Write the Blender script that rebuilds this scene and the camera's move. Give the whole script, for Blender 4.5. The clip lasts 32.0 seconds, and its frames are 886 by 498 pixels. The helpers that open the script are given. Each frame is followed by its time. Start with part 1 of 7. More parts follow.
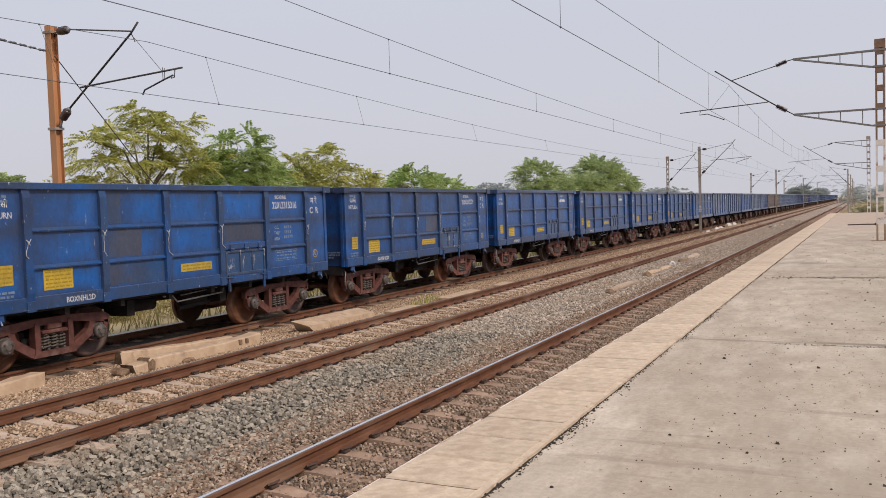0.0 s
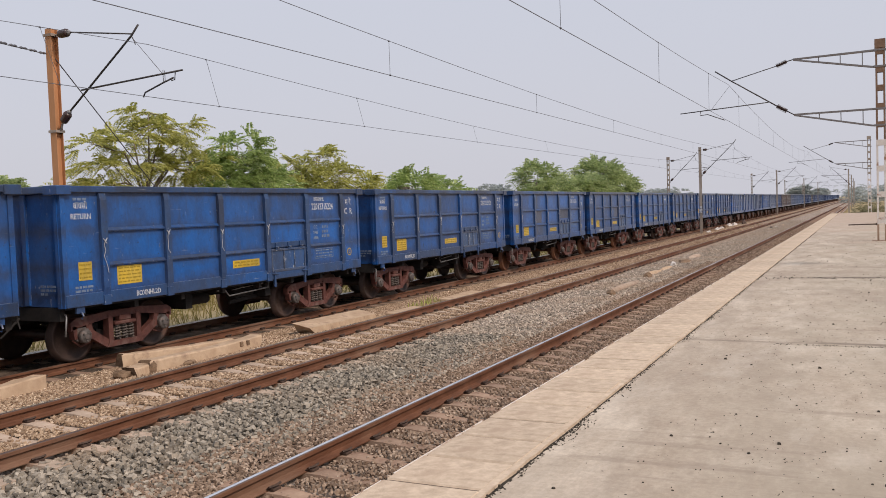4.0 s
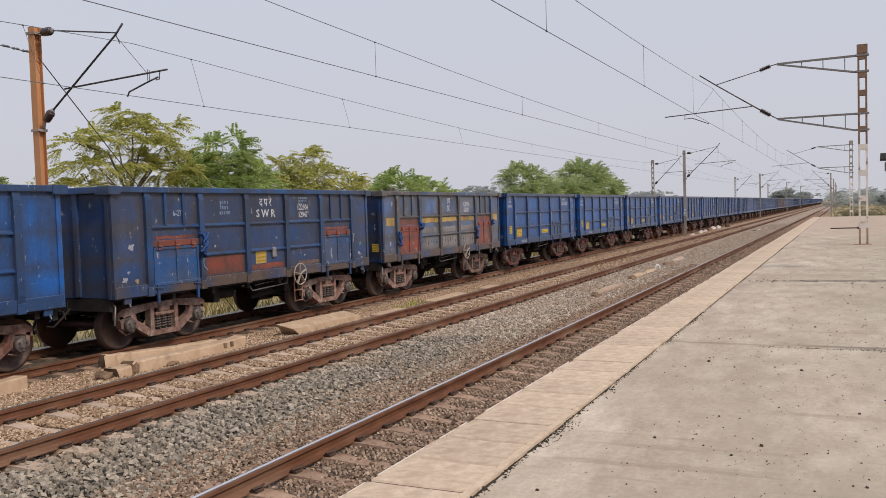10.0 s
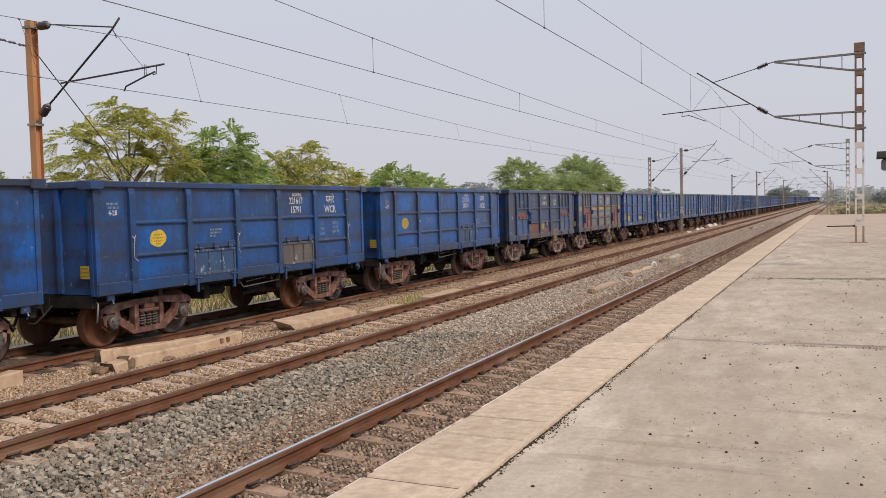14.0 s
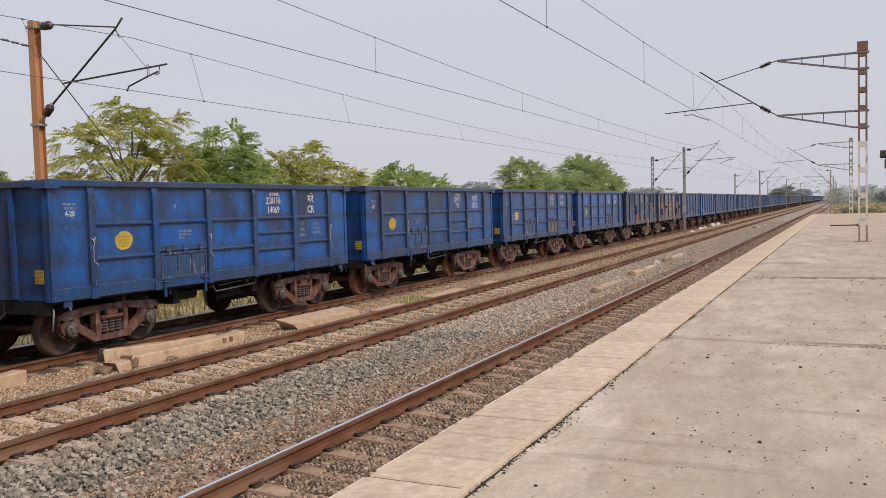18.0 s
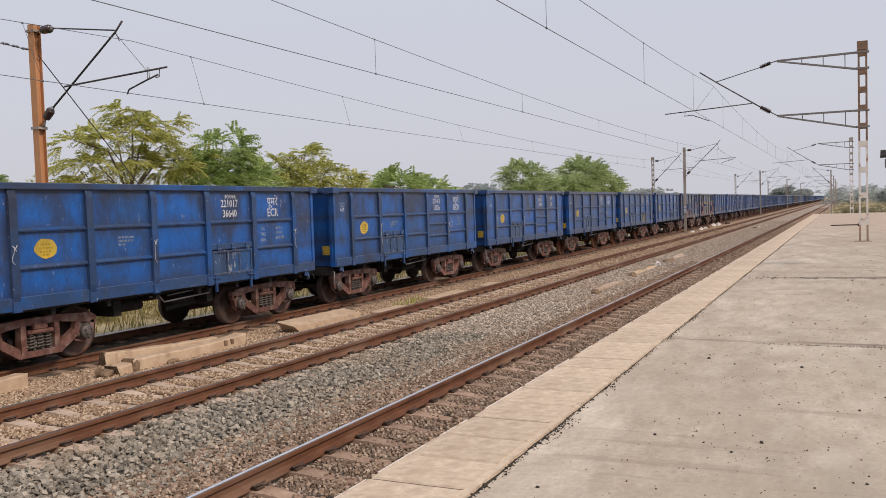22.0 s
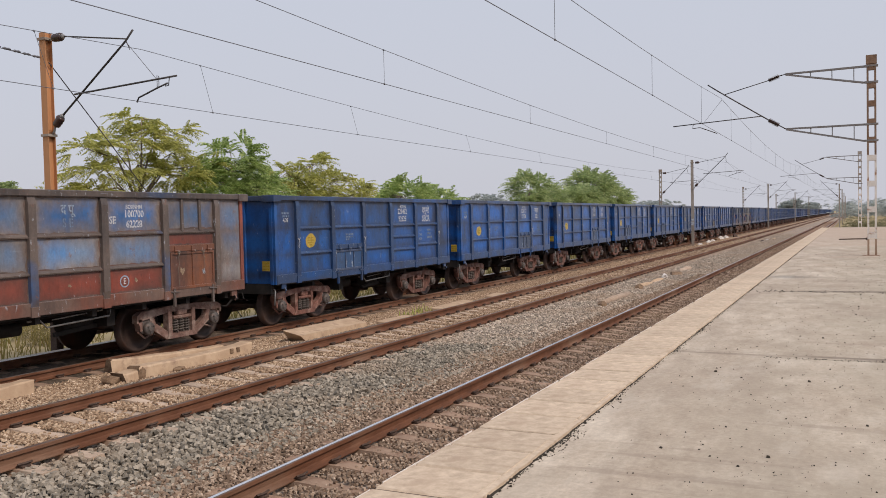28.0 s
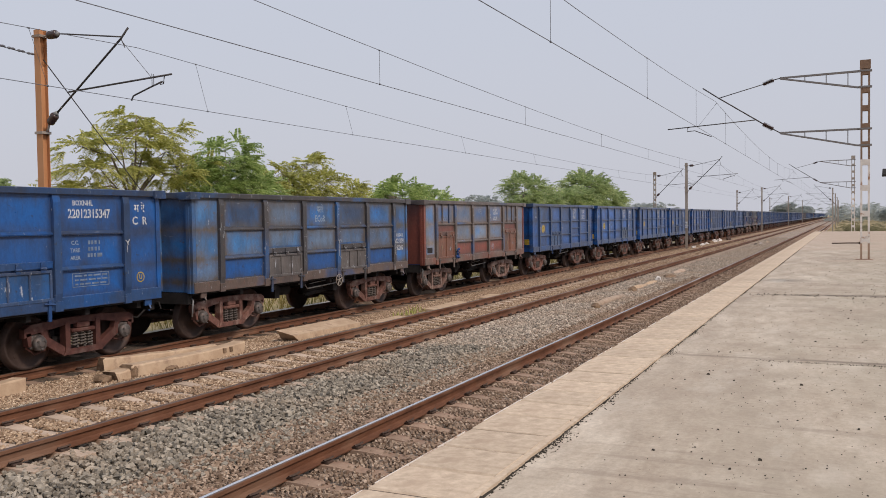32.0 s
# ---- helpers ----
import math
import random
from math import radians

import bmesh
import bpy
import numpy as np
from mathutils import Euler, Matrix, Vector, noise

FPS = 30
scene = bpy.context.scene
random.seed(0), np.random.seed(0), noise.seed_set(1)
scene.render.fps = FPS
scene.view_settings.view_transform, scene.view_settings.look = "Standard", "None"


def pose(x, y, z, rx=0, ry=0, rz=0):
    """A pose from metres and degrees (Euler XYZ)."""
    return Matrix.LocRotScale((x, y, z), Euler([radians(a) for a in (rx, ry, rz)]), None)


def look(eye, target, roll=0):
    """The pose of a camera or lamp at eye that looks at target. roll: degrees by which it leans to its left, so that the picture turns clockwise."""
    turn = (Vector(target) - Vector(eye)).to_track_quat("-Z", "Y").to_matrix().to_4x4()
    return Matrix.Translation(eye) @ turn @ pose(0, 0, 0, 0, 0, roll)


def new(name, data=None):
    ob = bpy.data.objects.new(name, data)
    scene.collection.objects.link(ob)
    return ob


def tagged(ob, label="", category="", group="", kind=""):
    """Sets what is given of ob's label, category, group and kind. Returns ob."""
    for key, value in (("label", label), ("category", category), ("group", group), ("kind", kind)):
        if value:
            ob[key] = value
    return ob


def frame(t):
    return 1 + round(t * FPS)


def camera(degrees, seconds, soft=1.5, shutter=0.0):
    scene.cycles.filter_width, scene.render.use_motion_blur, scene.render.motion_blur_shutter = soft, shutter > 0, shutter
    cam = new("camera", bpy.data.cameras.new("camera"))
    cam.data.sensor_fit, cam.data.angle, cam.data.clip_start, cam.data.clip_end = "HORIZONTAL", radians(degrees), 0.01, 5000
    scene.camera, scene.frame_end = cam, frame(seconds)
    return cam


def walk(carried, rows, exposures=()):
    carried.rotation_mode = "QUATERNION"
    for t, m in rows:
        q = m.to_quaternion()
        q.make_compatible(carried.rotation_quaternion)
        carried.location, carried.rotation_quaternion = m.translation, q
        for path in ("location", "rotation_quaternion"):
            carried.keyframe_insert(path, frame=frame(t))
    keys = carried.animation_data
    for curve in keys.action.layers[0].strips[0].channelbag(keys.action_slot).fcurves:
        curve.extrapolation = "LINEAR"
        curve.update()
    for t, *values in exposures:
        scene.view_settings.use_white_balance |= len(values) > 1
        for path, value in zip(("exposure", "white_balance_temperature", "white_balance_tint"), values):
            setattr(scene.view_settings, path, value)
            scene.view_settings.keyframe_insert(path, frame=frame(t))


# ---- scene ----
from collections import defaultdict

EYE = (0.0, 0.0, 2.44)
cam = camera(54.86, 32.0, soft=0.9)
LOOKS = [  # seconds, turn to the left, tilt, lean (degrees)
    (0, 26.137, -2.704, 1.844), (0.5, 26.159, -2.663, 1.816), (1, 26.220, -2.628, 1.849), (1.5, 26.238, -2.637, 1.906),
    (2, 26.224, -2.611, 1.896), (2.5, 26.254, -2.638, 1.963), (3, 26.220, -2.674, 2.038), (3.5, 26.235, -2.649, 2.036),
    (5.5, 25.864, -2.455, 2.047), (6, 25.815, -2.413, 2.034), (6.5, 25.736, -2.413, 2.029), (7, 25.613, -2.325, 1.919),
    (7.5, 25.454, -2.303, 1.938), (8, 25.344, -2.317, 1.933), (8.5, 25.234, -2.311, 1.906), (9, 25.160, -2.344, 1.929),
    (9.5, 25.198, -2.424, 1.815), (10, 25.189, -2.531, 1.731), (10.5, 25.140, -2.640, 1.716), (11, 25.136, -2.731, 1.673),
    (11.5, 25.109, -2.765, 1.617), (12, 25.061, -2.831, 1.561), (12.5, 25.007, -2.840, 1.507), (13, 24.937, -2.827, 1.579),
    (13.5, 24.961, -2.786, 1.482), (14, 24.977, -2.788, 1.470), (14.5, 25.038, -2.823, 1.413), (16.5, 25.156, -2.743, 1.482),
    (17, 25.173, -2.751, 1.426), (17.5, 25.175, -2.800, 1.464), (18, 25.158, -2.816, 1.535), (18.5, 25.203, -2.820, 1.546),
    (19, 25.170, -2.887, 1.588), (19.5, 25.206, -2.914, 1.666), (20, 25.217, -2.880, 1.736), (20.5, 25.231, -2.853, 1.744),
    (21, 25.283, -2.818, 1.755), (21.5, 25.283, -2.771, 1.765), (22, 25.203, -2.708, 1.794), (22.5, 25.100, -2.719, 1.762),
    (23, 25.057, -2.671, 1.712), (23.5, 25.005, -2.647, 1.612), (24, 24.989, -2.665, 1.560), (24.5, 25.127, -2.780, 1.590),
    (25, 25.415, -2.785, 1.647), (25.5, 25.983, -2.813, 1.986), (27.5, 25.726, -2.142, 1.621), (28, 25.635, -2.008, 1.284),
    (28.5, 25.439, -1.876, 1.094), (29, 25.259, -1.738, 0.977), (29.5, 25.168, -1.760, 0.888), (30, 25.171, -1.775, 0.831),
    (30.5, 25.173, -1.732, 0.778), (31, 25.216, -1.757, 0.777), (31.5, 25.237, -1.872, 0.796), (32, 25.244, -1.955, 0.826),
]
walk(cam, [(t, pose(*EYE, 90 + tilt, 0, turn) @ pose(0, 0, 0, 0, 0, -lean)) for t, turn, tilt, lean in LOOKS],
     exposures=[(0, 0.05, 6500, 11.5), (4, 0.05, 6500, 11.5), (7, 0.03, 6480, 10.8), (10, 0.02, 6450, 10.5), (12, 0.05, 6490, 10.8), (25, 0.05, 6500, 11), (28, 0.0, 6420, 10.5), (32, -0.02, 6390, 10.2)])
RUN = [  # seconds, metres that the train has gone
    (0, 0.00), (1, 6.02), (2, 11.94), (3, 17.78), (3.5, 20.67), (5.5, 32.12), (6.5, 37.80), (7.5, 43.43),
    (8.5, 49.05), (9.5, 54.65), (10.5, 60.20), (11.5, 65.73), (12.5, 71.24), (13.5, 76.70), (14.5, 82.08), (16.5, 92.77),
    (17.5, 98.08), (18.5, 103.31), (19.5, 108.45), (20.5, 113.56), (21.5, 118.69), (22.5, 123.83), (23.5, 128.95), (24.5, 134.04),
    (25.5, 139.07), (27.5, 149.03), (28.5, 153.96), (29.5, 158.86), (30.5, 163.76), (31.5, 168.61), (32, 171.03),
]

# hazy daylight: a veiled sky and a soft sun from behind the platform
SUN_UP, SUN_FROM = 44.0, 104.0   # height, and the bearing from which it shines (clockwise from +y)
world = bpy.data.worlds.new("hazy_sky")
scene.world = world
world.use_nodes = True
wn, wl = world.node_tree.nodes, world.node_tree.links
wn.clear()
sky = wn.new("ShaderNodeTexSky")
sky.sky_type, sky.sun_disc = "NISHITA", False
sky.sun_elevation, sky.sun_rotation = radians(SUN_UP), radians(SUN_FROM)
sky.air_density, sky.dust_density, sky.ozone_density = 1.0, 5.0, 1.0
dim = wn.new("ShaderNodeVectorMath")
dim.operation = "SCALE"
dim.inputs["Scale"].default_value = 0.07
veil = wn.new("ShaderNodeMix")
veil.data_type = "RGBA"
veil.inputs[0].default_value = 0.86
HORIZON_COLOUR, VEIL_COLOUR = (0.655, 0.655, 0.715, 1), (0.648, 0.682, 0.774, 1)
wtc, wsep, wup = wn.new("ShaderNodeTexCoord"), wn.new("ShaderNodeSeparateXYZ"), wn.new("ShaderNodeValToRGB")
for e, (at, tint) in zip(wup.color_ramp.elements, ((0.0, HORIZON_COLOUR), (0.32, VEIL_COLOUR))):
    e.position, e.color = at, tint
wl.new(wtc.outputs["Generated"], wsep.inputs[0])
wl.new(wsep.outputs[2], wup.inputs[0])
wl.new(wup.outputs[0], veil.inputs[7])
bg, wout = wn.new("ShaderNodeBackground"), wn.new("ShaderNodeOutputWorld")
bg.inputs["Strength"].default_value = 1.0
wl.new(sky.outputs[0], dim.inputs[0])
wl.new(dim.outputs[0], veil.inputs[6])
wl.new(veil.outputs[2], bg.inputs["Color"])
wl.new(bg.outputs[0], wout.inputs[0])

sun = new("sun", bpy.data.lights.new("sun", "SUN"))
sun.data.energy, sun.data.angle, sun.data.color = 2.5, radians(12), (1.0, 0.855, 0.735)
sun.matrix_world = look((60 * math.sin(radians(SUN_FROM)), 60 * math.cos(radians(SUN_FROM)), 60 * math.tan(radians(SUN_UP))), (0, 0, 0))

rng = random.Random(7)
npr = np.random.RandomState(11)


# ---------------------------------------------------------------- materials
def ramp(nt, src, stops):
    r = nt.nodes.new("ShaderNodeValToRGB")
    while len(r.color_ramp.elements) < len(stops):
        r.color_ramp.elements.new(0.5)
    for e, (p, c) in zip(r.color_ramp.elements, stops):
        e.position, e.color = p, (*c, 1)
    nt.links.new(src, r.inputs[0])
    return r.outputs[0]


def noise_tex(nt, co, scale, detail=4.0, rough=0.6, stretch=None):
    n = nt.nodes.new("ShaderNodeTexNoise")
    n.inputs["Scale"].default_value, n.inputs["Detail"].default_value, n.inputs["Roughness"].default_value = scale, detail, rough
    if stretch:
        m = nt.nodes.new("ShaderNodeMapping")
        m.inputs["Scale"].default_value = stretch
        nt.links.new(co, m.inputs[0])
        co = m.outputs[0]
    nt.links.new(co, n.inputs["Vector"])
    return n.outputs["Fac"]


def mix(nt, fac, a, b, blend="MIX"):
    m = nt.nodes.new("ShaderNodeMix")
    m.data_type, m.blend_type = "RGBA", blend
    for sock, v in ((m.inputs[0], fac), (m.inputs[6], a), (m.inputs[7], b)):
        if hasattr(v, "links"):
            nt.links.new(v, sock)
        elif isinstance(v, tuple):
            sock.default_value = (*v, 1) if len(v) == 3 else v
        else:
            sock.default_value = v
    return m.outputs[2]


def rgb_scale(nt, col, fac_lo, fac_hi, src):
    mr = nt.nodes.new("ShaderNodeMapRange")
    mr.inputs[3].default_value, mr.inputs[4].default_value = fac_lo, fac_hi
    nt.links.new(src, mr.inputs[0])
    v = nt.nodes.new("ShaderNodeVectorMath")
    v.operation = "SCALE"
    nt.links.new(col, v.inputs[0])
    nt.links.new(mr.outputs[0], v.inputs["Scale"])
    return v.outputs[0]


def begin(name, rough=0.8, metal=0.0, spec=0.4):
    m = bpy.data.materials.new(name)
    m.use_nodes = True
    nt = m.node_tree
    b = nt.nodes["Principled BSDF"]
    b.inputs["Roughness"].default_value, b.inputs["Metallic"].default_value = rough, metal
    b.inputs["Specular IOR Level"].default_value = spec
    tc = nt.nodes.new("ShaderNodeTexCoord")
    return m, nt, b, tc.outputs["Object"]


def bump(nt, b, h, strength, dist=0.01):
    n = nt.nodes.new("ShaderNodeBump")
    n.inputs["Strength"].default_value, n.inputs["Distance"].default_value = strength, dist
    nt.links.new(h, n.inputs["Height"])
    nt.links.new(n.outputs[0], b.inputs["Normal"])


def surf(name, stops, scale, rough=0.85, metal=0.0, stain=None, stain_scale=1.0, stain_at=(0.5, 0.7), relief=0.3, fine=None, vary=0.0,
         stretch=None, spec=0.35):
    """Colours over a noise, a second layer of stains at another scale, relief, and a change of tone from object to object."""
    m, nt, b, co = begin(name, rough, metal, spec)
    n1 = noise_tex(nt, co, scale, 6.0, 0.65, stretch)
    col = ramp(nt, n1, stops)
    if stain:
        n2 = noise_tex(nt, co, stain_scale, 5.0, 0.6, stretch)
        f = ramp(nt, n2, [(stain_at[0], (0, 0, 0)), (stain_at[1], (1, 1, 1))])
        col = mix(nt, f, col, stain)
    if vary:
        oi = nt.nodes.new("ShaderNodeObjectInfo")
        col = rgb_scale(nt, col, 1 - vary, 1 + vary, oi.outputs["Random"])
    nt.links.new(col, b.inputs["Base Color"])
    if relief:
        bump(nt, b, noise_tex(nt, co, fine or scale * 4, 5.0), relief)
    return m


def calc(nt, op, a, b):
    n = nt.nodes.new("ShaderNodeMath")
    n.operation = op
    for sock, v in zip(n.inputs, (a, b)):
        if hasattr(v, "links"):
            nt.links.new(v, sock)
        else:
            sock.default_value = v
    return n.outputs[0]


def wagon_paint(name, clean, dull, grime, rust, wear=0.5, clean_at=(0.5, 0.62), peel=0.0, crust=None, pitch=1.635, scuff=0.35, chip=9.0, cells=0.45, scuff_at=0.66, soot=0.5, margin=1.0):
    """Weathered wagon paint: cleaner patches, run-down streaks, rust in spots, coal dirt and bare steel where it has peeled off along
    the welds of each field, coal that ran down from the rim, and pale scratches."""
    m, nt, b, co = begin(name, 0.4, 0.0, 0.45)
    b.inputs["Sheen Weight"].default_value, b.inputs["Sheen Roughness"].default_value = 0.3, 0.4     # a film of dust
    b.inputs["Sheen Tint"].default_value = (0.86, 0.84, 0.82, 1)
    oi = nt.nodes.new("ShaderNodeObjectInfo")
    shift = nt.nodes.new("ShaderNodeVectorMath")
    shift.operation = "MULTIPLY_ADD"
    shift.inputs[1].default_value = (1, 1, 1)
    rnd = nt.nodes.new("ShaderNodeVectorMath")
    rnd.operation = "SCALE"
    rnd.inputs[0].default_value = (13.1, 37.7, 5.3)
    nt.links.new(oi.outputs["Random"], rnd.inputs["Scale"])
    nt.links.new(co, shift.inputs[0])
    nt.links.new(rnd.outputs[0], shift.inputs[2])
    p = shift.outputs[0]
    patch = noise_tex(nt, p, 0.55, 4.0, 0.55)
    col = mix(nt, ramp(nt, patch, [(clean_at[0], (0, 0, 0)), (clean_at[1], (1, 1, 1))]), dull, clean)
    # each field between stakes and ribs has faded in its own way
    cell = nt.nodes.new("ShaderNodeVectorMath")
    cell.operation = "MULTIPLY_ADD"
    cell.inputs[1].default_value, cell.inputs[2].default_value = (0.0, 1 / 1.635, 1 / 0.65), (0.0, 10.5, 7.185)
    nt.links.new(co, cell.inputs[0])
    step = nt.nodes.new("ShaderNodeVectorMath")
    step.operation = "FLOOR"
    nt.links.new(cell.outputs[0], step.inputs[0])
    jump = nt.nodes.new("ShaderNodeVectorMath")
    jump.operation = "ADD"
    nt.links.new(step.outputs[0], jump.inputs[0])
    nt.links.new(rnd.outputs[0], jump.inputs[1])
    white = nt.nodes.new("ShaderNodeTexWhiteNoise")
    nt.links.new(jump.outputs[0], white.inputs[0])
    col = mix(nt, ramp(nt, white.outputs["Value"], [(0.4, (0, 0, 0)), (0.95, (cells * wear, cells * wear, cells * wear))]), col, grime)
    streak = noise_tex(nt, p, 1.6, 6.0, 0.7, (1.0, 3.2, 0.45))
    col = mix(nt, ramp(nt, streak, [(0.66 - 0.24 * wear, (0, 0, 0)), (0.98 - 0.16 * wear, (0.85, 0.85, 0.85))]), col, grime)
    spots = noise_tex(nt, p, 7.0, 7.0, 0.75)
    col = mix(nt, ramp(nt, spots, [(0.64 - 0.07 * wear, (0, 0, 0)), (0.72 - 0.05 * wear, (0.9, 0.9, 0.9))]), col, rust)
    sp = nt.nodes.new("ShaderNodeSeparateXYZ")
    nt.links.new(co, sp.inputs[0])
    if soot:
        high = nt.nodes.new("ShaderNodeMapRange")
        high.inputs[1].default_value, high.inputs[2].default_value, high.inputs[3].default_value, high.inputs[4].default_value = 1.7, 3.2, 0.0, 0.13
        nt.links.new(sp.outputs[2], high.inputs[0])
        run = calc(nt, "ADD", noise_tex(nt, p, 0.75, 5.0, 0.57, (1.0, 1.5, 0.7)), high.outputs[0])
        col = mix(nt, ramp(nt, run, [(0.55, (0, 0, 0)), (0.69, (soot, soot, soot))]), col, (0.022, 0.022, 0.026))
    if peel:
        d = calc(nt, "SUBTRACT", calc(nt, "PINGPONG", calc(nt, "ADD", sp.outputs[1], pitch * 20.5), pitch / 2), 0.09)
        for seam in (1.33, 1.83, 2.48, 3.17):
            d = calc(nt, "MINIMUM", d, calc(nt, "ABSOLUTE", calc(nt, "SUBTRACT", sp.outputs[2], seam), 0.0))
        rough_edge = calc(nt, "ADD", d, calc(nt, "MULTIPLY", calc(nt, "SUBTRACT", noise_tex(nt, p, 2.2, 8.0, 0.68, (1.0, 1.0, 0.8)), 0.5), 0.5))
        gone = ramp(nt, rough_edge, [(0.02 * margin - 0.02, (1, 1, 1)), (0.08 * margin, (0.55, 0.55, 0.55)), (0.22 * margin, (0, 0, 0))])
        tone = mix(nt, ramp(nt, noise_tex(nt, p, 5.0, 6.0, 0.7), [(0.42, (0, 0, 0)), (0.6, (1, 1, 1))]), grime, crust or rust)
        col = mix(nt, calc(nt, "MULTIPLY", gone, peel), col, tone)
    if scuff:
        scr = noise_tex(nt, p, chip, 5.0, 0.7, (1.0, 1.3, 0.5))
        col = mix(nt, ramp(nt, scr, [(scuff_at, (0, 0, 0)), (scuff_at + 0.05, (scuff, scuff, scuff))]), col, (0.36, 0.38, 0.42))
        drag = noise_tex(nt, p, 2.0, 4.0, 0.6, (1.0, 0.9, 9.0))
        col = mix(nt, ramp(nt, drag, [(0.69, (0, 0, 0)), (0.73, (0.5 * scuff, 0.5 * scuff, 0.5 * scuff))]), col, (0.33, 0.36, 0.42))
    col = rgb_scale(nt, col, 0.48, 1.54, noise_tex(nt, p, 1.5, 9.0, 0.7, (1.0, 1.2, 0.8)))
    col = rgb_scale(nt, col, 0.55, 1.5, noise_tex(nt, p, 17.0, 6.0, 0.8, (1.0, 1.0, 0.6)))
    col = rgb_scale(nt, col, 0.88, 1.1, oi.outputs["Random"])
    nt.links.new(col, b.inputs["Base Color"])
    nt.links.new(ramp(nt, spots, [(0.3, (0.26, 0.26, 0.26)), (0.7, (0.5, 0.5, 0.5))]), b.inputs["Roughness"])
    bump(nt, b, noise_tex(nt, p, 1.8, 6.0, 0.6), 0.45, 0.03)
    return m


def plain(name, colour, rough=0.7, metal=0.0, wear=0.12, scale=9.0):
    a = tuple(max(0.0, c * (1 - wear)) for c in colour)
    z = tuple(min(1.0, c * (1 + wear)) for c in colour)
    return surf(name, [(0.3, a), (0.7, z)], scale, rough, metal, relief=0.08)


BLUE = wagon_paint("blue_wagon_paint", (0.004, 0.098, 0.385), (0.011, 0.074, 0.245), (0.032, 0.036, 0.054), (0.028, 0.028, 0.036), 0.6,
                   (0.4, 0.54), 0.6, (0.024, 0.027, 0.04), cells=0.35, scuff_at=0.64, scuff=0.45, soot=0.7)
BLUE_B = wagon_paint("greyed_blue_wagon_paint", (0.005, 0.092, 0.35), (0.012, 0.073, 0.24), (0.034, 0.038, 0.056), (0.032, 0.032, 0.038), 0.6,
                     (0.4, 0.56), 0.6, (0.028, 0.03, 0.042), cells=0.4, scuff_at=0.64, scuff=0.4, soot=0.5)
BLUE_NEW = wagon_paint("newer_blue_wagon_paint", (0.005, 0.088, 0.325), (0.009, 0.071, 0.25), (0.034, 0.038, 0.056), (0.028, 0.028, 0.036), 0.5,
                       (0.36, 0.56), 0.6, (0.026, 0.028, 0.04), cells=0.5, scuff_at=0.655, scuff=0.4, soot=0.35)
BLUE_TRIM = wagon_paint("chipped_blue_frame_paint", (0.006, 0.066, 0.235), (0.018, 0.054, 0.145), (0.045, 0.045, 0.055), (0.035, 0.032, 0.034), 0.6, scuff=0.8, chip=12.0, scuff_at=0.645)
BLUE_OLD = wagon_paint("old_blue_wagon_paint", (0.008, 0.058, 0.2), (0.025, 0.05, 0.125), (0.045, 0.043, 0.05), (0.10, 0.056, 0.042), 0.66,
                       (0.44, 0.64), 0.7, (0.055, 0.047, 0.046), 1.6, 0.7, chip=6.0, scuff_at=0.645)
BLUE_WORN = wagon_paint("bleached_blue_wagon_paint", (0.012, 0.125, 0.38), (0.045, 0.13, 0.28), (0.07, 0.068, 0.072), (0.1, 0.065, 0.048), 0.75,
                        (0.36, 0.58), 1.0, (0.085, 0.072, 0.065), 1.6, 0.8, soot=0.6, margin=1.2)
GREY_WORN = wagon_paint("rubbed_grey_wagon_paint", (0.12, 0.18, 0.28), (0.26, 0.255, 0.262), (0.09, 0.074, 0.066), (0.17, 0.09, 0.06), 0.85,
                        peel=0.7, crust=(0.11, 0.085, 0.072), pitch=1.6, scuff=0.8)
SLATE = wagon_paint("grimy_slate_blue_paint", (0.04, 0.125, 0.33), (0.125, 0.152, 0.21), (0.075, 0.065, 0.062), (0.15, 0.095, 0.07), 0.75,
                    (0.42, 0.64), 0.85, (0.1, 0.08, 0.07), 1.585, 0.7)
RUST_WORN = wagon_paint("rust_brown_wagon_paint", (0.2, 0.06, 0.04), (0.15, 0.08, 0.064), (0.085, 0.064, 0.056), (0.2, 0.09, 0.055), 0.8,
                        peel=0.9, crust=(0.13, 0.098, 0.083), pitch=1.585, scuff=0.6)
SE_BLUE = wagon_paint("flaking_sky_blue_paint", (0.025, 0.13, 0.36), (0.1, 0.155, 0.25), (0.15, 0.122, 0.108), (0.17, 0.095, 0.066), 0.7,
                      (0.38, 0.58), 1.0, (0.2, 0.165, 0.145), 1.585, 0.6, soot=0.3, margin=1.5)
SE_SKY = wagon_paint("flaking_pale_blue_paint", (0.055, 0.2, 0.47), (0.17, 0.235, 0.33), (0.16, 0.13, 0.115), (0.18, 0.1, 0.07), 0.7,
                     (0.38, 0.58), 1.0, (0.21, 0.172, 0.15), 1.585, 0.7, soot=0.0, margin=1.4)
RUST_FRAME = wagon_paint("rusty_brown_frame_paint", (0.03, 0.085, 0.21), (0.125, 0.098, 0.085), (0.07, 0.053, 0.046), (0.19, 0.09, 0.06), 0.85, (0.55, 0.66), scuff=0.8, scuff_at=0.62)
RUST_SILL = wagon_paint("crusted_red_brown_sill_paint", (0.17, 0.062, 0.04), (0.15, 0.098, 0.078), (0.08, 0.056, 0.047), (0.2, 0.1, 0.066), 0.8, scuff=0.7, scuff_at=0.62)
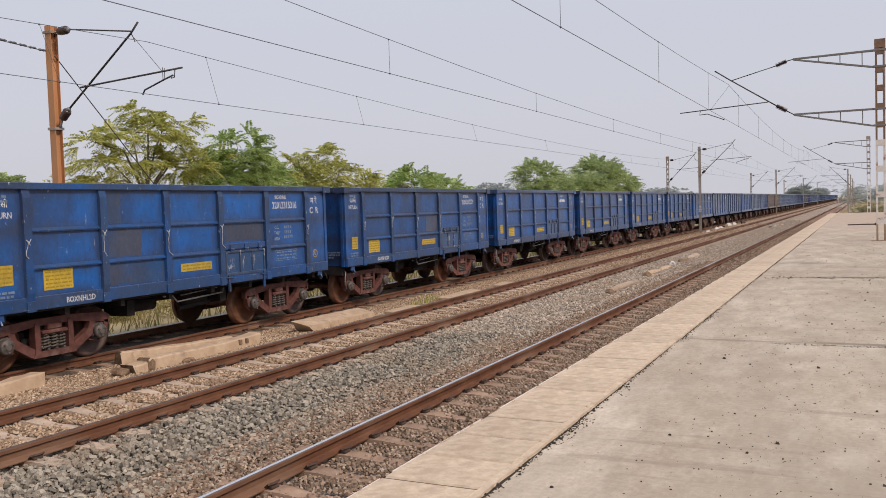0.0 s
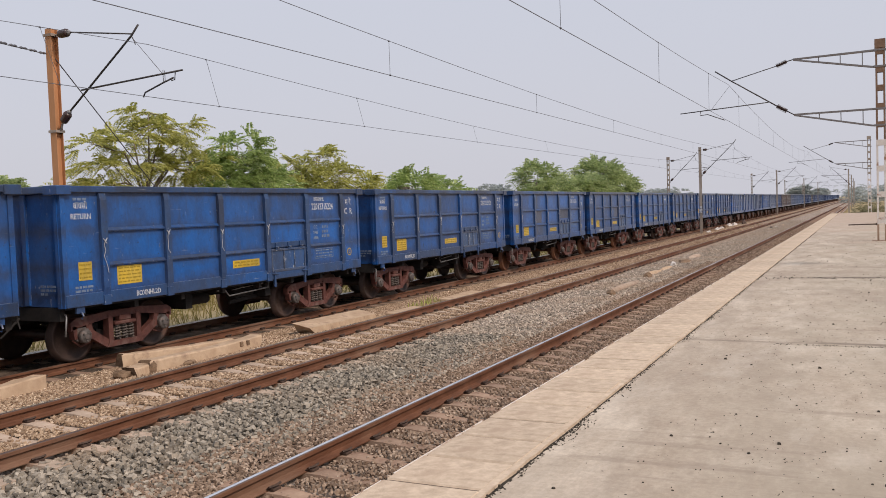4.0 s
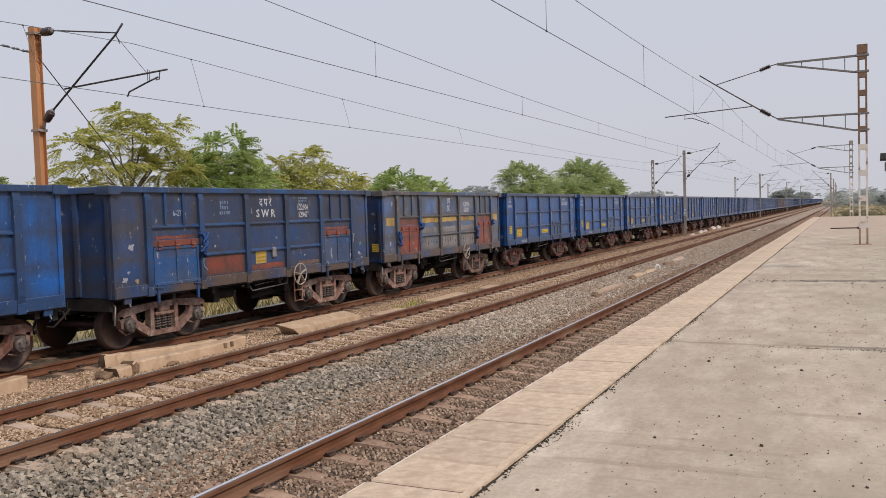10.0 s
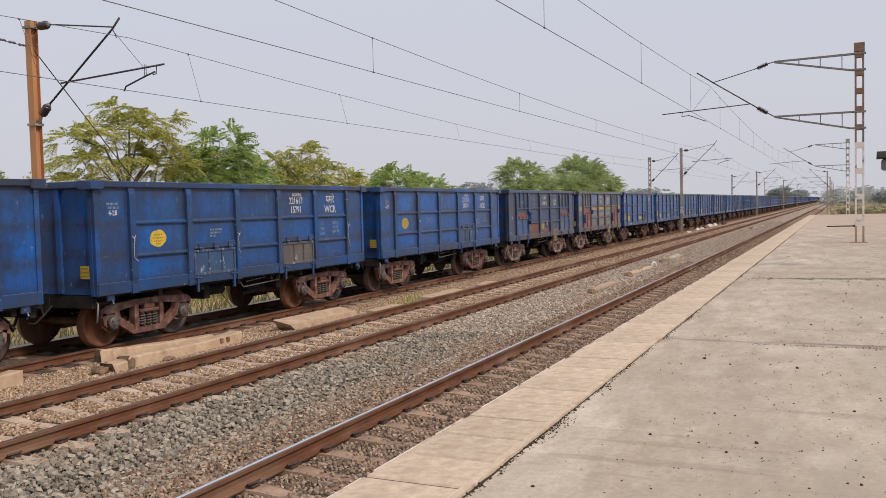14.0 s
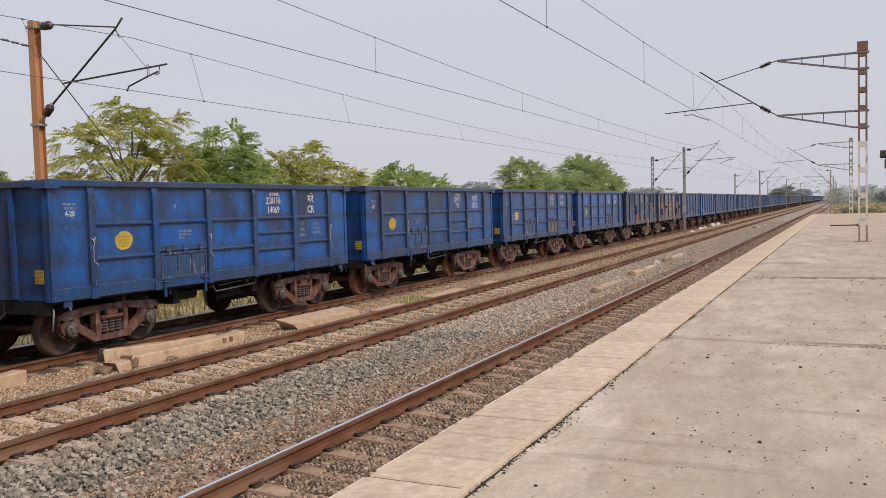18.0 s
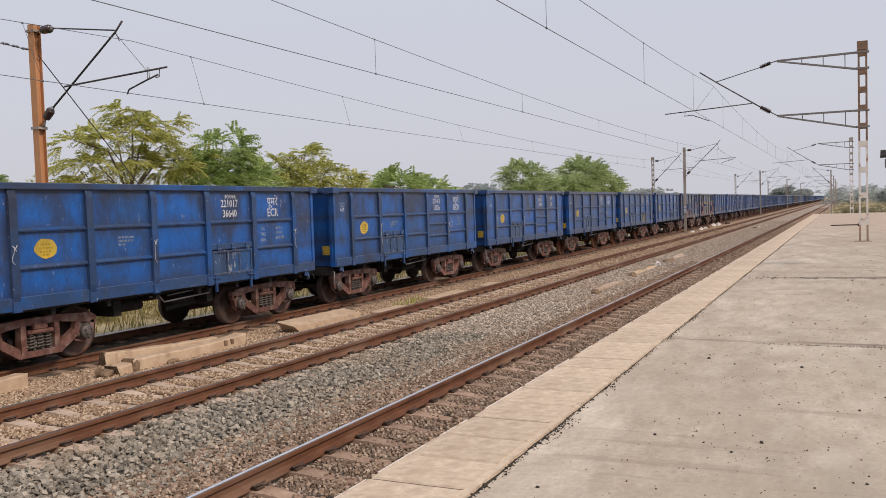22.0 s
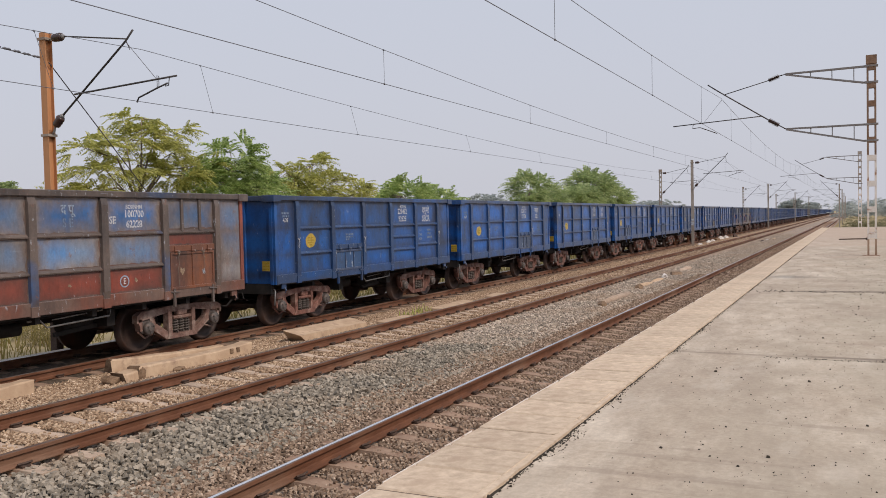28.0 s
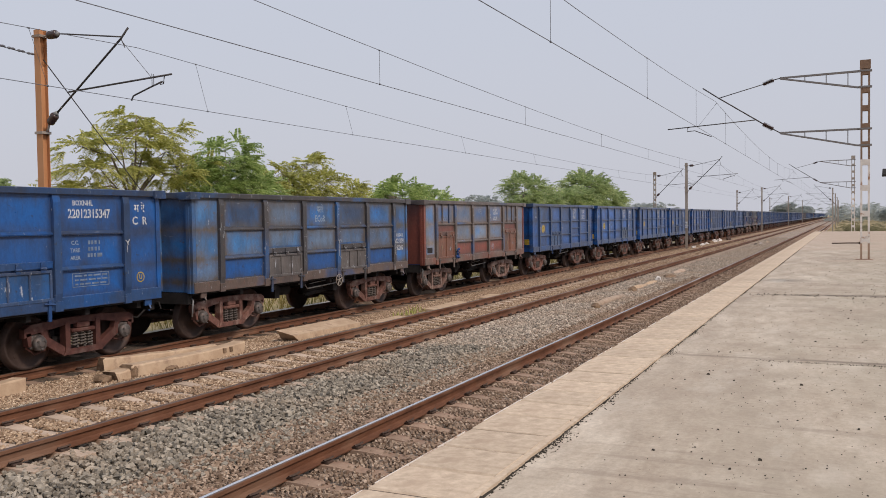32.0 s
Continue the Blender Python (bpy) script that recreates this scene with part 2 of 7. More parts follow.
BARE_PANEL = wagon_paint("bleached_bare_panel_paint", (0.1, 0.17, 0.3), (0.26, 0.25, 0.25), (0.12, 0.09, 0.078), (0.19, 0.095, 0.065), 0.85,
                         (0.46, 0.62), 0.8, (0.17, 0.12, 0.1), 1.585, 0.8, soot=0.2)
OCHRE_DOOR = wagon_paint("rust_red_door_paint", (0.23, 0.082, 0.036), (0.17, 0.07, 0.042), (0.075, 0.05, 0.04), (0.08, 0.05, 0.038), 0.75, scuff=0.7)
FRAME_RUST = wagon_paint("dark_rusty_frame_paint", (0.03, 0.08, 0.18), (0.09, 0.087, 0.09), (0.065, 0.054, 0.05), (0.17, 0.085, 0.058), 0.85, scuff=0.8, scuff_at=0.63)
SILL_RUST = wagon_paint("rust_scaled_sole_bar", (0.02, 0.06, 0.16), (0.1, 0.072, 0.06), (0.07, 0.05, 0.042), (0.18, 0.085, 0.055), 0.85, scuff=0.8, scuff_at=0.63)
FRAME_NAVY = wagon_paint("grimy_navy_frame_paint", (0.007, 0.06, 0.2), (0.022, 0.05, 0.115), (0.036, 0.034, 0.038), (0.13, 0.062, 0.042), 0.75, (0.4, 0.6), scuff=0.7)
PALE_FRAME = wagon_paint("grimy_blue_frame_paint", (0.018, 0.09, 0.25), (0.055, 0.053, 0.058), (0.048, 0.04, 0.038), (0.14, 0.08, 0.058), 0.85, (0.5, 0.64), scuff=0.9, scuff_at=0.63)
# Blue paled for the wagons far ahead: haze put into the colour.
BLUE_HAZED = wagon_paint("haze_paled_blue_paint", (0.07, 0.145, 0.32), (0.1, 0.15, 0.26), (0.14, 0.142, 0.158), (0.1, 0.08, 0.07), 0.6)
DOOR_BLUE = wagon_paint("grimy_scuffed_blue_door", (0.008, 0.085, 0.28), (0.02, 0.07, 0.18), (0.06, 0.066, 0.08), (0.04, 0.04, 0.046), 0.7, scuff=0.8, chip=5.0, scuff_at=0.6)
DOOR_EDGE = wagon_paint("scuffed_steel_edge", (0.02, 0.065, 0.17), (0.035, 0.06, 0.125), (0.085, 0.088, 0.1), (0.05, 0.045, 0.05), 0.75, scuff=0.9, scuff_at=0.6)
DOOR_SCRAPED = wagon_paint("scraped_old_blue_door", (0.012, 0.07, 0.22), (0.05, 0.085, 0.16), (0.075, 0.068, 0.068), (0.15, 0.085, 0.06), 0.85, (0.46, 0.6), scuff=1.0, chip=5.0, scuff_at=0.6)
RED_PAINT = wagon_paint("red_oxide_paint", (0.31, 0.056, 0.03), (0.21, 0.052, 0.034), (0.085, 0.05, 0.042), (0.07, 0.042, 0.036), 0.65, peel=0.7,
                        crust=(0.075, 0.048, 0.04), pitch=1.585, scuff=0.5)
RED_END = wagon_paint("red_oxide_end_paint", (0.3, 0.068, 0.04), (0.21, 0.06, 0.042), (0.09, 0.055, 0.046), (0.07, 0.045, 0.038), 0.6, scuff=0.5)
YELLOW_WORN = wagon_paint("worn_yellow_paint", (0.56, 0.33, 0.03), (0.46, 0.31, 0.075), (0.14, 0.11, 0.085), (0.12, 0.075, 0.055), 0.8)
SKY_PATCH = wagon_paint("pale_blue_paint", (0.045, 0.175, 0.41), (0.12, 0.19, 0.3), (0.095, 0.083, 0.077), (0.13, 0.08, 0.058), 0.75,
                        (0.38, 0.6), 1.0, (0.1, 0.08, 0.068), 1.6, 0.9, soot=0.35, margin=1.2)
DOOR_GRIME = wagon_paint("scraped_grey_brown_door", (0.13, 0.145, 0.175), (0.125, 0.112, 0.106), (0.06, 0.05, 0.047), (0.14, 0.085, 0.062), 0.8, scuff=1.0, chip=5.0, scuff_at=0.61)
BROWNED = wagon_paint("coal_browned_blue_paint", (0.012, 0.062, 0.18), (0.045, 0.058, 0.1), (0.07, 0.062, 0.064), (0.06, 0.048, 0.046), 0.6, (0.44, 0.62), scuff=0.3, soot=0.2)
CHALK = plain("chalky_white_scrape", (0.3, 0.32, 0.36), 0.85, wear=0.4, scale=20.0)
TEAL_CHALK = plain("teal_chalk", (0.11, 0.26, 0.27), 0.85, wear=0.4, scale=20.0)
SOOT = plain("black_tar_drip", (0.022, 0.02, 0.022), 0.7, wear=0.3)
TAN_CHALK = plain("tan_scraped_primer", (0.27, 0.2, 0.14), 0.85, wear=0.4, scale=20.0)
RAG = surf("blue_cloth_rag", [(0.3, (0.015, 0.045, 0.15)), (0.7, (0.045, 0.10, 0.28))], 14.0, 0.95, relief=0.5)
BOGIE = surf("brown_cast_steel", [(0.3, (0.065, 0.03, 0.024)), (0.7, (0.22, 0.105, 0.08))], 8.0, 0.65, stain=(0.29, 0.205, 0.17), stain_scale=3.0, stain_at=(0.52, 0.7),
             relief=0.5, vary=0.25)
BOGIE_DUSTY = surf("dusty_brown_cast_steel", [(0.3, (0.09, 0.05, 0.04)), (0.7, (0.29, 0.175, 0.14))], 9.0, 0.65, stain=(0.36, 0.28, 0.24), stain_scale=3.2, stain_at=(0.5, 0.66),
                   relief=0.35, vary=0.25)
BOGIE_RED = surf("red_oxide_cast_steel", [(0.3, (0.065, 0.024, 0.02)), (0.7, (0.165, 0.066, 0.052))], 5.0, 0.65, stain=(0.19, 0.13, 0.11), stain_scale=2.6, stain_at=(0.57, 0.75),
                 relief=0.35, vary=0.25)
AXLE_END = surf("greasy_grey_cast_steel", [(0.3, (0.06, 0.055, 0.052)), (0.7, (0.17, 0.15, 0.14))], 9.0, 0.55, 0.2, stain=(0.2, 0.11, 0.08), stain_scale=3.0)
SPRING = surf("dusty_grey_spring_steel", [(0.3, (0.06, 0.05, 0.044)), (0.7, (0.17, 0.14, 0.122))], 9.0, 0.75, 0.2)
WHEEL = surf("rusty_wheel_steel", [(0.3, (0.035, 0.025, 0.022)), (0.7, (0.085, 0.055, 0.045))], 4.0, 0.6, 0.3, stain=(0.15, 0.064, 0.038), stain_scale=0.8, vary=0.35)
UNDER = surf("sooty_underframe_steel", [(0.3, (0.012, 0.011, 0.011)), (0.7, (0.035, 0.03, 0.028))], 4.0, 0.85, 0.1)
PIPE = surf("dull_pipe_steel", [(0.3, (0.2, 0.2, 0.2)), (0.7, (0.36, 0.35, 0.34))], 8.0, 0.6, 0.4)
WHITE = surf("white_stencil_paint", [(0.3, (0.55, 0.56, 0.57)), (0.7, (0.68, 0.69, 0.69))], 9.0, 0.7, stain=(0.07, 0.12, 0.24), stain_scale=13.0, stain_at=(0.5, 0.64),
             relief=0.08)
WHITE_DIM = plain("faded_stencil_paint", (0.27, 0.33, 0.41), 0.8, wear=0.3)
YELLOW = wagon_paint("yellow_marking_paint", (0.62, 0.4, 0.02), (0.52, 0.36, 0.04), (0.22, 0.18, 0.06), (0.1, 0.085, 0.05), 0.75, scuff=0.0, soot=0.0)
STENCIL_FAINT = plain("half_gone_stencil_paint", (0.15, 0.2, 0.29), 0.8, wear=0.4)
YELLOW_DARK = plain("lettering_on_yellow", (0.31, 0.215, 0.022), 0.7, wear=0.4, scale=30.0)
OLD_ROPE = plain("grimy_brown_rope", (0.2, 0.17, 0.14), 0.9, wear=0.3)
ROPE = plain("white_plastic_rope", (0.48, 0.48, 0.5), 0.7)

RAIL_RUST = surf("rusty_rail_web", [(0.3, (0.095, 0.038, 0.019)), (0.7, (0.19, 0.082, 0.043))], 6.0, 0.75, 0.1, stain=(0.26, 0.165, 0.11), stain_scale=0.7,
                 stretch=(1, 0.4, 1), relief=0.25)
RAIL_TOP = surf("polished_rail_head", [(0.3, (0.88, 0.86, 0.85)), (0.7, (0.98, 0.96, 0.95))], 3.0, 0.12, 1.0, relief=0.02)
RAIL_DULL = surf("brown_tarnished_rail_head", [(0.3, (0.10, 0.062, 0.045)), (0.7, (0.18, 0.12, 0.09))], 3.0, 0.5, 0.3, relief=0.05)
RAIL_GREY = surf("grey_worn_rail_head", [(0.3, (0.45, 0.41, 0.4)), (0.7, (0.62, 0.57, 0.56))], 3.0, 0.35, 0.6, relief=0.03)
SLEEPER = surf("dusty_concrete_sleeper", [(0.3, (0.35, 0.258, 0.19)), (0.7, (0.52, 0.405, 0.31))], 5.0, 0.9, stain=(0.32, 0.19, 0.12), stain_scale=1.7,
               stain_at=(0.55, 0.75), vary=0.14)
SLEEPER_RED = surf("rust_stained_sleeper", [(0.3, (0.24, 0.155, 0.108)), (0.7, (0.4, 0.28, 0.2))], 5.0, 0.9, stain=(0.2, 0.11, 0.07), stain_scale=1.7,
                   vary=0.15)
CLIP = surf("rusty_rail_clip", [(0.3, (0.05, 0.032, 0.024)), (0.7, (0.11, 0.072, 0.055))], 20.0, 0.8, 0.2)


def stone_mat(name, tones, scale):
    m, nt, b, co = begin(name, 0.9, 0.0, 0.3)
    geo = nt.nodes.new("ShaderNodeNewGeometry")
    col = ramp(nt, geo.outputs["Random Per Island"], tones)
    big = noise_tex(nt, co, 0.5, 4.0)
    col = mix(nt, ramp(nt, big, [(0.48, (0, 0, 0)), (0.66, (0.45, 0.45, 0.45))]), col, (0.36, 0.25, 0.165))
    col = rgb_scale(nt, col, 0.75, 1.2, noise_tex(nt, co, scale, 4.0))
    nt.links.new(col, b.inputs["Base Color"])
    bump(nt, b, noise_tex(nt, co, 60.0, 4.0), 0.3, 0.004)
    return m


STONES = stone_mat("grey_ballast_stone", [(0.0, (0.155, 0.135, 0.108)), (0.3, (0.24, 0.21, 0.168)), (0.7, (0.32, 0.282, 0.228)), (1.0, (0.45, 0.395, 0.32))], 30.0)
# Paler copy of STONES for further off, haze put into the colour.
STONES_PALE = stone_mat("far_pale_ballast_stone", [(0.0, (0.2, 0.168, 0.135)), (0.35, (0.325, 0.27, 0.215)), (0.75, (0.445, 0.372, 0.298)), (1.0, (0.62, 0.525, 0.425))], 30.0)
STONES_BROWN = stone_mat("brown_ballast_stone", [(0.0, (0.12, 0.08, 0.055)), (0.4, (0.25, 0.178, 0.127)), (0.8, (0.36, 0.268, 0.197)), (1.0, (0.5, 0.39, 0.3))], 30.0)
STONES_TAN = stone_mat("dusty_tan_ballast_stone", [(0.0, (0.19, 0.122, 0.076)), (0.4, (0.35, 0.243, 0.158)), (0.8, (0.49, 0.36, 0.245)), (1.0, (0.66, 0.52, 0.385))], 30.0)
def bed_mat(name, dark, mid, light, cell):
    m, nt, b, co = begin(name, 0.95, 0.0, 0.2)
    v = nt.nodes.new("ShaderNodeTexVoronoi")
    v.inputs["Scale"].default_value = cell
    nt.links.new(co, v.inputs["Vector"])
    tone = nt.nodes.new("ShaderNodeSeparateColor")
    nt.links.new(v.outputs["Color"], tone.inputs[0])
    col = ramp(nt, tone.outputs[0], [(0.0, dark), (0.5, mid), (1.0, light)])
    col = mix(nt, ramp(nt, v.outputs["Distance"], [(0.35, (0, 0, 0)), (0.75, (0.6, 0.6, 0.6))]), col, tuple(c * 0.35 for c in dark))
    col = mix(nt, ramp(nt, noise_tex(nt, co, 0.35, 5.0), [(0.42, (0, 0, 0)), (0.66, (0.7, 0.7, 0.7))]), col, (0.35, 0.25, 0.17))
    nt.links.new(col, b.inputs["Base Color"])
    inv = nt.nodes.new("ShaderNodeMath")
    inv.operation = "SUBTRACT"
    inv.inputs[0].default_value = 1.0
    nt.links.new(v.outputs["Distance"], inv.inputs[1])
    bump(nt, b, inv.outputs[0], 0.6, 0.03)
    return m


BED = bed_mat("ballast_bed", (0.24, 0.193, 0.158), (0.40, 0.33, 0.275), (0.58, 0.49, 0.415), 24.0)
# Very pale ballast: daylight beyond the train put into the colour.
BED_LIT = bed_mat("lit_pale_ballast_bed", (0.42, 0.38, 0.34), (0.6, 0.56, 0.51), (0.74, 0.7, 0.65), 24.0)
BED_BROWN = bed_mat("earthy_ballast_bed", (0.3, 0.2, 0.125), (0.47, 0.33, 0.215), (0.62, 0.465, 0.33), 26.0)
# Near-black ballast: shade under the train and between stones, put into the colour.
SHADED_BED = bed_mat("shade_dark_ballast_bed", (0.05, 0.04, 0.031), (0.1, 0.077, 0.06), (0.17, 0.13, 0.1), 20.0)
GROUND = surf("dry_earth_and_grass", [(0.3, (0.27, 0.215, 0.11)), (0.5, (0.38, 0.3, 0.165)), (0.7, (0.24, 0.22, 0.085))], 0.6, 0.95,
              stain=(0.4, 0.325, 0.2), stain_scale=0.12, relief=0.5, fine=8.0)
MAST_ORANGE = surf("ochre_painted_mast_steel", [(0.3, (0.41, 0.19, 0.083)), (0.7, (0.53, 0.27, 0.13))], 2.0, 0.65, stain=(0.23, 0.085, 0.03),
                   stain_scale=1.2, stain_at=(0.56, 0.76), stretch=(1, 1, 0.25), relief=0.1)
MAST_GREY = surf("weathered_grey_mast_steel", [(0.3, (0.27, 0.235, 0.2)), (0.7, (0.42, 0.375, 0.33))], 3.0, 0.7, stain=(0.2, 0.12, 0.075), stain_scale=1.5,
                 stretch=(1, 1, 0.3), relief=0.15)
MAST_WHITE = surf("flaking_white_mast_paint", [(0.3, (0.62, 0.56, 0.5)), (0.7, (0.78, 0.73, 0.68))], 4.0, 0.75, stain=(0.36, 0.2, 0.12), stain_scale=3.0,
                  stain_at=(0.55, 0.65), relief=0.15)
MAST_FOOT = surf("rust_stained_mast_foot", [(0.3, (0.26, 0.17, 0.115)), (0.7, (0.42, 0.3, 0.21))], 6.0, 0.85, stain=(0.2, 0.105, 0.06), stain_scale=3.0, stain_at=(0.5, 0.7))
MAST_BROWN = surf("brown_rusted_mast_steel", [(0.3, (0.15, 0.088, 0.056)), (0.7, (0.26, 0.165, 0.11))], 4.0, 0.75, stain=(0.36, 0.3, 0.25), stain_scale=2.0,
                  stain_at=(0.62, 0.75))
TUBE_DARK = plain("dark_galvanised_tube", (0.07, 0.065, 0.065), 0.6, 0.3)
TUBE_GREY = plain("grey_galvanised_tube", (0.21, 0.195, 0.19), 0.6, 0.3)
WIRE = plain("dull_copper_wire", (0.15, 0.155, 0.175), 0.6, 0.3)
INSUL = surf("brown_glazed_porcelain", [(0.3, (0.03, 0.016, 0.013)), (0.7, (0.06, 0.03, 0.024))], 8.0, 0.25, spec=0.6, relief=0.0)
CONCRETE_PALE = surf("dusty_pale_concrete", [(0.3, (0.38, 0.26, 0.168)), (0.7, (0.55, 0.41, 0.28))], 3.0, 0.92, stain=(0.3, 0.2, 0.14), stain_scale=4.0,
                     stain_at=(0.58, 0.75), relief=0.3)
WHITEWASH = surf("chalky_white_stone", [(0.3, (0.5, 0.46, 0.42)), (0.7, (0.75, 0.71, 0.67))], 6.0, 0.9, stain=(0.2, 0.16, 0.13), stain_scale=2.5, relief=0.4)


# ---------------------------------------------------------------- mesh helpers
def box(bm, x0, x1, y0, y1, z0, z1, slot=0, m=None):
    vs = [bm.verts.new((x, y, z)) for x in (x0, x1) for y in (y0, y1) for z in (z0, z1)]
    if m is not None:
        for v in vs:
            v.co = m @ v.co
    for idx in ((0, 1, 3, 2), (4, 6, 7, 5), (0, 4, 5, 1), (2, 3, 7, 6), (0, 2, 6, 4), (1, 5, 7, 3)):
        bm.faces.new([vs[i] for i in idx]).material_index = slot
    return vs


def bevel_box(bm, x0, x1, y0, y1, z0, z1, r, slot=0):
    """A box whose edges are cut back by r."""
    pts = {}
    for sx in (0, 1):
        for sy in (0, 1):
            for sz in (0, 1):
                c = ((x0, x1)[sx], (y0, y1)[sy], (z0, z1)[sz])
                d = (r if sx == 0 else -r, r if sy == 0 else -r, r if sz == 0 else -r)
                for a in range(3):
                    p = [c[i] + (d[i] if i != a else 0) for i in range(3)]
                    pts[sx, sy, sz, a] = bm.verts.new(p)
    f = []
    for a in range(3):
        for s in (0, 1):
            o = [i for i in range(3) if i != a]
            ring = []
            for u, w in ((0, 0), (1, 0), (1, 1), (0, 1)):
                k = [0, 0, 0]
                k[a], k[o[0]], k[o[1]] = s, u, w
                ring.append(pts[(*k, a)])
            f.append(ring)
    for a in range(3):
        o = [i for i in range(3) if i != a]
        for u in (0, 1):
            for w in (0, 1):
                k0, k1 = [0, 0, 0], [0, 0, 0]
                k0[o[0]] = k1[o[0]] = u
                k0[o[1]] = k1[o[1]] = w
                k0[a], k1[a] = 0, 1
                f.append([pts[(*k0, o[0])], pts[(*k1, o[0])], pts[(*k1, o[1])], pts[(*k0, o[1])]])
    for sx in (0, 1):
        for sy in (0, 1):
            for sz in (0, 1):
                f.append([pts[sx, sy, sz, a] for a in range(3)])
    made = [bm.faces.new(q) for q in f]
    for q in made:
        q.material_index = slot
    bmesh.ops.recalc_face_normals(bm, faces=made)


def tube(bm, path, r, sides=6, slot=0, r1=None, caps=True, radii=None):
    """A round bar along a path of points, tapering from r to r1."""
    path = [Vector(p) for p in path]
    rings = []
    n = len(path)
    up = Vector((0.31, 0.17, 0.93))
    for i, p in enumerate(path):
        d = (path[min(i + 1, n - 1)] - path[max(i - 1, 0)]).normalized()
        a = d.cross(up)
        if a.length < 0.05:
            a = d.cross(Vector((1, 0, 0)))
        a.normalize()
        b = d.cross(a)
        rr = radii[i] if radii else r if r1 is None else r + (r1 - r) * i / max(1, n - 1)
        rings.append([bm.verts.new(p + rr * (math.cos(t) * a + math.sin(t) * b)) for t in (2 * math.pi * k / sides for k in range(sides))])
    for q0, q1 in zip(rings, rings[1:]):
        for k in range(sides):
            fc = bm.faces.new((q0[k], q0[(k + 1) % sides], q1[(k + 1) % sides], q1[k]))
            fc.material_index, fc.smooth = slot, sides > 5
    if caps:
        bm.faces.new(rings[0][::-1]).material_index = slot
        bm.faces.new(rings[-1]).material_index = slot


def lathe(bm, profile, axis="x", at=(0, 0, 0), sides=24, slot=0):
    """Turn a profile of (along, radius) round an axis."""
    rings = []
    for u, r in profile:
        ring = []
        for k in range(sides):
            t = 2 * math.pi * k / sides
            c, s = r * math.cos(t), r * math.sin(t)
            q = {"x": (u, c, s), "y": (c, u, s), "z": (c, s, u)}[axis]
            ring.append(bm.verts.new((q[0] + at[0], q[1] + at[1], q[2] + at[2])))
        rings.append(ring)
    for q0, q1 in zip(rings, rings[1:]):
        for k in range(sides):
            fc = bm.faces.new((q0[k], q0[(k + 1) % sides], q1[(k + 1) % sides], q1[k]))
            fc.material_index, fc.smooth = slot, True
    bm.faces.new(rings[0][::-1]).material_index = slot
    bm.faces.new(rings[-1]).material_index = slot


def prism(bm, outline, x0, x1, slot=0):
    """A flat outline in (y, z), thickened from x0 to x1."""
    a = [bm.verts.new((x0, y, z)) for y, z in outline]
    b = [bm.verts.new((x1, y, z)) for y, z in outline]
    n = len(outline)
    fs = [bm.faces.new(a), bm.faces.new(b[::-1])]
    fs += [bm.faces.new((a[i], b[i], b[(i + 1) % n], a[(i + 1) % n])) for i in range(n)]
    for q in fs:
        q.material_index = slot
    bmesh.ops.recalc_face_normals(bm, faces=fs)


def bar(bm, p, q, w, h, slot=0):
    """A square bar from p to q."""
    p, q = Vector(p), Vector(q)
    m = Matrix.Translation(p) @ (q - p).to_track_quat("Y", "Z").to_matrix().to_4x4()
    box(bm, -w / 2, w / 2, 0, (q - p).length, -h / 2, h / 2, slot, m)


def mesh_of(name, bm, *mats):
    bmesh.ops.recalc_face_normals(bm, faces=bm.faces)
    me = bpy.data.meshes.new(name)
    bm.to_mesh(me)
    bm.free()
    for m in mats:
        me.materials.append(m)
    return me


def built(name, mats, fill):
    """A mesh from a function that fills a bmesh."""
    bm = bmesh.new()
    fill(bm)
    return mesh_of(name, bm, *(mats if isinstance(mats, (list, tuple)) else (mats,)))


def hang(name, me, parent, m=None, label=""):
    """Link a mesh as a part under a thing or a part."""
    ob = new(name, me)
    ob.parent = parent
    if m is not None:
        ob.matrix_basis = m
    if label:
        ob["label"] = label
    if name == "stencil_mark":
        ob["kind"] = "stuff"
    return ob


def thing(name, label, category, m=None, group="", kind="", me=None):
    ob = new(name, me)
    if m is not None:
        ob.matrix_basis = m
    return tagged(ob, label, category, group, kind)


def raw_mesh(name, verts, faces, mat):
    """A mesh from number arrays; faces all have the same number of corners."""
    verts, faces = np.asarray(verts, np.float32), np.asarray(faces, np.int32)
    me = bpy.data.meshes.new(name)
    me.vertices.add(len(verts))
    me.vertices.foreach_set("co", verts.ravel())
    k = faces.shape[1]
    me.loops.add(faces.size)
    me.loops.foreach_set("vertex_index", faces.ravel())
    me.polygons.add(len(faces))
    me.polygons.foreach_set("loop_start", np.arange(0, faces.size, k, dtype=np.int32))
    me.polygons.foreach_set("loop_total", np.full(len(faces), k, np.int32))
    me.polygons.foreach_set("use_smooth", np.zeros(len(faces), bool))
    me.update(calc_edges=True)
    me.materials.append(mat)
    return me


# ---------------------------------------------------------------- the lettering, made into meshes before the place fills up
LETTERING = {}


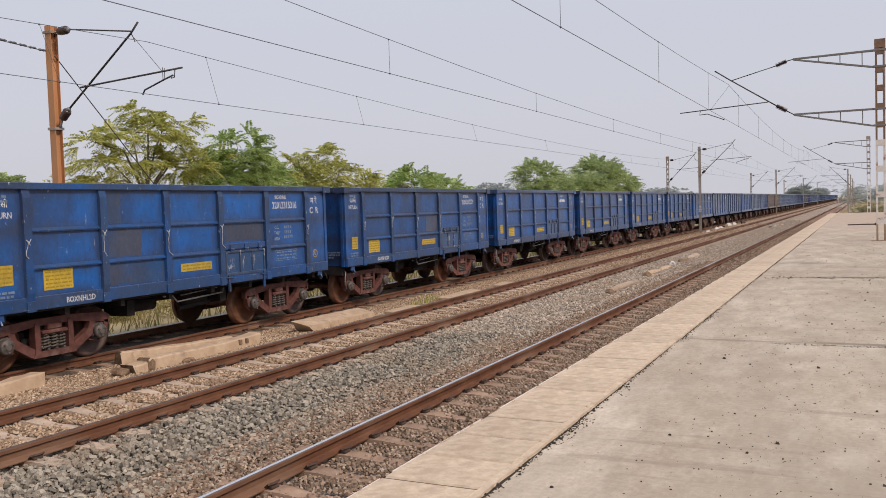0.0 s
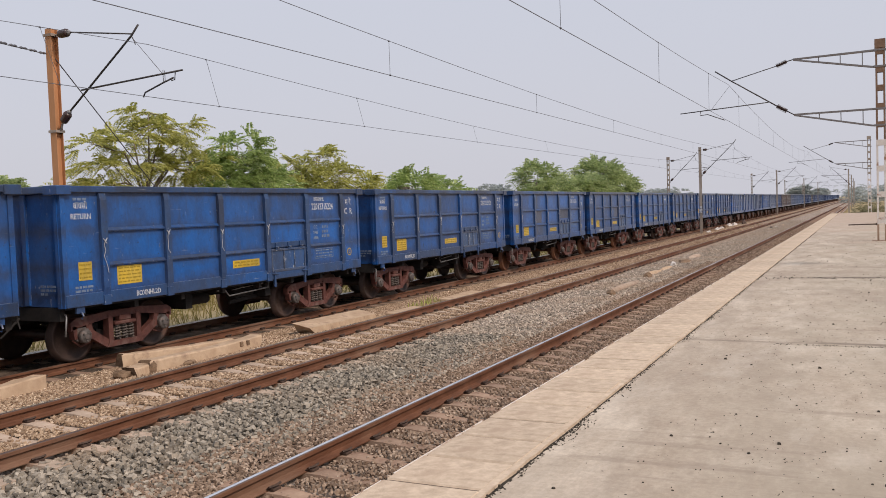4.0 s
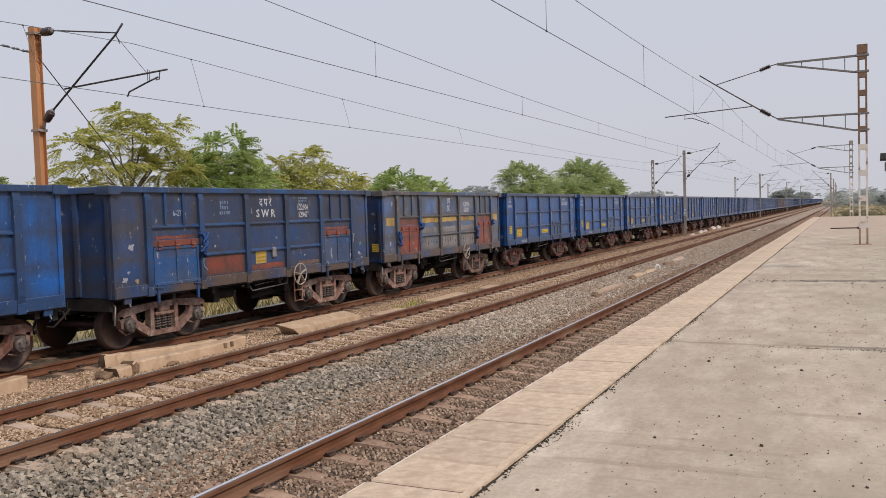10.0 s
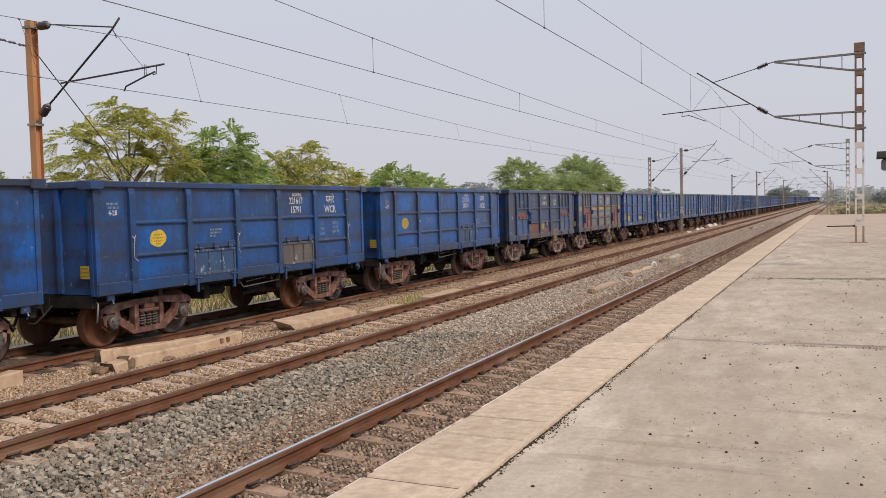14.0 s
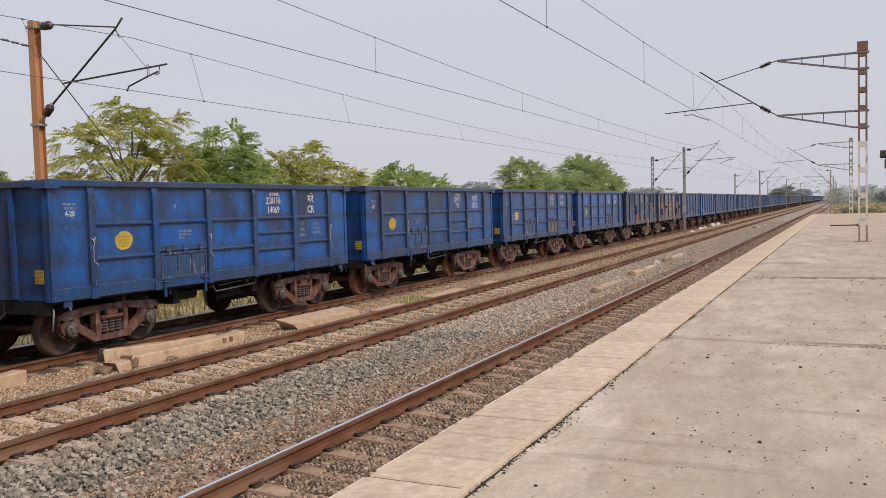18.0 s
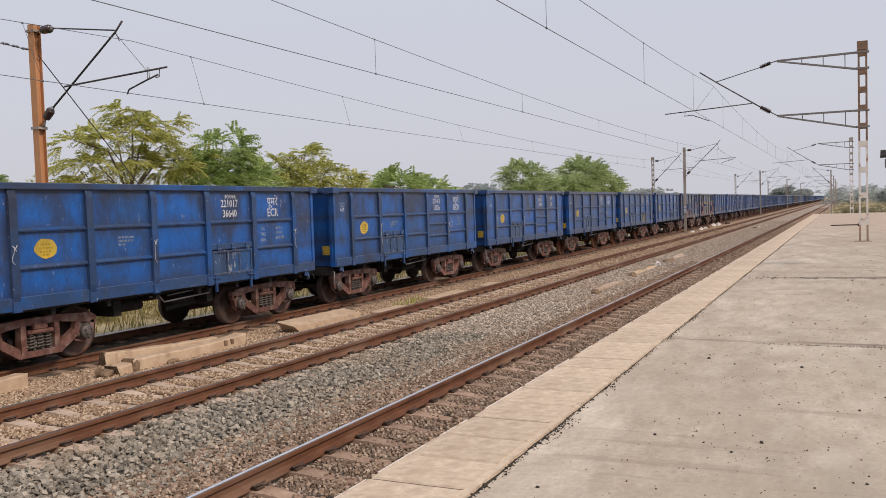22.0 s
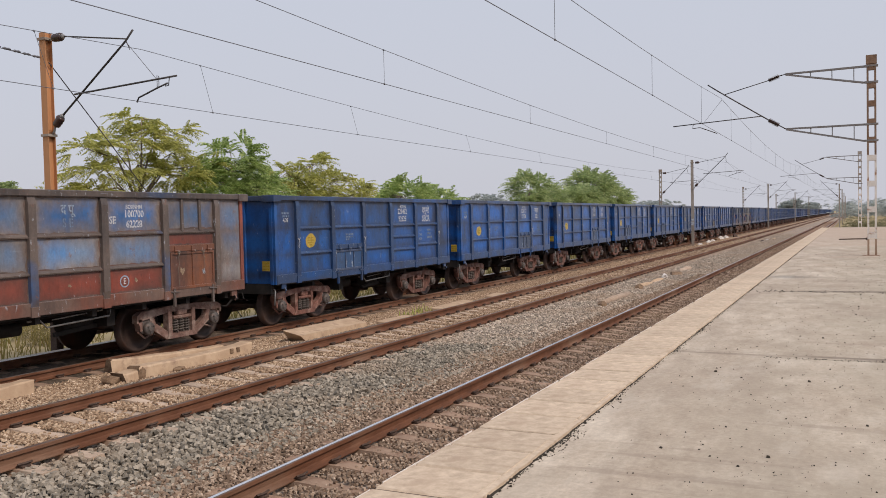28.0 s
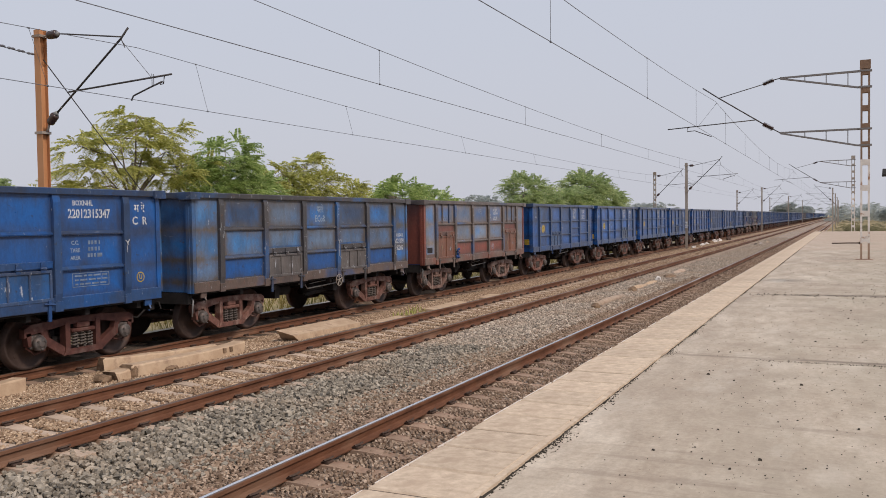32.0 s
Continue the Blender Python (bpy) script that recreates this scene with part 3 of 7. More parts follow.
def bridged(me):
    """Leaves the narrow upright gaps of a stencil in each wide letter."""
    bm = bmesh.new()
    bm.from_mesh(me)
    bmesh.ops.remove_doubles(bm, verts=bm.verts, dist=0.0005)
    left, cuts = set(bm.verts), []
    while left:
        island, todo = [], [left.pop()]
        while todo:
            v = todo.pop()
            island.append(v)
            for e in v.link_edges:
                o = e.other_vert(v)
                if o in left:
                    left.remove(o)
                    todo.append(o)
        xs = [v.co.x for v in island]
        if max(xs) - min(xs) > 0.3:
            cuts.append((min(xs) * 0.5 + max(xs) * 0.5, min(xs), max(xs)))
    for mid, lo, hi in cuts:
        for x in (mid - 0.022, mid + 0.022):
            near = [f for f in bm.faces if lo - 1e-4 <= f.calc_center_median().x <= hi + 1e-4]
            geo = list({v for f in near for v in f.verts}) + list({e for f in near for e in f.edges}) + near
            bmesh.ops.bisect_plane(bm, geom=geo, plane_co=(x, 0, 0), plane_no=(1, 0, 0))
        gone = [f for f in bm.faces if abs(f.calc_center_median().x - mid) < 0.0219]
        bmesh.ops.delete(bm, geom=gone, context="FACES")
    bm.to_mesh(me)
    bm.free()
    return me


def letter(*bodies):
    made = []
    for body in bodies:
        if body in LETTERING:
            continue
        cu = bpy.data.curves.new("lettering", "FONT")
        cu.body, cu.size, cu.align_x, cu.align_y, cu.resolution_u, cu.offset = body, 1.0, "CENTER", "CENTER", 2, 0.02
        made.append((body, new("lettering", cu)))
        LETTERING[body] = None
    deps = bpy.context.evaluated_depsgraph_get()
    for body, ob in made:
        LETTERING[body] = bridged(bpy.data.meshes.new_from_object(ob.evaluated_get(deps)))
    for body, ob in made:
        bpy.data.objects.remove(ob)


# ---------------------------------------------------------------- ground, tracks, platform
X_NEAR, X_MID, X_TRAIN = -4.30, -9.18, -14.36       # centre lines of the three tracks
GAUGE = 1.743                                       # between the middles of the rail heads
Z_TRAIN = -0.186
EDGE, PLAT_Z = -2.62, 0.825
CRACK_X = -1.93


def strip_mesh(name, profile, ys, mat, wob=0.0, seed=0):
    """A sheet with a cross profile of (x, z), drawn out along the line."""
    r = np.random.RandomState(seed)
    vs = [(x, y, z + (r.uniform(-wob, wob) if wob else 0)) for y in ys for x, z in profile]
    k = len(profile)
    fs = [(j * k + i, j * k + i + 1, (j + 1) * k + i + 1, (j + 1) * k + i) for j in range(len(ys) - 1) for i in range(k - 1)]
    return raw_mesh(name, vs, fs, mat)


ground = thing("ground", "dry earth and sparse grass reaching to the hazy horizon", "ground", kind="structure",
               me=strip_mesh("ground", [(-4000, -0.9), (-60, -0.9), (-19, -0.85), (-17.6, -0.72), (20, -0.72), (60, -0.3), (4000, -0.3)],
                             [-400, -100, -20, 0, 20, 40, 80, 160, 400, 1200, 4600], GROUND))
LONG = [-60, -20, -8, 0, 4, 8, 12, 16, 20, 25, 30, 36, 44, 54, 66, 80, 100, 130, 170, 220, 300, 420, 640, 1000]
# the strip under the train is coloured as dark as its shade
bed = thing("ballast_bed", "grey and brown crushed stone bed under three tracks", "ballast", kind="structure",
            me=strip_mesh("ballast_bed", [(-15.5, -0.378), (-15.2, -0.375), (-12.75, -0.375)], LONG, SHADED_BED))
# the shoulder looks lit by its colour, as the train shadows it
thing("ballast_bed", "pale ballast shoulder beyond the train", "ballast", kind="structure",
      me=strip_mesh("ballast_bed", [(-18.6, -0.86), (-16.7, -0.4), (-15.5, -0.378)], LONG, BED_LIT))
bed_b = thing("trackside_earth", "earthy brown stone strip between two tracks", "ballast", kind="structure",
              me=strip_mesh("trackside_earth", [(-12.75, -0.375), (-12.3, -0.33), (-11.5, -0.27), (-10.75, -0.235), (-10.5, -0.212)], LONG, BED_BROWN))
bed_c = thing("ballast_bed", "grey crushed stone bed of the open tracks", "ballast", kind="structure",
              me=strip_mesh("ballast_bed", [(-10.5, -0.222), (-10.1, -0.235), (-8.3, -0.24), (-7.85, -0.255), (-7.2, -0.25), (-6.4, -0.25), (-5.9, -0.25), (-5.2, -0.24), (-2.66, -0.23)], LONG, BED))


def rail_profile():
    h = [(0.075, -0.172), (0.075, -0.160), (0.02, -0.140), (0.0095, -0.12), (0.0095, -0.055), (0.039, -0.042), (0.039, -0.008), (0.036, -0.001)]
    return h + [(0.03, 0.0), (0.013, 0.0005), (-0.028, 0.0005)] + [(-x, z) for x, z in h[::-1]]


def rail_mesh(name, y0, y1, head):
    prof = rail_profile()
    n = len(prof)
    ys = np.linspace(y0, y1, 8)
    bm = bmesh.new()
    rings = [[bm.verts.new((x, y, z)) for x, z in prof] for y in ys]
    for a, b in zip(rings, rings[1:]):
        for i in range(n):
            fc = bm.faces.new((a[i], a[(i + 1) % n], b[(i + 1) % n], b[i]))
            fc.material_index = 1 if i == 9 else (2 if i in (7, 8, 10) else 0)
    bm.faces.new(rings[0])
    bm.faces.new(rings[-1])
    return mesh_of(name, bm, RAIL_RUST, head, RAIL_DULL)


def sleeper_mesh(mat):
    bm = bmesh.new()
    half = 1.375
    secs = [(-half, 0.125, 0.0), (-0.62, 0.125, 0.0), (-0.3, 0.105, -0.035), (0.3, 0.105, -0.035), (0.62, 0.125, 0.0), (half, 0.125, 0.0)]
    rings = [[bm.verts.new((x, -w - 0.02, -0.22)), bm.verts.new((x, -w + 0.02, z)), bm.verts.new((x, w - 0.02, z)), bm.verts.new((x, w + 0.02, -0.22))] for x, w, z in secs]
    for a, b in zip(rings, rings[1:]):
        for i in range(4):
            bm.faces.new((a[i], a[(i + 1) % 4], b[(i + 1) % 4], b[i]))
    bm.faces.new(rings[0])
    bm.faces.new(rings[-1])
    for c in (-GAUGE / 2, GAUGE / 2):       # spring clips on both feet of each rail
        for s in (-1, 1):
            bevel_box(bm, c + s * 0.10 - 0.045, c + s * 0.10 + 0.045, -0.06, 0.06, -0.004, 0.03, 0.008, 1)
            tube(bm, [(c + s * 0.075, -0.075, 0.02), (c + s * 0.115, -0.085, 0.05), (c + s * 0.14, 0, 0.055), (c + s * 0.115, 0.085, 0.05), (c + s * 0.075, 0.075, 0.02)], 0.014, 4, 1)
    return mesh_of("sleeper", bm, mat, CLIP)


def track(name, label, x, z, head_l, head_r, smat, y0, y1, near, pitch=0.635, start=0.0):
    t = thing(name, label, "railway track", pose(x, 0, z), kind="structure")
    hang("rail", rail_mesh("rail", -60, 900, head_l), t, pose(-GAUGE / 2, 0, 0), "rail with a worn head")
    hang("rail", rail_mesh("rail", -60, 900, head_r), t, pose(GAUGE / 2, 0, 0))
    me = sleeper_mesh(smat)
    y, far = start - 6 * pitch, []
    k = 0
    while y < y1:
        if y >= y0 and k < near:
            hang("sleeper", me, t, pose(rng.uniform(-0.01, 0.01), y, -0.175, 0, 0, rng.uniform(-0.5, 0.5)))
            k += 1
        elif y >= y0:
            far.append(y)
        y += pitch
    bm = bmesh.new()
    for y in far:
        box(bm, -1.375, 1.375, y - 0.11, y + 0.11, -0.36, -0.175)
        for c in (-GAUGE / 2, GAUGE / 2):
            box(bm, c - 0.14, c + 0.14, y - 0.07, y + 0.07, -0.176, -0.135, 1)
    s = hang("sleepers", mesh_of("sleepers", bm, smat, CLIP), t)
    s["kind"] = "stuff"
    return t


track("track_1", "single broad-gauge track beside the platform on concrete sleepers", X_NEAR, 0, RAIL_TOP, RAIL_TOP, SLEEPER_RED, 1.0, 220, 110, start=7.75)
track("track_2", "rusty broad-gauge track in the middle on dusty concrete sleepers", X_MID, 0, RAIL_DULL, RAIL_DULL, SLEEPER, 3.0, 260, 120, start=7.62)
track("track_3", "broad-gauge track under the goods train", X_TRAIN, Z_TRAIN, RAIL_GREY, RAIL_DULL, SLEEPER_RED, 3.0, 220, 70, start=7.4)


def stones(name, label, n, xs, ys, mat, size, height, seed, avoid=(), beams=None, thin=1.5, bare=0.05):
    """Loose crushed stones, each a knocked-about lump of its own, lying side by side."""
    r = np.random.RandomState(seed)
    k = np.arange(n)
    x = xs[0] + (xs[1] - xs[0]) * ((0.5 + seed * 0.137 + k * 0.7548776662) % 1.0) + r.uniform(-0.3, 0.3, n) * size
    y = ys[0] + (ys[1] - ys[0]) * ((seed * 0.31 + k * 0.5698402910) % 1.0) ** thin + r.uniform(-0.3, 0.3, n) * size
    keep = np.ones(n, bool)
    for a, b in avoid:
        keep &= ~((x > a) & (x < b))
    if beams is not None:       # leave the sleepers bare
        off = np.abs((y - beams + 0.3175) % 0.635 - 0.3175)
        keep &= (off > 0.13) | (r.uniform(0, 1, n) < bare)
    x, y = x[keep], y[keep]
    n = len(x)
    base = np.array([(-1, -0.8, -0.7), (0.9, -1, -0.8), (1, 0.9, -0.7), (-0.8, 1, -0.8), (-0.75, -0.6, 0.7), (0.6, -0.8, 0.85), (0.8, 0.6, 0.7), (-0.6, 0.75, 0.8)], float) * 0.5
    v = base[None] * r.uniform(0.7, 1.15, (n, 8, 3)) * (size * np.minimum(r.lognormal(0, 0.22, (n, 1, 1)), 1.6)) * np.stack([r.uniform(0.75, 1.4, (n, 1)), r.uniform(0.65, 1.15, (n, 1)), r.uniform(0.55, 0.95, (n, 1))], -1)
    spin, lean, turn = r.uniform(0, 2 * math.pi, n), r.normal(0, 0.8, n), r.uniform(0, 2 * math.pi, n)
    c1, s1, c2, s2 = np.cos(spin), np.sin(spin), np.cos(lean), np.sin(lean)
    o, i = 0 * spin, 0 * spin + 1
    rz = np.stack([np.stack([c1, -s1, o], -1), np.stack([s1, c1, o], -1), np.stack([o, o, i], -1)], 1)
    rx = np.stack([np.stack([i, o, o], -1), np.stack([o, c2, -s2], -1), np.stack([o, s2, c2], -1)], 1)
    c3, s3 = np.cos(turn), np.sin(turn)
    rw = np.stack([np.stack([c3, -s3, o], -1), np.stack([s3, c3, o], -1), np.stack([o, o, i], -1)], 1)
    v = np.einsum("nij,nkj->nki", rw @ rx @ rz, v)
    z = height(x) + r.uniform(-0.2, 0.6, n) * size
    v += np.stack([x, y, z], -1)[:, None]
    f = np.array([(0, 3, 2, 1), (4, 5, 6, 7), (0, 1, 5, 4), (1, 2, 6, 5), (2, 3, 7, 6), (3, 0, 4, 7)])
    fs = (f[None] + 8 * np.arange(n)[:, None, None]).reshape(-1, 4)
    return thing(name, label, "ballast", kind="stuff", me=raw_mesh(name, v.reshape(-1, 3), fs, mat))


def heap(x):
    return -0.205 + 0.05 * np.exp(-((x + 6.75) / 0.7) ** 2)


# a dark sheet that stands for the shade in the stones' gaps
thing("ballast_bed", "dark sheet that shades the gaps in the loose stone", "ballast", kind="structure",
      me=strip_mesh("ballast_bed", [(-8.2, -0.232), (-7.2, -0.222), (-6.4, -0.222), (-5.9, -0.228), (-5.3, -0.232)], [0, 4, 8, 12, 16, 20, 25, 30, 36, 39], SHADED_BED))
stones("ballast", "loose grey crushed stone between the tracks", 7600, (-8.15, -6.0), (2.5, 17), STONES, 0.053, heap, 1, [(-8.40, -8.2)], thin=1.0)
stones("ballast", "deeper grey crushed stone between the tracks", 9500, (-8.15, -6.0), (2.5, 17), STONES, 0.052, lambda x: heap(x) - 0.04, 2, [(-8.40, -8.2)], thin=1.0)
stones("ballast", "loose paler crushed stone further between the tracks", 17500, (-8.15, -6.0), (16, 40), STONES_PALE, 0.056, heap, 31, [(-8.40, -8.2)], thin=1.1)
stones("ballast", "grey crushed stone further along the line", 20000, (-8.1, -5.3), (38, 105), STONES_PALE, 0.052, lambda x: heap(x) - 0.015, 21)
stones("ballast", "earthy stone further along the train's track", 9000, (-12.8, -10.4), (40, 90), STONES_TAN, 0.055, lambda x: np.interp(x, [-12.95, -12.3, -11.5, -10.6], [-0.4, -0.355, -0.29, -0.245]), 22)
stones("ballast", "brown stone further between the rails of the platform track", 5000, (-5.1, -3.5), (33, 95), STONES_BROWN, 0.06, lambda x: -0.19 + 0 * x, 23)
stones("ballast", "dusty stone further between the rails of the middle track", 5000, (-9.97, -8.39), (35, 95), STONES_TAN, 0.06, lambda x: -0.19 + 0 * x, 24)
stones("ballast", "loose brownish stone along the platform track", 26000, (-6.5, -5.28), (2.5, 38), STONES_BROWN, 0.039, heap, 9)
stones("ballast", "loose grey stone heaped along the middle track", 19000, (-11.0, -10.14), (4, 36), STONES, 0.04, lambda x: -0.178 - 0.07 * (-10.2 - x), 2)
stones("ballast", "dusty stone between the rails of the middle track", 34000, (-9.97, -8.39), (3, 36), STONES_TAN, 0.036, lambda x: -0.21 + 0 * x, 3, (), 7.62, bare=0.16)
stones("ballast", "stone between the rails of the platform track", 36000, (-5.08, -2.7), (2, 34), STONES_BROWN, 0.036, lambda x: -0.205 + 0 * x, 4, [(-3.54, -3.32)], 7.75, bare=0.3)
stones("ballast", "fine earthy stone beside the train's track", 40000, (-12.95, -10.85), (4, 42), STONES_TAN, 0.032,
       lambda x: np.interp(x, [-12.95, -12.3, -11.5, -10.6], [-0.375, -0.33, -0.27, -0.225]), 5)


# ---------------------------------------------------------------- platform
def platform_mat():
    m, nt, b, co = begin("stained_platform_concrete", 0.85, 0.0, 0.35)
    n1 = noise_tex(nt, co, 1.6, 13.0, 0.74, (1.15, 0.42, 1.0))
    col = ramp(nt, n1, [(0.36, (0.405, 0.328, 0.25)), (0.5, (0.51, 0.43, 0.338)), (0.63, (0.64, 0.555, 0.45))])
    n2 = noise_tex(nt, co, 0.8, 9.0, 0.68, (1.2, 0.4, 1.0))
    col = mix(nt, ramp(nt, n2, [(0.45, (0, 0, 0)), (0.66, (0.85, 0.85, 0.85))]), col, (0.36, 0.288, 0.222))
    n3 = noise_tex(nt, co, 22.0, 8.0, 0.75)
    col = rgb_scale(nt, col, 0.6, 1.36, n3)
    col = rgb_scale(nt, col, 0.78, 1.2, noise_tex(nt, co, 4.5, 9.0, 0.7, (1.2, 0.5, 1.0)))
    # old water stains and dirt washed into streaks, towards the far bays
    sp = nt.nodes.new("ShaderNodeSeparateXYZ")
    nt.links.new(co, sp.inputs[0])
    where = nt.nodes.new("ShaderNodeMapRange")
    where.inputs[1].default_value, where.inputs[2].default_value, where.inputs[3].default_value, where.inputs[4].default_value = 9.0, 20.0, 0.25, 1.0
    nt.links.new(sp.outputs[1], where.inputs[0])
    wash = ramp(nt, noise_tex(nt, co, 1.0, 8.0, 0.72, (0.5, 1.1, 1.0)), [(0.54, (0, 0, 0)), (0.72, (0.6, 0.6, 0.6))])
    col = mix(nt, calc(nt, "MULTIPLY", wash, where.outputs[0]), col, (0.19, 0.15, 0.12))
    # trodden grey where people walk, away from the edge
    walked = nt.nodes.new("ShaderNodeMapRange")
    walked.inputs[1].default_value, walked.inputs[2].default_value, walked.inputs[3].default_value, walked.inputs[4].default_value = -1.7, 1.6, 0.05, 1.0
    nt.links.new(sp.outputs[0], walked.inputs[0])
    scuffed = ramp(nt, noise_tex(nt, co, 0.8, 7.0, 0.66, (1.2, 0.45, 1.0)), [(0.36, (0.2, 0.2, 0.2)), (0.6, (1, 1, 1))])
    col = mix(nt, calc(nt, "MULTIPLY", scuffed, walked.outputs[0]), col, (0.36, 0.312, 0.236))
    pale = ramp(nt, noise_tex(nt, co, 1.3, 8.0, 0.68, (1.2, 0.5, 1.0)), [(0.55, (0, 0, 0)), (0.72, (0.45, 0.45, 0.45))])
    col = mix(nt, pale, col, (0.62, 0.56, 0.47))
    # reddish earth blown over the far bays
    far_off = nt.nodes.new("ShaderNodeMapRange")
    far_off.inputs[1].default_value, far_off.inputs[2].default_value, far_off.inputs[3].default_value, far_off.inputs[4].default_value = 20.0, 62.0, -0.25, 0.28
    nt.links.new(sp.outputs[1], far_off.inputs[0])
    earth = calc(nt, "ADD", noise_tex(nt, co, 0.45, 6.0, 0.6, (0.7, 0.8, 1.0)), far_off.outputs[0])
    col = mix(nt, ramp(nt, earth, [(0.42, (0, 0, 0)), (0.68, (0.7, 0.7, 0.7))]), col, (0.46, 0.35, 0.27))
    # thin trails of dirt across the platform
    trail = ramp(nt, noise_tex(nt, co, 1.0, 6.0, 0.62, (0.35, 3.4, 1.0)), [(0.6, (0, 0, 0)), (0.68, (0.42, 0.42, 0.42))])
    col = mix(nt, trail, col, (0.25, 0.195, 0.15))
    # mud left where water stood along two joints
    for at, wide in ((18.7, 1.5), (10.2, 0.5)):
        near = calc(nt, "SUBTRACT", 1.0, calc(nt, "DIVIDE", calc(nt, "ABSOLUTE", calc(nt, "SUBTRACT", sp.outputs[1], at), 0.0), wide))
        mud = calc(nt, "MULTIPLY", near, noise_tex(nt, co, 1.6, 8.0, 0.74, (0.3, 1.6, 1.0)))
        col = mix(nt, ramp(nt, mud, [(0.38, (0, 0, 0)), (0.56, (0.75, 0.75, 0.75))]), col, (0.16, 0.12, 0.09))
    specks = nt.nodes.new("ShaderNodeTexVoronoi")
    specks.inputs["Scale"].default_value = 11.0
    nt.links.new(co, specks.inputs["Vector"])
    sep = nt.nodes.new("ShaderNodeSeparateColor")
    nt.links.new(specks.outputs["Color"], sep.inputs[0])
    rare = ramp(nt, sep.outputs[1], [(0.80, (0, 0, 0)), (0.82, (1, 1, 1))])
    dot = ramp(nt, specks.outputs["Distance"], [(0.06, (1, 1, 1)), (0.1, (0, 0, 0))])
    col = mix(nt, mix(nt, 1.0, rare, dot, "MULTIPLY"), col, (0.06, 0.048, 0.04))
    nt.links.new(col, b.inputs["Base Color"])
    bump(nt, b, n3, 0.25, 0.01)
    return m


PLATFORM = platform_mat()
COPING = surf("tan_coping_stone", [(0.3, (0.42, 0.325, 0.237)), (0.5, (0.55, 0.436, 0.322)), (0.7, (0.68, 0.555, 0.42))], 11.0, 0.88, stain=(0.42, 0.31, 0.222), stain_scale=2.6,
              stain_at=(0.48, 0.8), relief=0.4, fine=70.0, vary=0.08)
WALL_DARK = surf("dark_brown_platform_wall", [(0.3, (0.16, 0.12, 0.09)), (0.7, (0.3, 0.23, 0.17))], 1.5, 0.9, relief=0.3)
JOINT = surf("dirt_in_joint", [(0.3, (0.03, 0.025, 0.02)), (0.7, (0.065, 0.055, 0.04))], 12.0, 0.95)
MORTAR = surf("brown_joint_mortar", [(0.3, (0.08, 0.057, 0.043)), (0.7, (0.17, 0.125, 0.093))], 9.0, 0.95)
PLAT_END = 88.5
platform = thing("platform", "raised concrete railway platform with stained surface", "platform", kind="structure")
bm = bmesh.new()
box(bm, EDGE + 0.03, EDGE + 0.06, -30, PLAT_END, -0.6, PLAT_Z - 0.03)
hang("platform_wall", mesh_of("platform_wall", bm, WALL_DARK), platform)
bm = bmesh.new()
box(bm, EDGE + 0.06, 9.0, -30, PLAT_END, -0.6, PLAT_Z - 0.022)
hang("platform_core", mesh_of("platform_core", bm, JOINT), platform)
bm = bmesh.new()
box(bm, EDGE + 0.02, CRACK_X - 0.05, -30, PLAT_END, PLAT_Z - 0.3, PLAT_Z - 0.011)
hang("mortar", mesh_of("mortar", bm, MORTAR), platform)
# the highlight on the coping's edge, painted as thin white strips
bm = bmesh.new()
for k in range(120):
    y0 = -10 + k * 0.9 + rng.uniform(0, 0.15)
    box(bm, EDGE - 0.0015, EDGE + rng.uniform(0.002, 0.004), y0, y0 + rng.uniform(0.5, 0.9), PLAT_Z - 0.014, PLAT_Z + 0.003)
hang("edge_highlight", mesh_of("edge_highlight", bm, MAST_WHITE), platform, label="thin white strip painted as the edge's highlight")
# poured bays, split by open joints across the platform
cuts = [-30.0, -14.6, -6.4, 1.75, 10.05, 18.45, 26.9, 35.3, 44.0, 56.0, 70.0, 84.0, PLAT_END]
for a, b in zip(cuts, cuts[1:]):
    bm = bmesh.new()
    n = max(2, int((b - a) / 0.35))
    left, right = [], []
    for i in range(n + 1):
        y = a + 0.011 + (b - a - 0.022) * i / n
        wob = 0.012 * math.sin(3.1 * y) + rng.uniform(-0.014, 0.012)
        left.append((CRACK_X + 0.03 + 0.4 * wob, y))
        right.append((9.0, y))
    top_l = [bm.verts.new((x, y, PLAT_Z)) for x, y in left]
    top_r = [bm.verts.new((x, y, PLAT_Z + 0.01)) for x, y in right]
    bot_l = [bm.verts.new((x, y, PLAT_Z - 0.03)) for x, y in left]
    for i in range(n):
        bm.faces.new((top_l[i], top_r[i], top_r[i + 1], top_l[i + 1]))
        bm.faces.new((bot_l[i], top_l[i], top_l[i + 1], bot_l[i + 1]))
    for i in (0, n):
        lo = bm.verts.new((9.0, right[i][1], PLAT_Z - 0.03))
        bm.faces.new((bot_l[i], top_l[i], top_r[i], lo))
    hang("concrete_bay", mesh_of("concrete_bay", bm, PLATFORM), platform)
# the ramp down at the far end
bm = bmesh.new()
a = [bm.verts.new(p) for p in ((EDGE + 0.1, PLAT_END, PLAT_Z - 0.01), (9, PLAT_END, PLAT_Z - 0.01), (9, PLAT_END + 9, -0.5), (EDGE + 0.1, PLAT_END + 9, -0.5))]
b = [bm.verts.new((v.co.x, v.co.y, -0.72)) for v in a]
bm.faces.new(a)
for i in range(4):
    bm.faces.new((a[i], b[i], b[(i + 1) % 4], a[(i + 1) % 4]))
hang("ramp", mesh_of("ramp", bm, PLATFORM), platform)


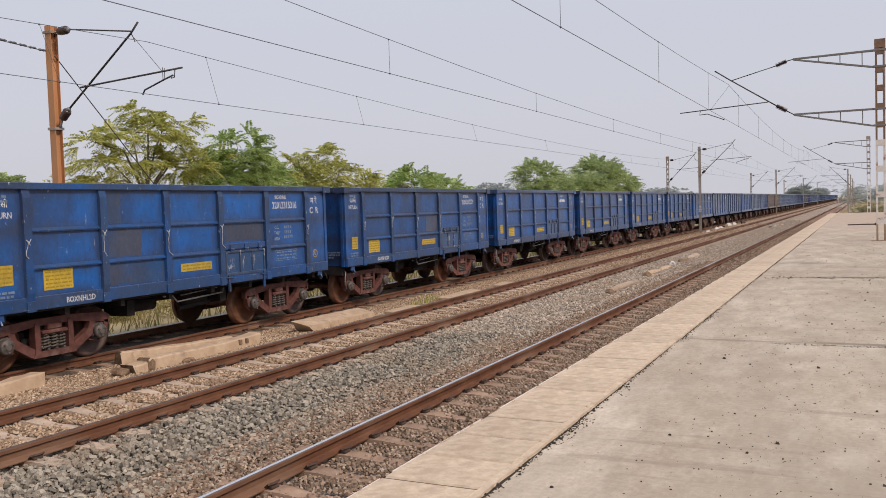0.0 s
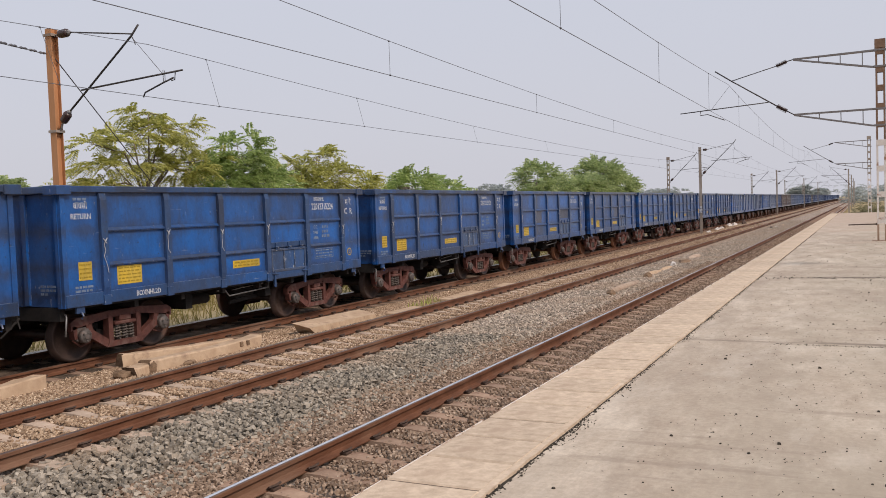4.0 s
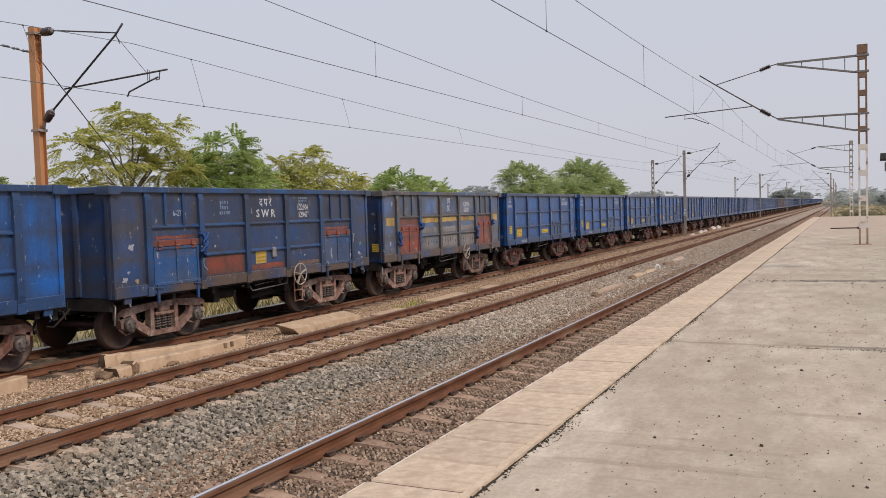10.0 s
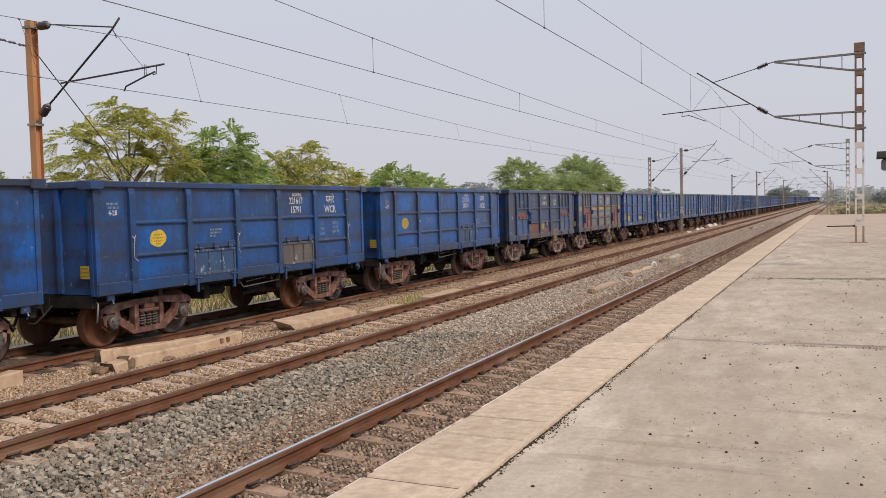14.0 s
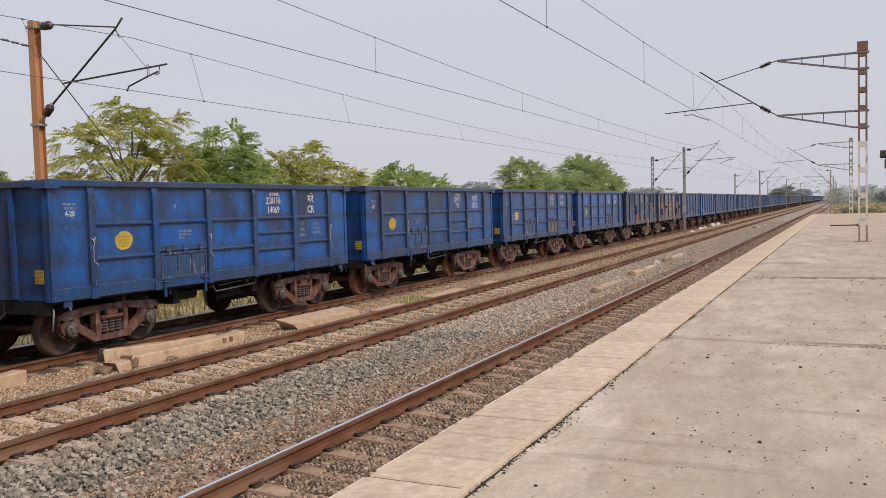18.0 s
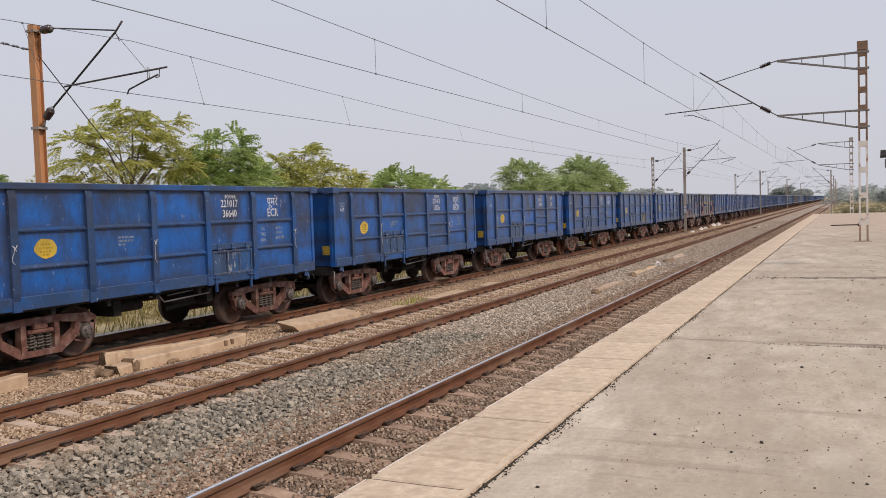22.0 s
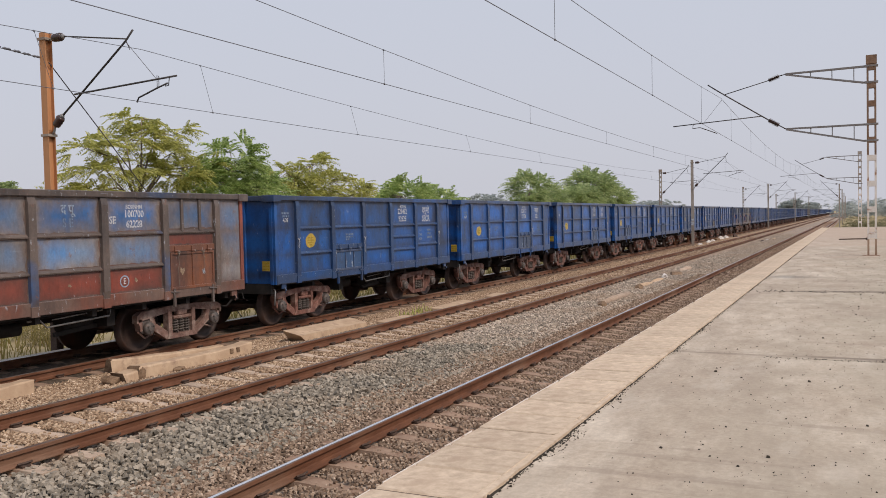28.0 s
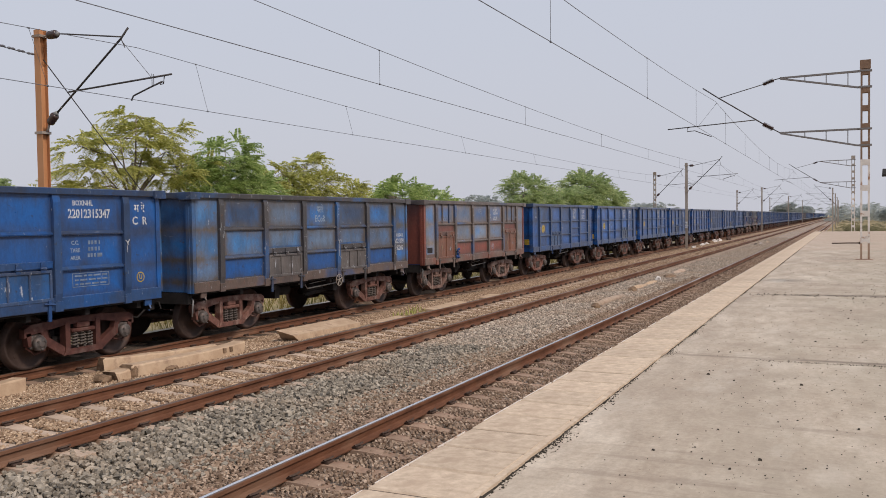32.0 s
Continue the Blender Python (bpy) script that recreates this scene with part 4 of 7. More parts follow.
# ---------------------------------------------------------------- masts, brackets and wires of the overhead line
def insulator(bm, p, q, r=0.075, slot=0, sheds=6):
    p, q = Vector(p), Vector(q)
    us, rs = [0.0], [r * 0.45]
    for i in range(sheds):
        us += [(i + 0.15) / sheds, (i + 0.45) / sheds, (i + 0.6) / sheds, (i + 0.95) / sheds]
        rs += [r * 0.5, r, r, r * 0.5]
    us, rs = us + [1.0], rs + [r * 0.45]
    tube(bm, [p + (q - p) * u for u in us], r, 10, slot, radii=rs)


def barrel(bm, p, q):
    """A stout glazed insulator with a bright cap at the tube's end."""
    p, q = Vector(p), Vector(q)
    d = q - p
    us = [0.0, 0.06, 0.1, 0.25, 0.3, 0.45, 0.5, 0.65, 0.7, 0.78, 0.8]
    rs = [0.035, 0.05, 0.088, 0.1, 0.093, 0.102, 0.095, 0.104, 0.097, 0.085, 0.06]
    tube(bm, [p + d * u for u in us], 0.1, 12, 0, radii=rs)
    tube(bm, [p + d * u for u in (0.79, 0.82, 0.93, 1.0)], 0.06, 10, 1, radii=[0.05, 0.06, 0.05, 0.03])


def h_mast(h, mats, foot=0.0):
    def fill(bm):
        for z0, z1, k in ((0, foot, 1), (foot, h, 0)):
            if z1 > z0:
                box(bm, -0.10, 0.10, -0.10, -0.088, z0, z1, k)
                box(bm, -0.10, 0.10, 0.088, 0.10, z0, z1, k)
                box(bm, -0.006, 0.006, -0.088, 0.088, z0, z1, k)
    return built("post", mats, fill)


def lattice_mast(h, w, mats, batten=0.42, foot=0.0):
    """Two upright channels held together by batten plates; the lower part is painted in the second material, a rusted foot has the third
    and wider spaced plates above it."""
    def fill(bm):
        for s in (-1, 1):
            for z0, z1, k in ((0, 0.58, 2), (0.58, 3.45, 1), (3.45, h, 0)) if foot else ((0, 3.45, 1), (3.45, h, 0)):
                box(bm, s * w / 2 - 0.062 * (s > 0), s * w / 2 + 0.062 * (s < 0), -0.09, 0.09, z0, z1, k)
        z = 0.62 if foot else 0.38
        while z < h - 0.5:
            for y in (-0.094, 0.086):
                box(bm, -w / 2, w / 2, y, y + 0.008, z, z + 0.2, 1 if z < 3.4 else 0)
            z += foot if foot and z < 3.0 else batten
        box(bm, -w / 2 - 0.02, w / 2 + 0.02, -0.1, 0.1, h - 0.3, h, 0)
    return built("post", mats, fill)


def bracket_mast(name, label, x, y, ground_z, top, reach, rail_z, post, dtop=-0.42, dtip=0.36, dlow=-0.33):
    """A mast with one cantilever that holds the wires of a track; reach is the signed way from mast to track."""
    t = thing(name, label, "catenary mast", pose(x, y, ground_z), group="overhead line masts")
    hang("post", post, t)
    s = 1 if reach > 0 else -1
    g = ground_z
    c = rail_z + 5.44 - g       # contact wire
    r = abs(reach)
    tubes, ins, fit = bmesh.new(), bmesh.new(), bmesh.new()
    P = lambda u, z: (s * u, 0, z)
    tube(tubes, [P(0.48, c - 0.16 + dlow), P(r - 0.27, c + 1.38 + dtip * 0.75), P(r - 0.05, c + 1.6 + dtip)], 0.026)
    tube(tubes, [P(0.6, c + 1.70 + dtop), P(r - 0.26, c + 1.42 + dtip * 0.75)], 0.017)
    tube(tubes, [P(0.9, c + 0.31), P(r + 1.19, c + 0.46)], 0.021)
    tube(tubes, [P(r - 0.28, c + 1.36), P(r + 0.62, c + 0.42)], 0.006, 4)
    tube(tubes, [P(r + 0.98, c + 0.45), P(r + 0.95, c + 0.27), P(r + 0.86, c + 0.26), P(r + 0.88, c + 0.33)], 0.014)
    tube(tubes, [P(r + 0.62, c + 0.52), P(r + 0.62, c + 0.24), P(r + 0.67, c + 0.24), P(r + 0.67, c + 0.5)], 0.008, 5)
    tube(tubes, [P(r + 0.92, c + 0.32), P(r + 0.62, c + 0.24), P(r + 0.06, c + 0.07), P(r, c - 0.03)], 0.019)
    tube(tubes, [P(r - 0.27, c + 1.38 + dtip * 0.75), P(r - 0.2, c + 1.26 + dtip * 0.5), P(r - 0.16, c + 1.17)], 0.012, 5)
    barrel(ins, P(0.24, c + 1.69 + dtop), P(0.64, c + 1.70 + dtop))
    low = bmesh.new()
    barrel(low, P(0.22, c - 0.4 + dlow), P(0.5, c - 0.13 + dlow))
    box(fit, -0.13, 0.13, -0.13, 0.13, c - 0.63 + dlow, c - 0.57 + dlow)
    fit2 = bmesh.new()
    box(fit2, -0.13, 0.13, -0.13, 0.13, c + 1.66 + dtop, c + 1.72 + dtop)
    tube(fit2, [P(0.1, c + 1.69 + dtop), P(0.2, c + 1.69 + dtop)], 0.02)
    tube(fit, [P(0.1, c - 0.58 + dlow), P(0.18, c - 0.52 + dlow), P(0.23, c - 0.38 + dlow)], 0.025)
    hang("cantilever", mesh_of("cantilever", tubes, TUBE_DARK), t)
    hang("insulator", mesh_of("insulator", ins, INSUL, PIPE), t)
    hang("insulator", mesh_of("insulator", low, INSUL, PIPE), t)
    hang("clamp", mesh_of("clamp", fit, MAST_GREY), t)
    hang("clamp", mesh_of("clamp", fit2, MAST_GREY), t)
    return t


# the ochre post is dark brown up to 2.2 m
POST_H, POST_G = h_mast(8.0, (MAST_ORANGE, CLIP), 2.2), h_mast(7.25, MAST_GREY)
m1 = bracket_mast("catenary_mast", "ochre-painted steel mast with a cantilever arm behind the train", -17.38, 14.5, -0.9, 7.13, 2.85, Z_TRAIN, POST_H, 0, 0, 0)
bm = bmesh.new()
tube(bm, [(0.08, 0.0, 7.29), (0.08, 0.1, 7.19), (0.08, 1.75, 5.53), (0.08, 7.2, 0.05)], 0.014, 5)
hang("stay_rod", mesh_of("stay_rod", bm, TUBE_DARK), m1)
bm = bmesh.new()
for i in range(6):
    lathe(bm, [(-0.11, 0.01), (-0.09, 0.02), (-0.05, 0.034), (0.0, 0.02), (0.05, 0.032), (0.11, 0.01)], "y", (-0.1 - 0.0 * i, -0.2 - 0.26 * i, 7.42 + 0.018 * i), 8)
tube(bm, [(-0.1, 0, 7.4), (-0.1, -9, 7.9), (-0.1, -40, 7.4)], 0.011, 5)
hang("return_wire", mesh_of("return_wire", bm, WIRE), m1)

LATT = lattice_mast(7.75, 0.26, (MAST_GREY, MAST_GREY), 0.5)
for y in (86.5, 158.5, 230.5, 302):
    bracket_mast("catenary_mast", "slim grey lattice mast with a cantilever behind the train", -17.25, y, -0.85, 7, 2.85, Z_TRAIN, LATT)
for y in (2.0, 74.2, 146.5, 218.5, 290):
    m = bracket_mast("catenary_mast", "tall grey steel mast between the two far tracks", -12.15, y, -0.3, 7, 2.95, 0, POST_G)
    if 70 < y < 80:
        bm = bmesh.new()
        box(bm, -0.11, 0.11, -0.125, -0.105, 1.75, 2.05)
        box(bm, -0.09, 0.09, -0.115, -0.1, 2.1, 2.3)
        hang("sign_plate", mesh_of("sign_plate", bm, WHITE), m, label="small white plate")


def portal_mast(x, y, ground_z, post, label):
    """The platform's battened mast: two trussed arms, a slanting tube on insulators and a registration arm."""
    t = thing("catenary_mast", label, "catenary mast", pose(x, y, ground_z), group="overhead line masts")
    hang("post", post, t)
    d = -ground_z
    arm, tubes, ins = bmesh.new(), bmesh.new(), bmesh.new()
    for hi, lo, tip in ((7.44, 6.88, 7.41), (5.42, 4.85, 5.43)):
        for w in (-0.06, 0.06):
            bar(arm, (-0.0, w, hi + d), (-2.78, w * 0.3, tip + d), 0.045, 0.06)
            bar(arm, (-0.0, w, lo + d), (-0.25, w, lo + d), 0.045, 0.055)
            bar(arm, (-0.25, w, lo + d), (-2.78, w * 0.3, tip - 0.02 + d), 0.045, 0.055)
        for u in (0.55, 1.25, 1.95):
            a = hi + (tip - hi) * u / 2.78
            b = lo + (tip - 0.02 - lo) * max(0.0, (u - 0.25) / 2.53)
            bar(arm, (-u, 0, a + d), (-u, 0, b + d), 0.03, 0.03)
        box(arm, -0.2, 0.21, -0.11, 0.11, hi - 0.03 + d, hi + 0.03 + d)
        box(arm, -0.2, 0.21, -0.11, 0.11, lo - 0.03 + d, lo + 0.03 + d)
    tube(tubes, [(-2.78, 0, 7.41 + d), (-3.0, 0, 7.36 + d)], 0.018)
    insulator(ins, (-3.0, 0, 7.36 + d), (-3.36, 0, 7.23 + d), 0.085, 0, 11)
    tube(tubes, [(-3.36, 0, 7.23 + d), (-4.92, 0, 6.84 + d)], 0.016)
    tube(tubes, [(-5.5, 0, 7.25 + d), (-4.92, 0, 6.84 + d), (-3.36, 0, 5.79 + d)], 0.024)
    ins2 = bmesh.new()
    insulator(ins2, (-3.36, 0, 5.79 + d), (-3.02, 0, 5.58 + d), 0.09, 0, 11)
    tube(tubes, [(-3.02, 0, 5.58 + d), (-2.78, 0, 5.43 + d)], 0.02)
    tube(tubes, [(-3.64, 0, 5.95 + d), (-6.8, 0, 5.78 + d)], 0.019)
    tube(tubes, [(-6.05, 0, 5.8 + d), (-6.08, 0, 5.66 + d), (-5.8, 0, 5.68 + d), (-5.18, 0, 5.42 + d)], 0.016)
    tube(tubes, [(-5.0, 0, 6.66 + d), (-5.65, 0, 5.86 + d)], 0.006, 4)
    hang("arm", mesh_of("arm", arm, TUBE_GREY), t)
    hang("cantilever", mesh_of("cantilever", tubes, TUBE_DARK), t)
    hang("insulator", mesh_of("insulator", ins, INSUL), t)
    hang("insulator", mesh_of("insulator", ins2, INSUL), t)
    return t


PORT = lattice_mast(7.81 - PLAT_Z, 0.30, (MAST_BROWN, MAST_WHITE, MAST_FOOT), 0.63, 0.9)
near_mast = portal_mast(0.63, 33.5, PLAT_Z, PORT, "battened steel mast on the platform, white below and brown above")
portal_mast(0.66, 87.5, PLAT_Z, lattice_mast(7.81 - PLAT_Z, 0.30, (MAST_GREY, MAST_WHITE), 0.63), "battened grey mast near the platform's far end")
base = thing("mast_base", "brown-stained concrete footing round the mast", "footing", pose(0.6, 33.5, PLAT_Z), me=built("mast_base", SLEEPER_RED, lambda bm: bevel_box(bm, -0.28, 0.28, -0.26, 0.26, 0.0, 0.016, 0.006)))
bm = bmesh.new()
tube(bm, [(-0.1, 0.0, 0.59), (-0.6, -0.01, 0.588), (-1.06, -0.02, 0.578)], 0.022, 6)
bevel_box(bm, -0.2, -0.13, -0.06, 0.06, 0.55, 0.63, 0.01)
hang("tie_bar", mesh_of("tie_bar", bm, CLIP), near_mast, label="rusty horizontal bar on the mast's foot")
for y in (153, 196, 241, 290):
    bracket_mast("catenary_mast", "slim grey mast beyond the platform's end", -1.85, y, -0.5, 7, -2.85, 0, POST_G)


def wire_run(name, label, x, rail_z, supports, lift=1.17, sag=0.69, wave=0.05, slant=0.0, first=0.0, gap=7.0, extra=()):
    """Contact wire and sagging carrier of one track, with droppers between them."""
    t = thing(name, label, "overhead wire")
    c, carrier = bmesh.new(), bmesh.new()
    zc = rail_z + 5.40
    stag = lambda y: x + wave * math.sin(y * 0.05)
    tube(c, [(stag(y), y, zc) for y in np.arange(supports[0], supports[-1] + 1, 6.0)], 0.0073, 5)
    drops = []
    pts = []
    for a, b in zip(supports, supports[1:]):
        for k in range(12):
            u = k / 12
            pts.append((stag(a + (b - a) * u), a + (b - a) * u, zc + lift - 4 * sag * u * (1 - u)))
        y = first + gap * math.ceil((a + 1.0 - first) / gap)
        while y < b - 1.0:
            u = (y - a) / (b - a)
            if y < 130:
                drops.append((stag(y), y, zc + lift - 4 * sag * u * (1 - u)))
            y += gap
    for y in extra:
        k = 0 if y < supports[1] else 1
        u = (y - supports[k]) / (supports[k + 1] - supports[k])
        drops.append((stag(y), y, zc + lift - 4 * sag * u * (1 - u)))
    tube(carrier, pts, 0.0069, 5)
    hang("contact_wire", mesh_of("contact_wire", c, WIRE), t)
    hang("carrier_wire", mesh_of("carrier_wire", carrier, WIRE), t)
    for px, py, pz in drops:
        bm = bmesh.new()
        tube(bm, [(px, py + slant, zc), (px, py, pz)], 0.0045, 4)
        tube(bm, [(px, py + slant - 0.02, zc), (px, py + slant + 0.02, zc)], 0.02, 4)
        tube(bm, [(px, py - 0.02, pz), (px, py + 0.02, pz)], 0.018, 4)
        hang("dropper", mesh_of("dropper", bm, WIRE), t)
    return t


wire_run("overhead_wire", "dark overhead wire pair above the train", X_TRAIN, Z_TRAIN, [-57.5, 14.5, 86.5, 158.5, 230.5, 302, 374], slant=0.4, first=23.3, gap=9.0, extra=(11.7, 16.4), sag=0.72)
wire_run("overhead_wire", "dark overhead wire pair above the middle track", X_MID, 0, [-70, 2.0, 74.2, 146.5, 218.5, 290, 362], first=16.3, gap=9.3)
wire_run("overhead_wire", "dark overhead wire pair above the platform track", X_NEAR - 0.16, -0.03, [-20, 33.5, 87.5, 153, 196, 241, 290, 340], 1.36, 0.55, first=13.7, gap=7.6)


# ---------------------------------------------------------------- trees and shrubs
def leaf_mat(name, a, b, c):
    m, nt, bs, co = begin(name, 0.6, 0.0, 0.3)
    geo = nt.nodes.new("ShaderNodeNewGeometry")
    col = ramp(nt, geo.outputs["Random Per Island"], [(0.0, a), (0.55, b), (1.0, c)])
    col = rgb_scale(nt, col, 0.65, 1.3, noise_tex(nt, co, 0.7, 3.0))
    nt.links.new(col, bs.inputs["Base Color"])
    bs.inputs["Transmission Weight"].default_value = 0.0
    tr = nt.nodes.new("ShaderNodeBsdfTranslucent")
    nt.links.new(col, tr.inputs[0])
    ms = nt.nodes.new("ShaderNodeMixShader")
    ms.inputs[0].default_value = 0.45
    out = nt.nodes["Material Output"]
    nt.links.new(bs.outputs[0], ms.inputs[1])
    nt.links.new(tr.outputs[0], ms.inputs[2])
    nt.links.new(ms.outputs[0], out.inputs[0])
    return m


LEAF_A = leaf_mat("olive_green_leaves", (0.25, 0.27, 0.07), (0.47, 0.475, 0.135), (0.68, 0.65, 0.25))
LEAF_B = leaf_mat("fresh_green_leaves", (0.2, 0.285, 0.09), (0.37, 0.48, 0.16), (0.6, 0.67, 0.3))
LEAF_C = leaf_mat("grey_green_leaves", (0.24, 0.32, 0.13), (0.37, 0.455, 0.2), (0.58, 0.635, 0.33))
# Leaves for the horizon: their paleness is haze put into the colour.
LEAF_FAR = leaf_mat("haze_paled_leaves", (0.4, 0.44, 0.43), (0.46, 0.5, 0.48), (0.52, 0.55, 0.53))
LEAF_SCRUB = leaf_mat("dull_scrub_leaves", (0.13, 0.13, 0.07), (0.2, 0.19, 0.1), (0.28, 0.25, 0.14))
BARK = surf("grey_brown_bark", [(0.3, (0.12, 0.095, 0.07)), (0.7, (0.24, 0.2, 0.16))], 6.0, 0.9, stretch=(1, 1, 0.3))


def fronds(r, tips, per, length, pairs, width, droop, rise=0.62, away=None):
    """Feathered leaves that stand round each twig tip: rows of leaflets along drooping ribs."""
    tips = np.asarray(tips, float)
    n = len(tips) * per
    tip = np.repeat(tips, per, 0)
    az, el = r.uniform(0, 2 * math.pi, n), r.uniform(-0.3, rise, n)
    L = (length * r.uniform(0.6, 1.05, n))[:, None]
    d = np.stack([np.cos(az) * np.cos(el), np.sin(az) * np.cos(el), np.sin(el)], -1)
    if away is not None:
        d = d * 0.62 + np.repeat(np.asarray(away, float), per, 0) * 0.75
        d /= np.linalg.norm(d, axis=1)[:, None] + 1e-6
    side = np.stack([d[:, 1], -d[:, 0], 0 * az], -1)
    side /= np.linalg.norm(side, axis=1)[:, None] + 1e-6
    out = []
    for i in range(pairs):
        u = (i + 0.6) / pairs
        p = tip + d * L * u
        p[:, 2] -= droop * L[:, 0] * u * u
        ll = width * (1.2 - 0.7 * abs(u - 0.4)) * L
        f = d * 0.5
        f[:, 2] -= 0.9 * droop * u
        for s in (-1, 1):
            w = side * s * 0.85 + f * 0.55
            w[:, 2] += r.uniform(-0.6, 0.05, n)
            q = p + w * ll
            e = d * ll * 0.2
            mid = (p + q) / 2
            out.append(np.stack([p, mid - e, q, mid + e], 1))
    V = np.concatenate(out).reshape(-1, 3)
    return V, np.arange(len(V)).reshape(-1, 4)


def tree(name, label, x, y, z, lobes, seed, leaves, per=12, length=0.8, density=7.0, group="", pairs=6, width=0.26, fork=0.45, rise=1.15):
    """A tree from its lobes (dx, dy, height, rx, ry, rz): a trunk, a limb to each lobe, twigs, and feathered leaves at the twigs' tips."""
    r = np.random.RandomState(seed)
    t = thing(name, label, "tree", pose(x, y, z), group=group)
    wood = bmesh.new()
    high = max(l[2] + l[5] for l in lobes)
    base_r = 0.02 * high + 0.03
    low = min(l[2] - l[5] for l in lobes)
    top = np.array([0, 0, max(0.8, low + fork * (high - low) * 0.5)])
    tube(wood, [(0, 0, -0.15), (0.02 * high * r.uniform(-1, 1), 0.03 * high * r.uniform(-1, 1), top[2] * 0.55), tuple(top)], base_r, 8, 0, base_r * 0.75)
    tips, away = [], []
    for dx, dy, dz, rx, ry, rz in lobes:
        c = np.array([dx, dy, dz])
        m = (top + c) / 2 + np.array([0, 0, 0.1 * high]) * r.uniform(-0.5, 1) + r.normal(0, 0.1, 3)
        tube(wood, [tuple(top * 0.92), tuple(m), tuple(c)], base_r * 0.34, 6, 0, 0.022)
        n = max(8, int(density * rx * ry * rz ** 0.5 * 2.2))
        v = r.normal(size=(n, 3))
        v /= np.linalg.norm(v, axis=1)[:, None]
        v *= (r.uniform(0.12, 1, n) ** 0.45)[:, None] * r.uniform(0.82, 1.1, n)[:, None]
        pts = c + v * np.array([rx, ry, rz]) * 0.86
        for k, q in enumerate(pts):
            q[2] = max(q[2], 0.4)
            tips.append(q)
            away.append(v[k] / (np.linalg.norm(v[k]) + 1e-6) * np.array([1.0, 1.0, 0.66]))
            if k % 4 == 0:
                b = c + (q - c) * 0.15
                tube(wood, [tuple(b), tuple((b + q) / 2 + r.normal(0, 0.08, 3) - np.array([0, 0, 0.1])), tuple(q)], 0.028, 4, 0, 0.008, caps=False)
    V, F = fronds(r, tips, per, length, pairs, width, 0.4, rise, away)
    hang("trunk", mesh_of("trunk", wood, BARK), t)
    hang("crown", raw_mesh("crown", V, F, leaves), t)
    return t


G = -0.88
tree("tree", "tall olive-green tree with feathered leaves and open branches", -32, 31.8, G,
     ((0, 0.4, 8.7, 1.5, 1.5, 0.35), (0.3, 1.2, 8.0, 1.9, 2.0, 0.35), (0.2, -0.9, 7.5, 1.8, 1.8, 0.3), (0.3, -3.3, 6.9, 1.5, 1.5, 0.35), (-0.3, 2.7, 7.1, 1.7, 1.7, 0.4), (0.2, -2.2, 6.0, 2.0, 2.4, 0.3),
      (0.0, 2.6, 5.9, 2.2, 2.2, 0.4), (-0.2, 0.3, 6.4, 1.6, 1.8, 0.3), (0, -3.0, 4.9, 1.5, 2.0, 0.35), (0, 0.2, 4.0, 1.8, 2.4, 0.5), (0.3, 4.0, 6.5, 1.4, 1.4, 0.3)), 3, LEAF_A, 7, 1.15, 3.5, pairs=12, width=0.2, rise=0.4)
tree("tree", "dense green tree with long feathered leaves", -31, 37.6, G - 0.3, ((0, 0.2, 7.1, 2.0, 1.9, 1.3), (0, 0, 5.8, 2.4, 2.6, 1.6), (0, -1.8, 4.6, 2.2, 2.4, 1.6), (0, 2.4, 4.8, 2.2, 2.4, 1.7), (0, 0, 3.4, 2.5, 4.0, 1.3)), 5, LEAF_B, 8, 1.25, 3.7, pairs=12, width=0.19, rise=0.8)
tree("tree", "yellowish-green tree with feathered leaves", -32, 46.9, G - 0.3, ((0, -0.1, 7.4, 1.8, 1.8, 0.9), (0, -2.0, 6.4, 1.8, 1.8, 0.8), (0, 0.2, 5.8, 2.0, 2.2, 1.2), (0, 2.6, 6.3, 1.8, 1.8, 0.8), (0, 4.4, 5.5, 2.0, 2.2, 0.9), (0, -2.4, 5.0, 2.0, 2.0, 1.2), (0, 0.5, 3.6, 2.2, 4.6, 1.2)), 8, LEAF_A, 7, 1.3, 3.1, pairs=12, width=0.19, rise=0.8)
tree("tree", "low spreading tree with arching green fronds", -32, 61.0, G - 0.3, ((0, -1.5, 5.5, 2.2, 3.8, 1.2), (0, 3.5, 5.1, 2.2, 3.6, 1.0), (0, 0.5, 3.6, 2.4, 6.6, 1.2)), 12, LEAF_B, 7, 1.7, 2.6, pairs=11, width=0.19)
tree("tree", "broad green tree standing alone behind the train", -32, 90.5, G - 0.3, ((0, -1.5, 6.4, 2.6, 3.4, 1.8), (0, 4.0, 5.6, 2.6, 4.2, 1.4), (0, 1.0, 4.0, 3.0, 8.0, 1.5)), 15, LEAF_C, 7, 2.0, 2.3, pairs=9, width=0.18)
tree("tree", "broad grey-green tree standing alone behind the train", -32, 114.0, G - 0.3, ((0, 0.0, 7.8, 3.2, 5.5, 2.1), (0, 8.5, 6.0, 3.0, 7.0, 1.7), (0, -6.5, 5.6, 3.0, 6.0, 1.6), (0, 2.0, 4.2, 3.2, 15.0, 1.6)), 17, LEAF_C, 7, 2.2, 2.0, pairs=9, width=0.18)
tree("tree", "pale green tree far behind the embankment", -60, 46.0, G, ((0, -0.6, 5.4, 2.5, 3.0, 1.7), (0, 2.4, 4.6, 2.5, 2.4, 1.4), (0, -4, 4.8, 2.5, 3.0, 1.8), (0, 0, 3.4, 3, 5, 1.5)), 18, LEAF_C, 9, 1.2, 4)


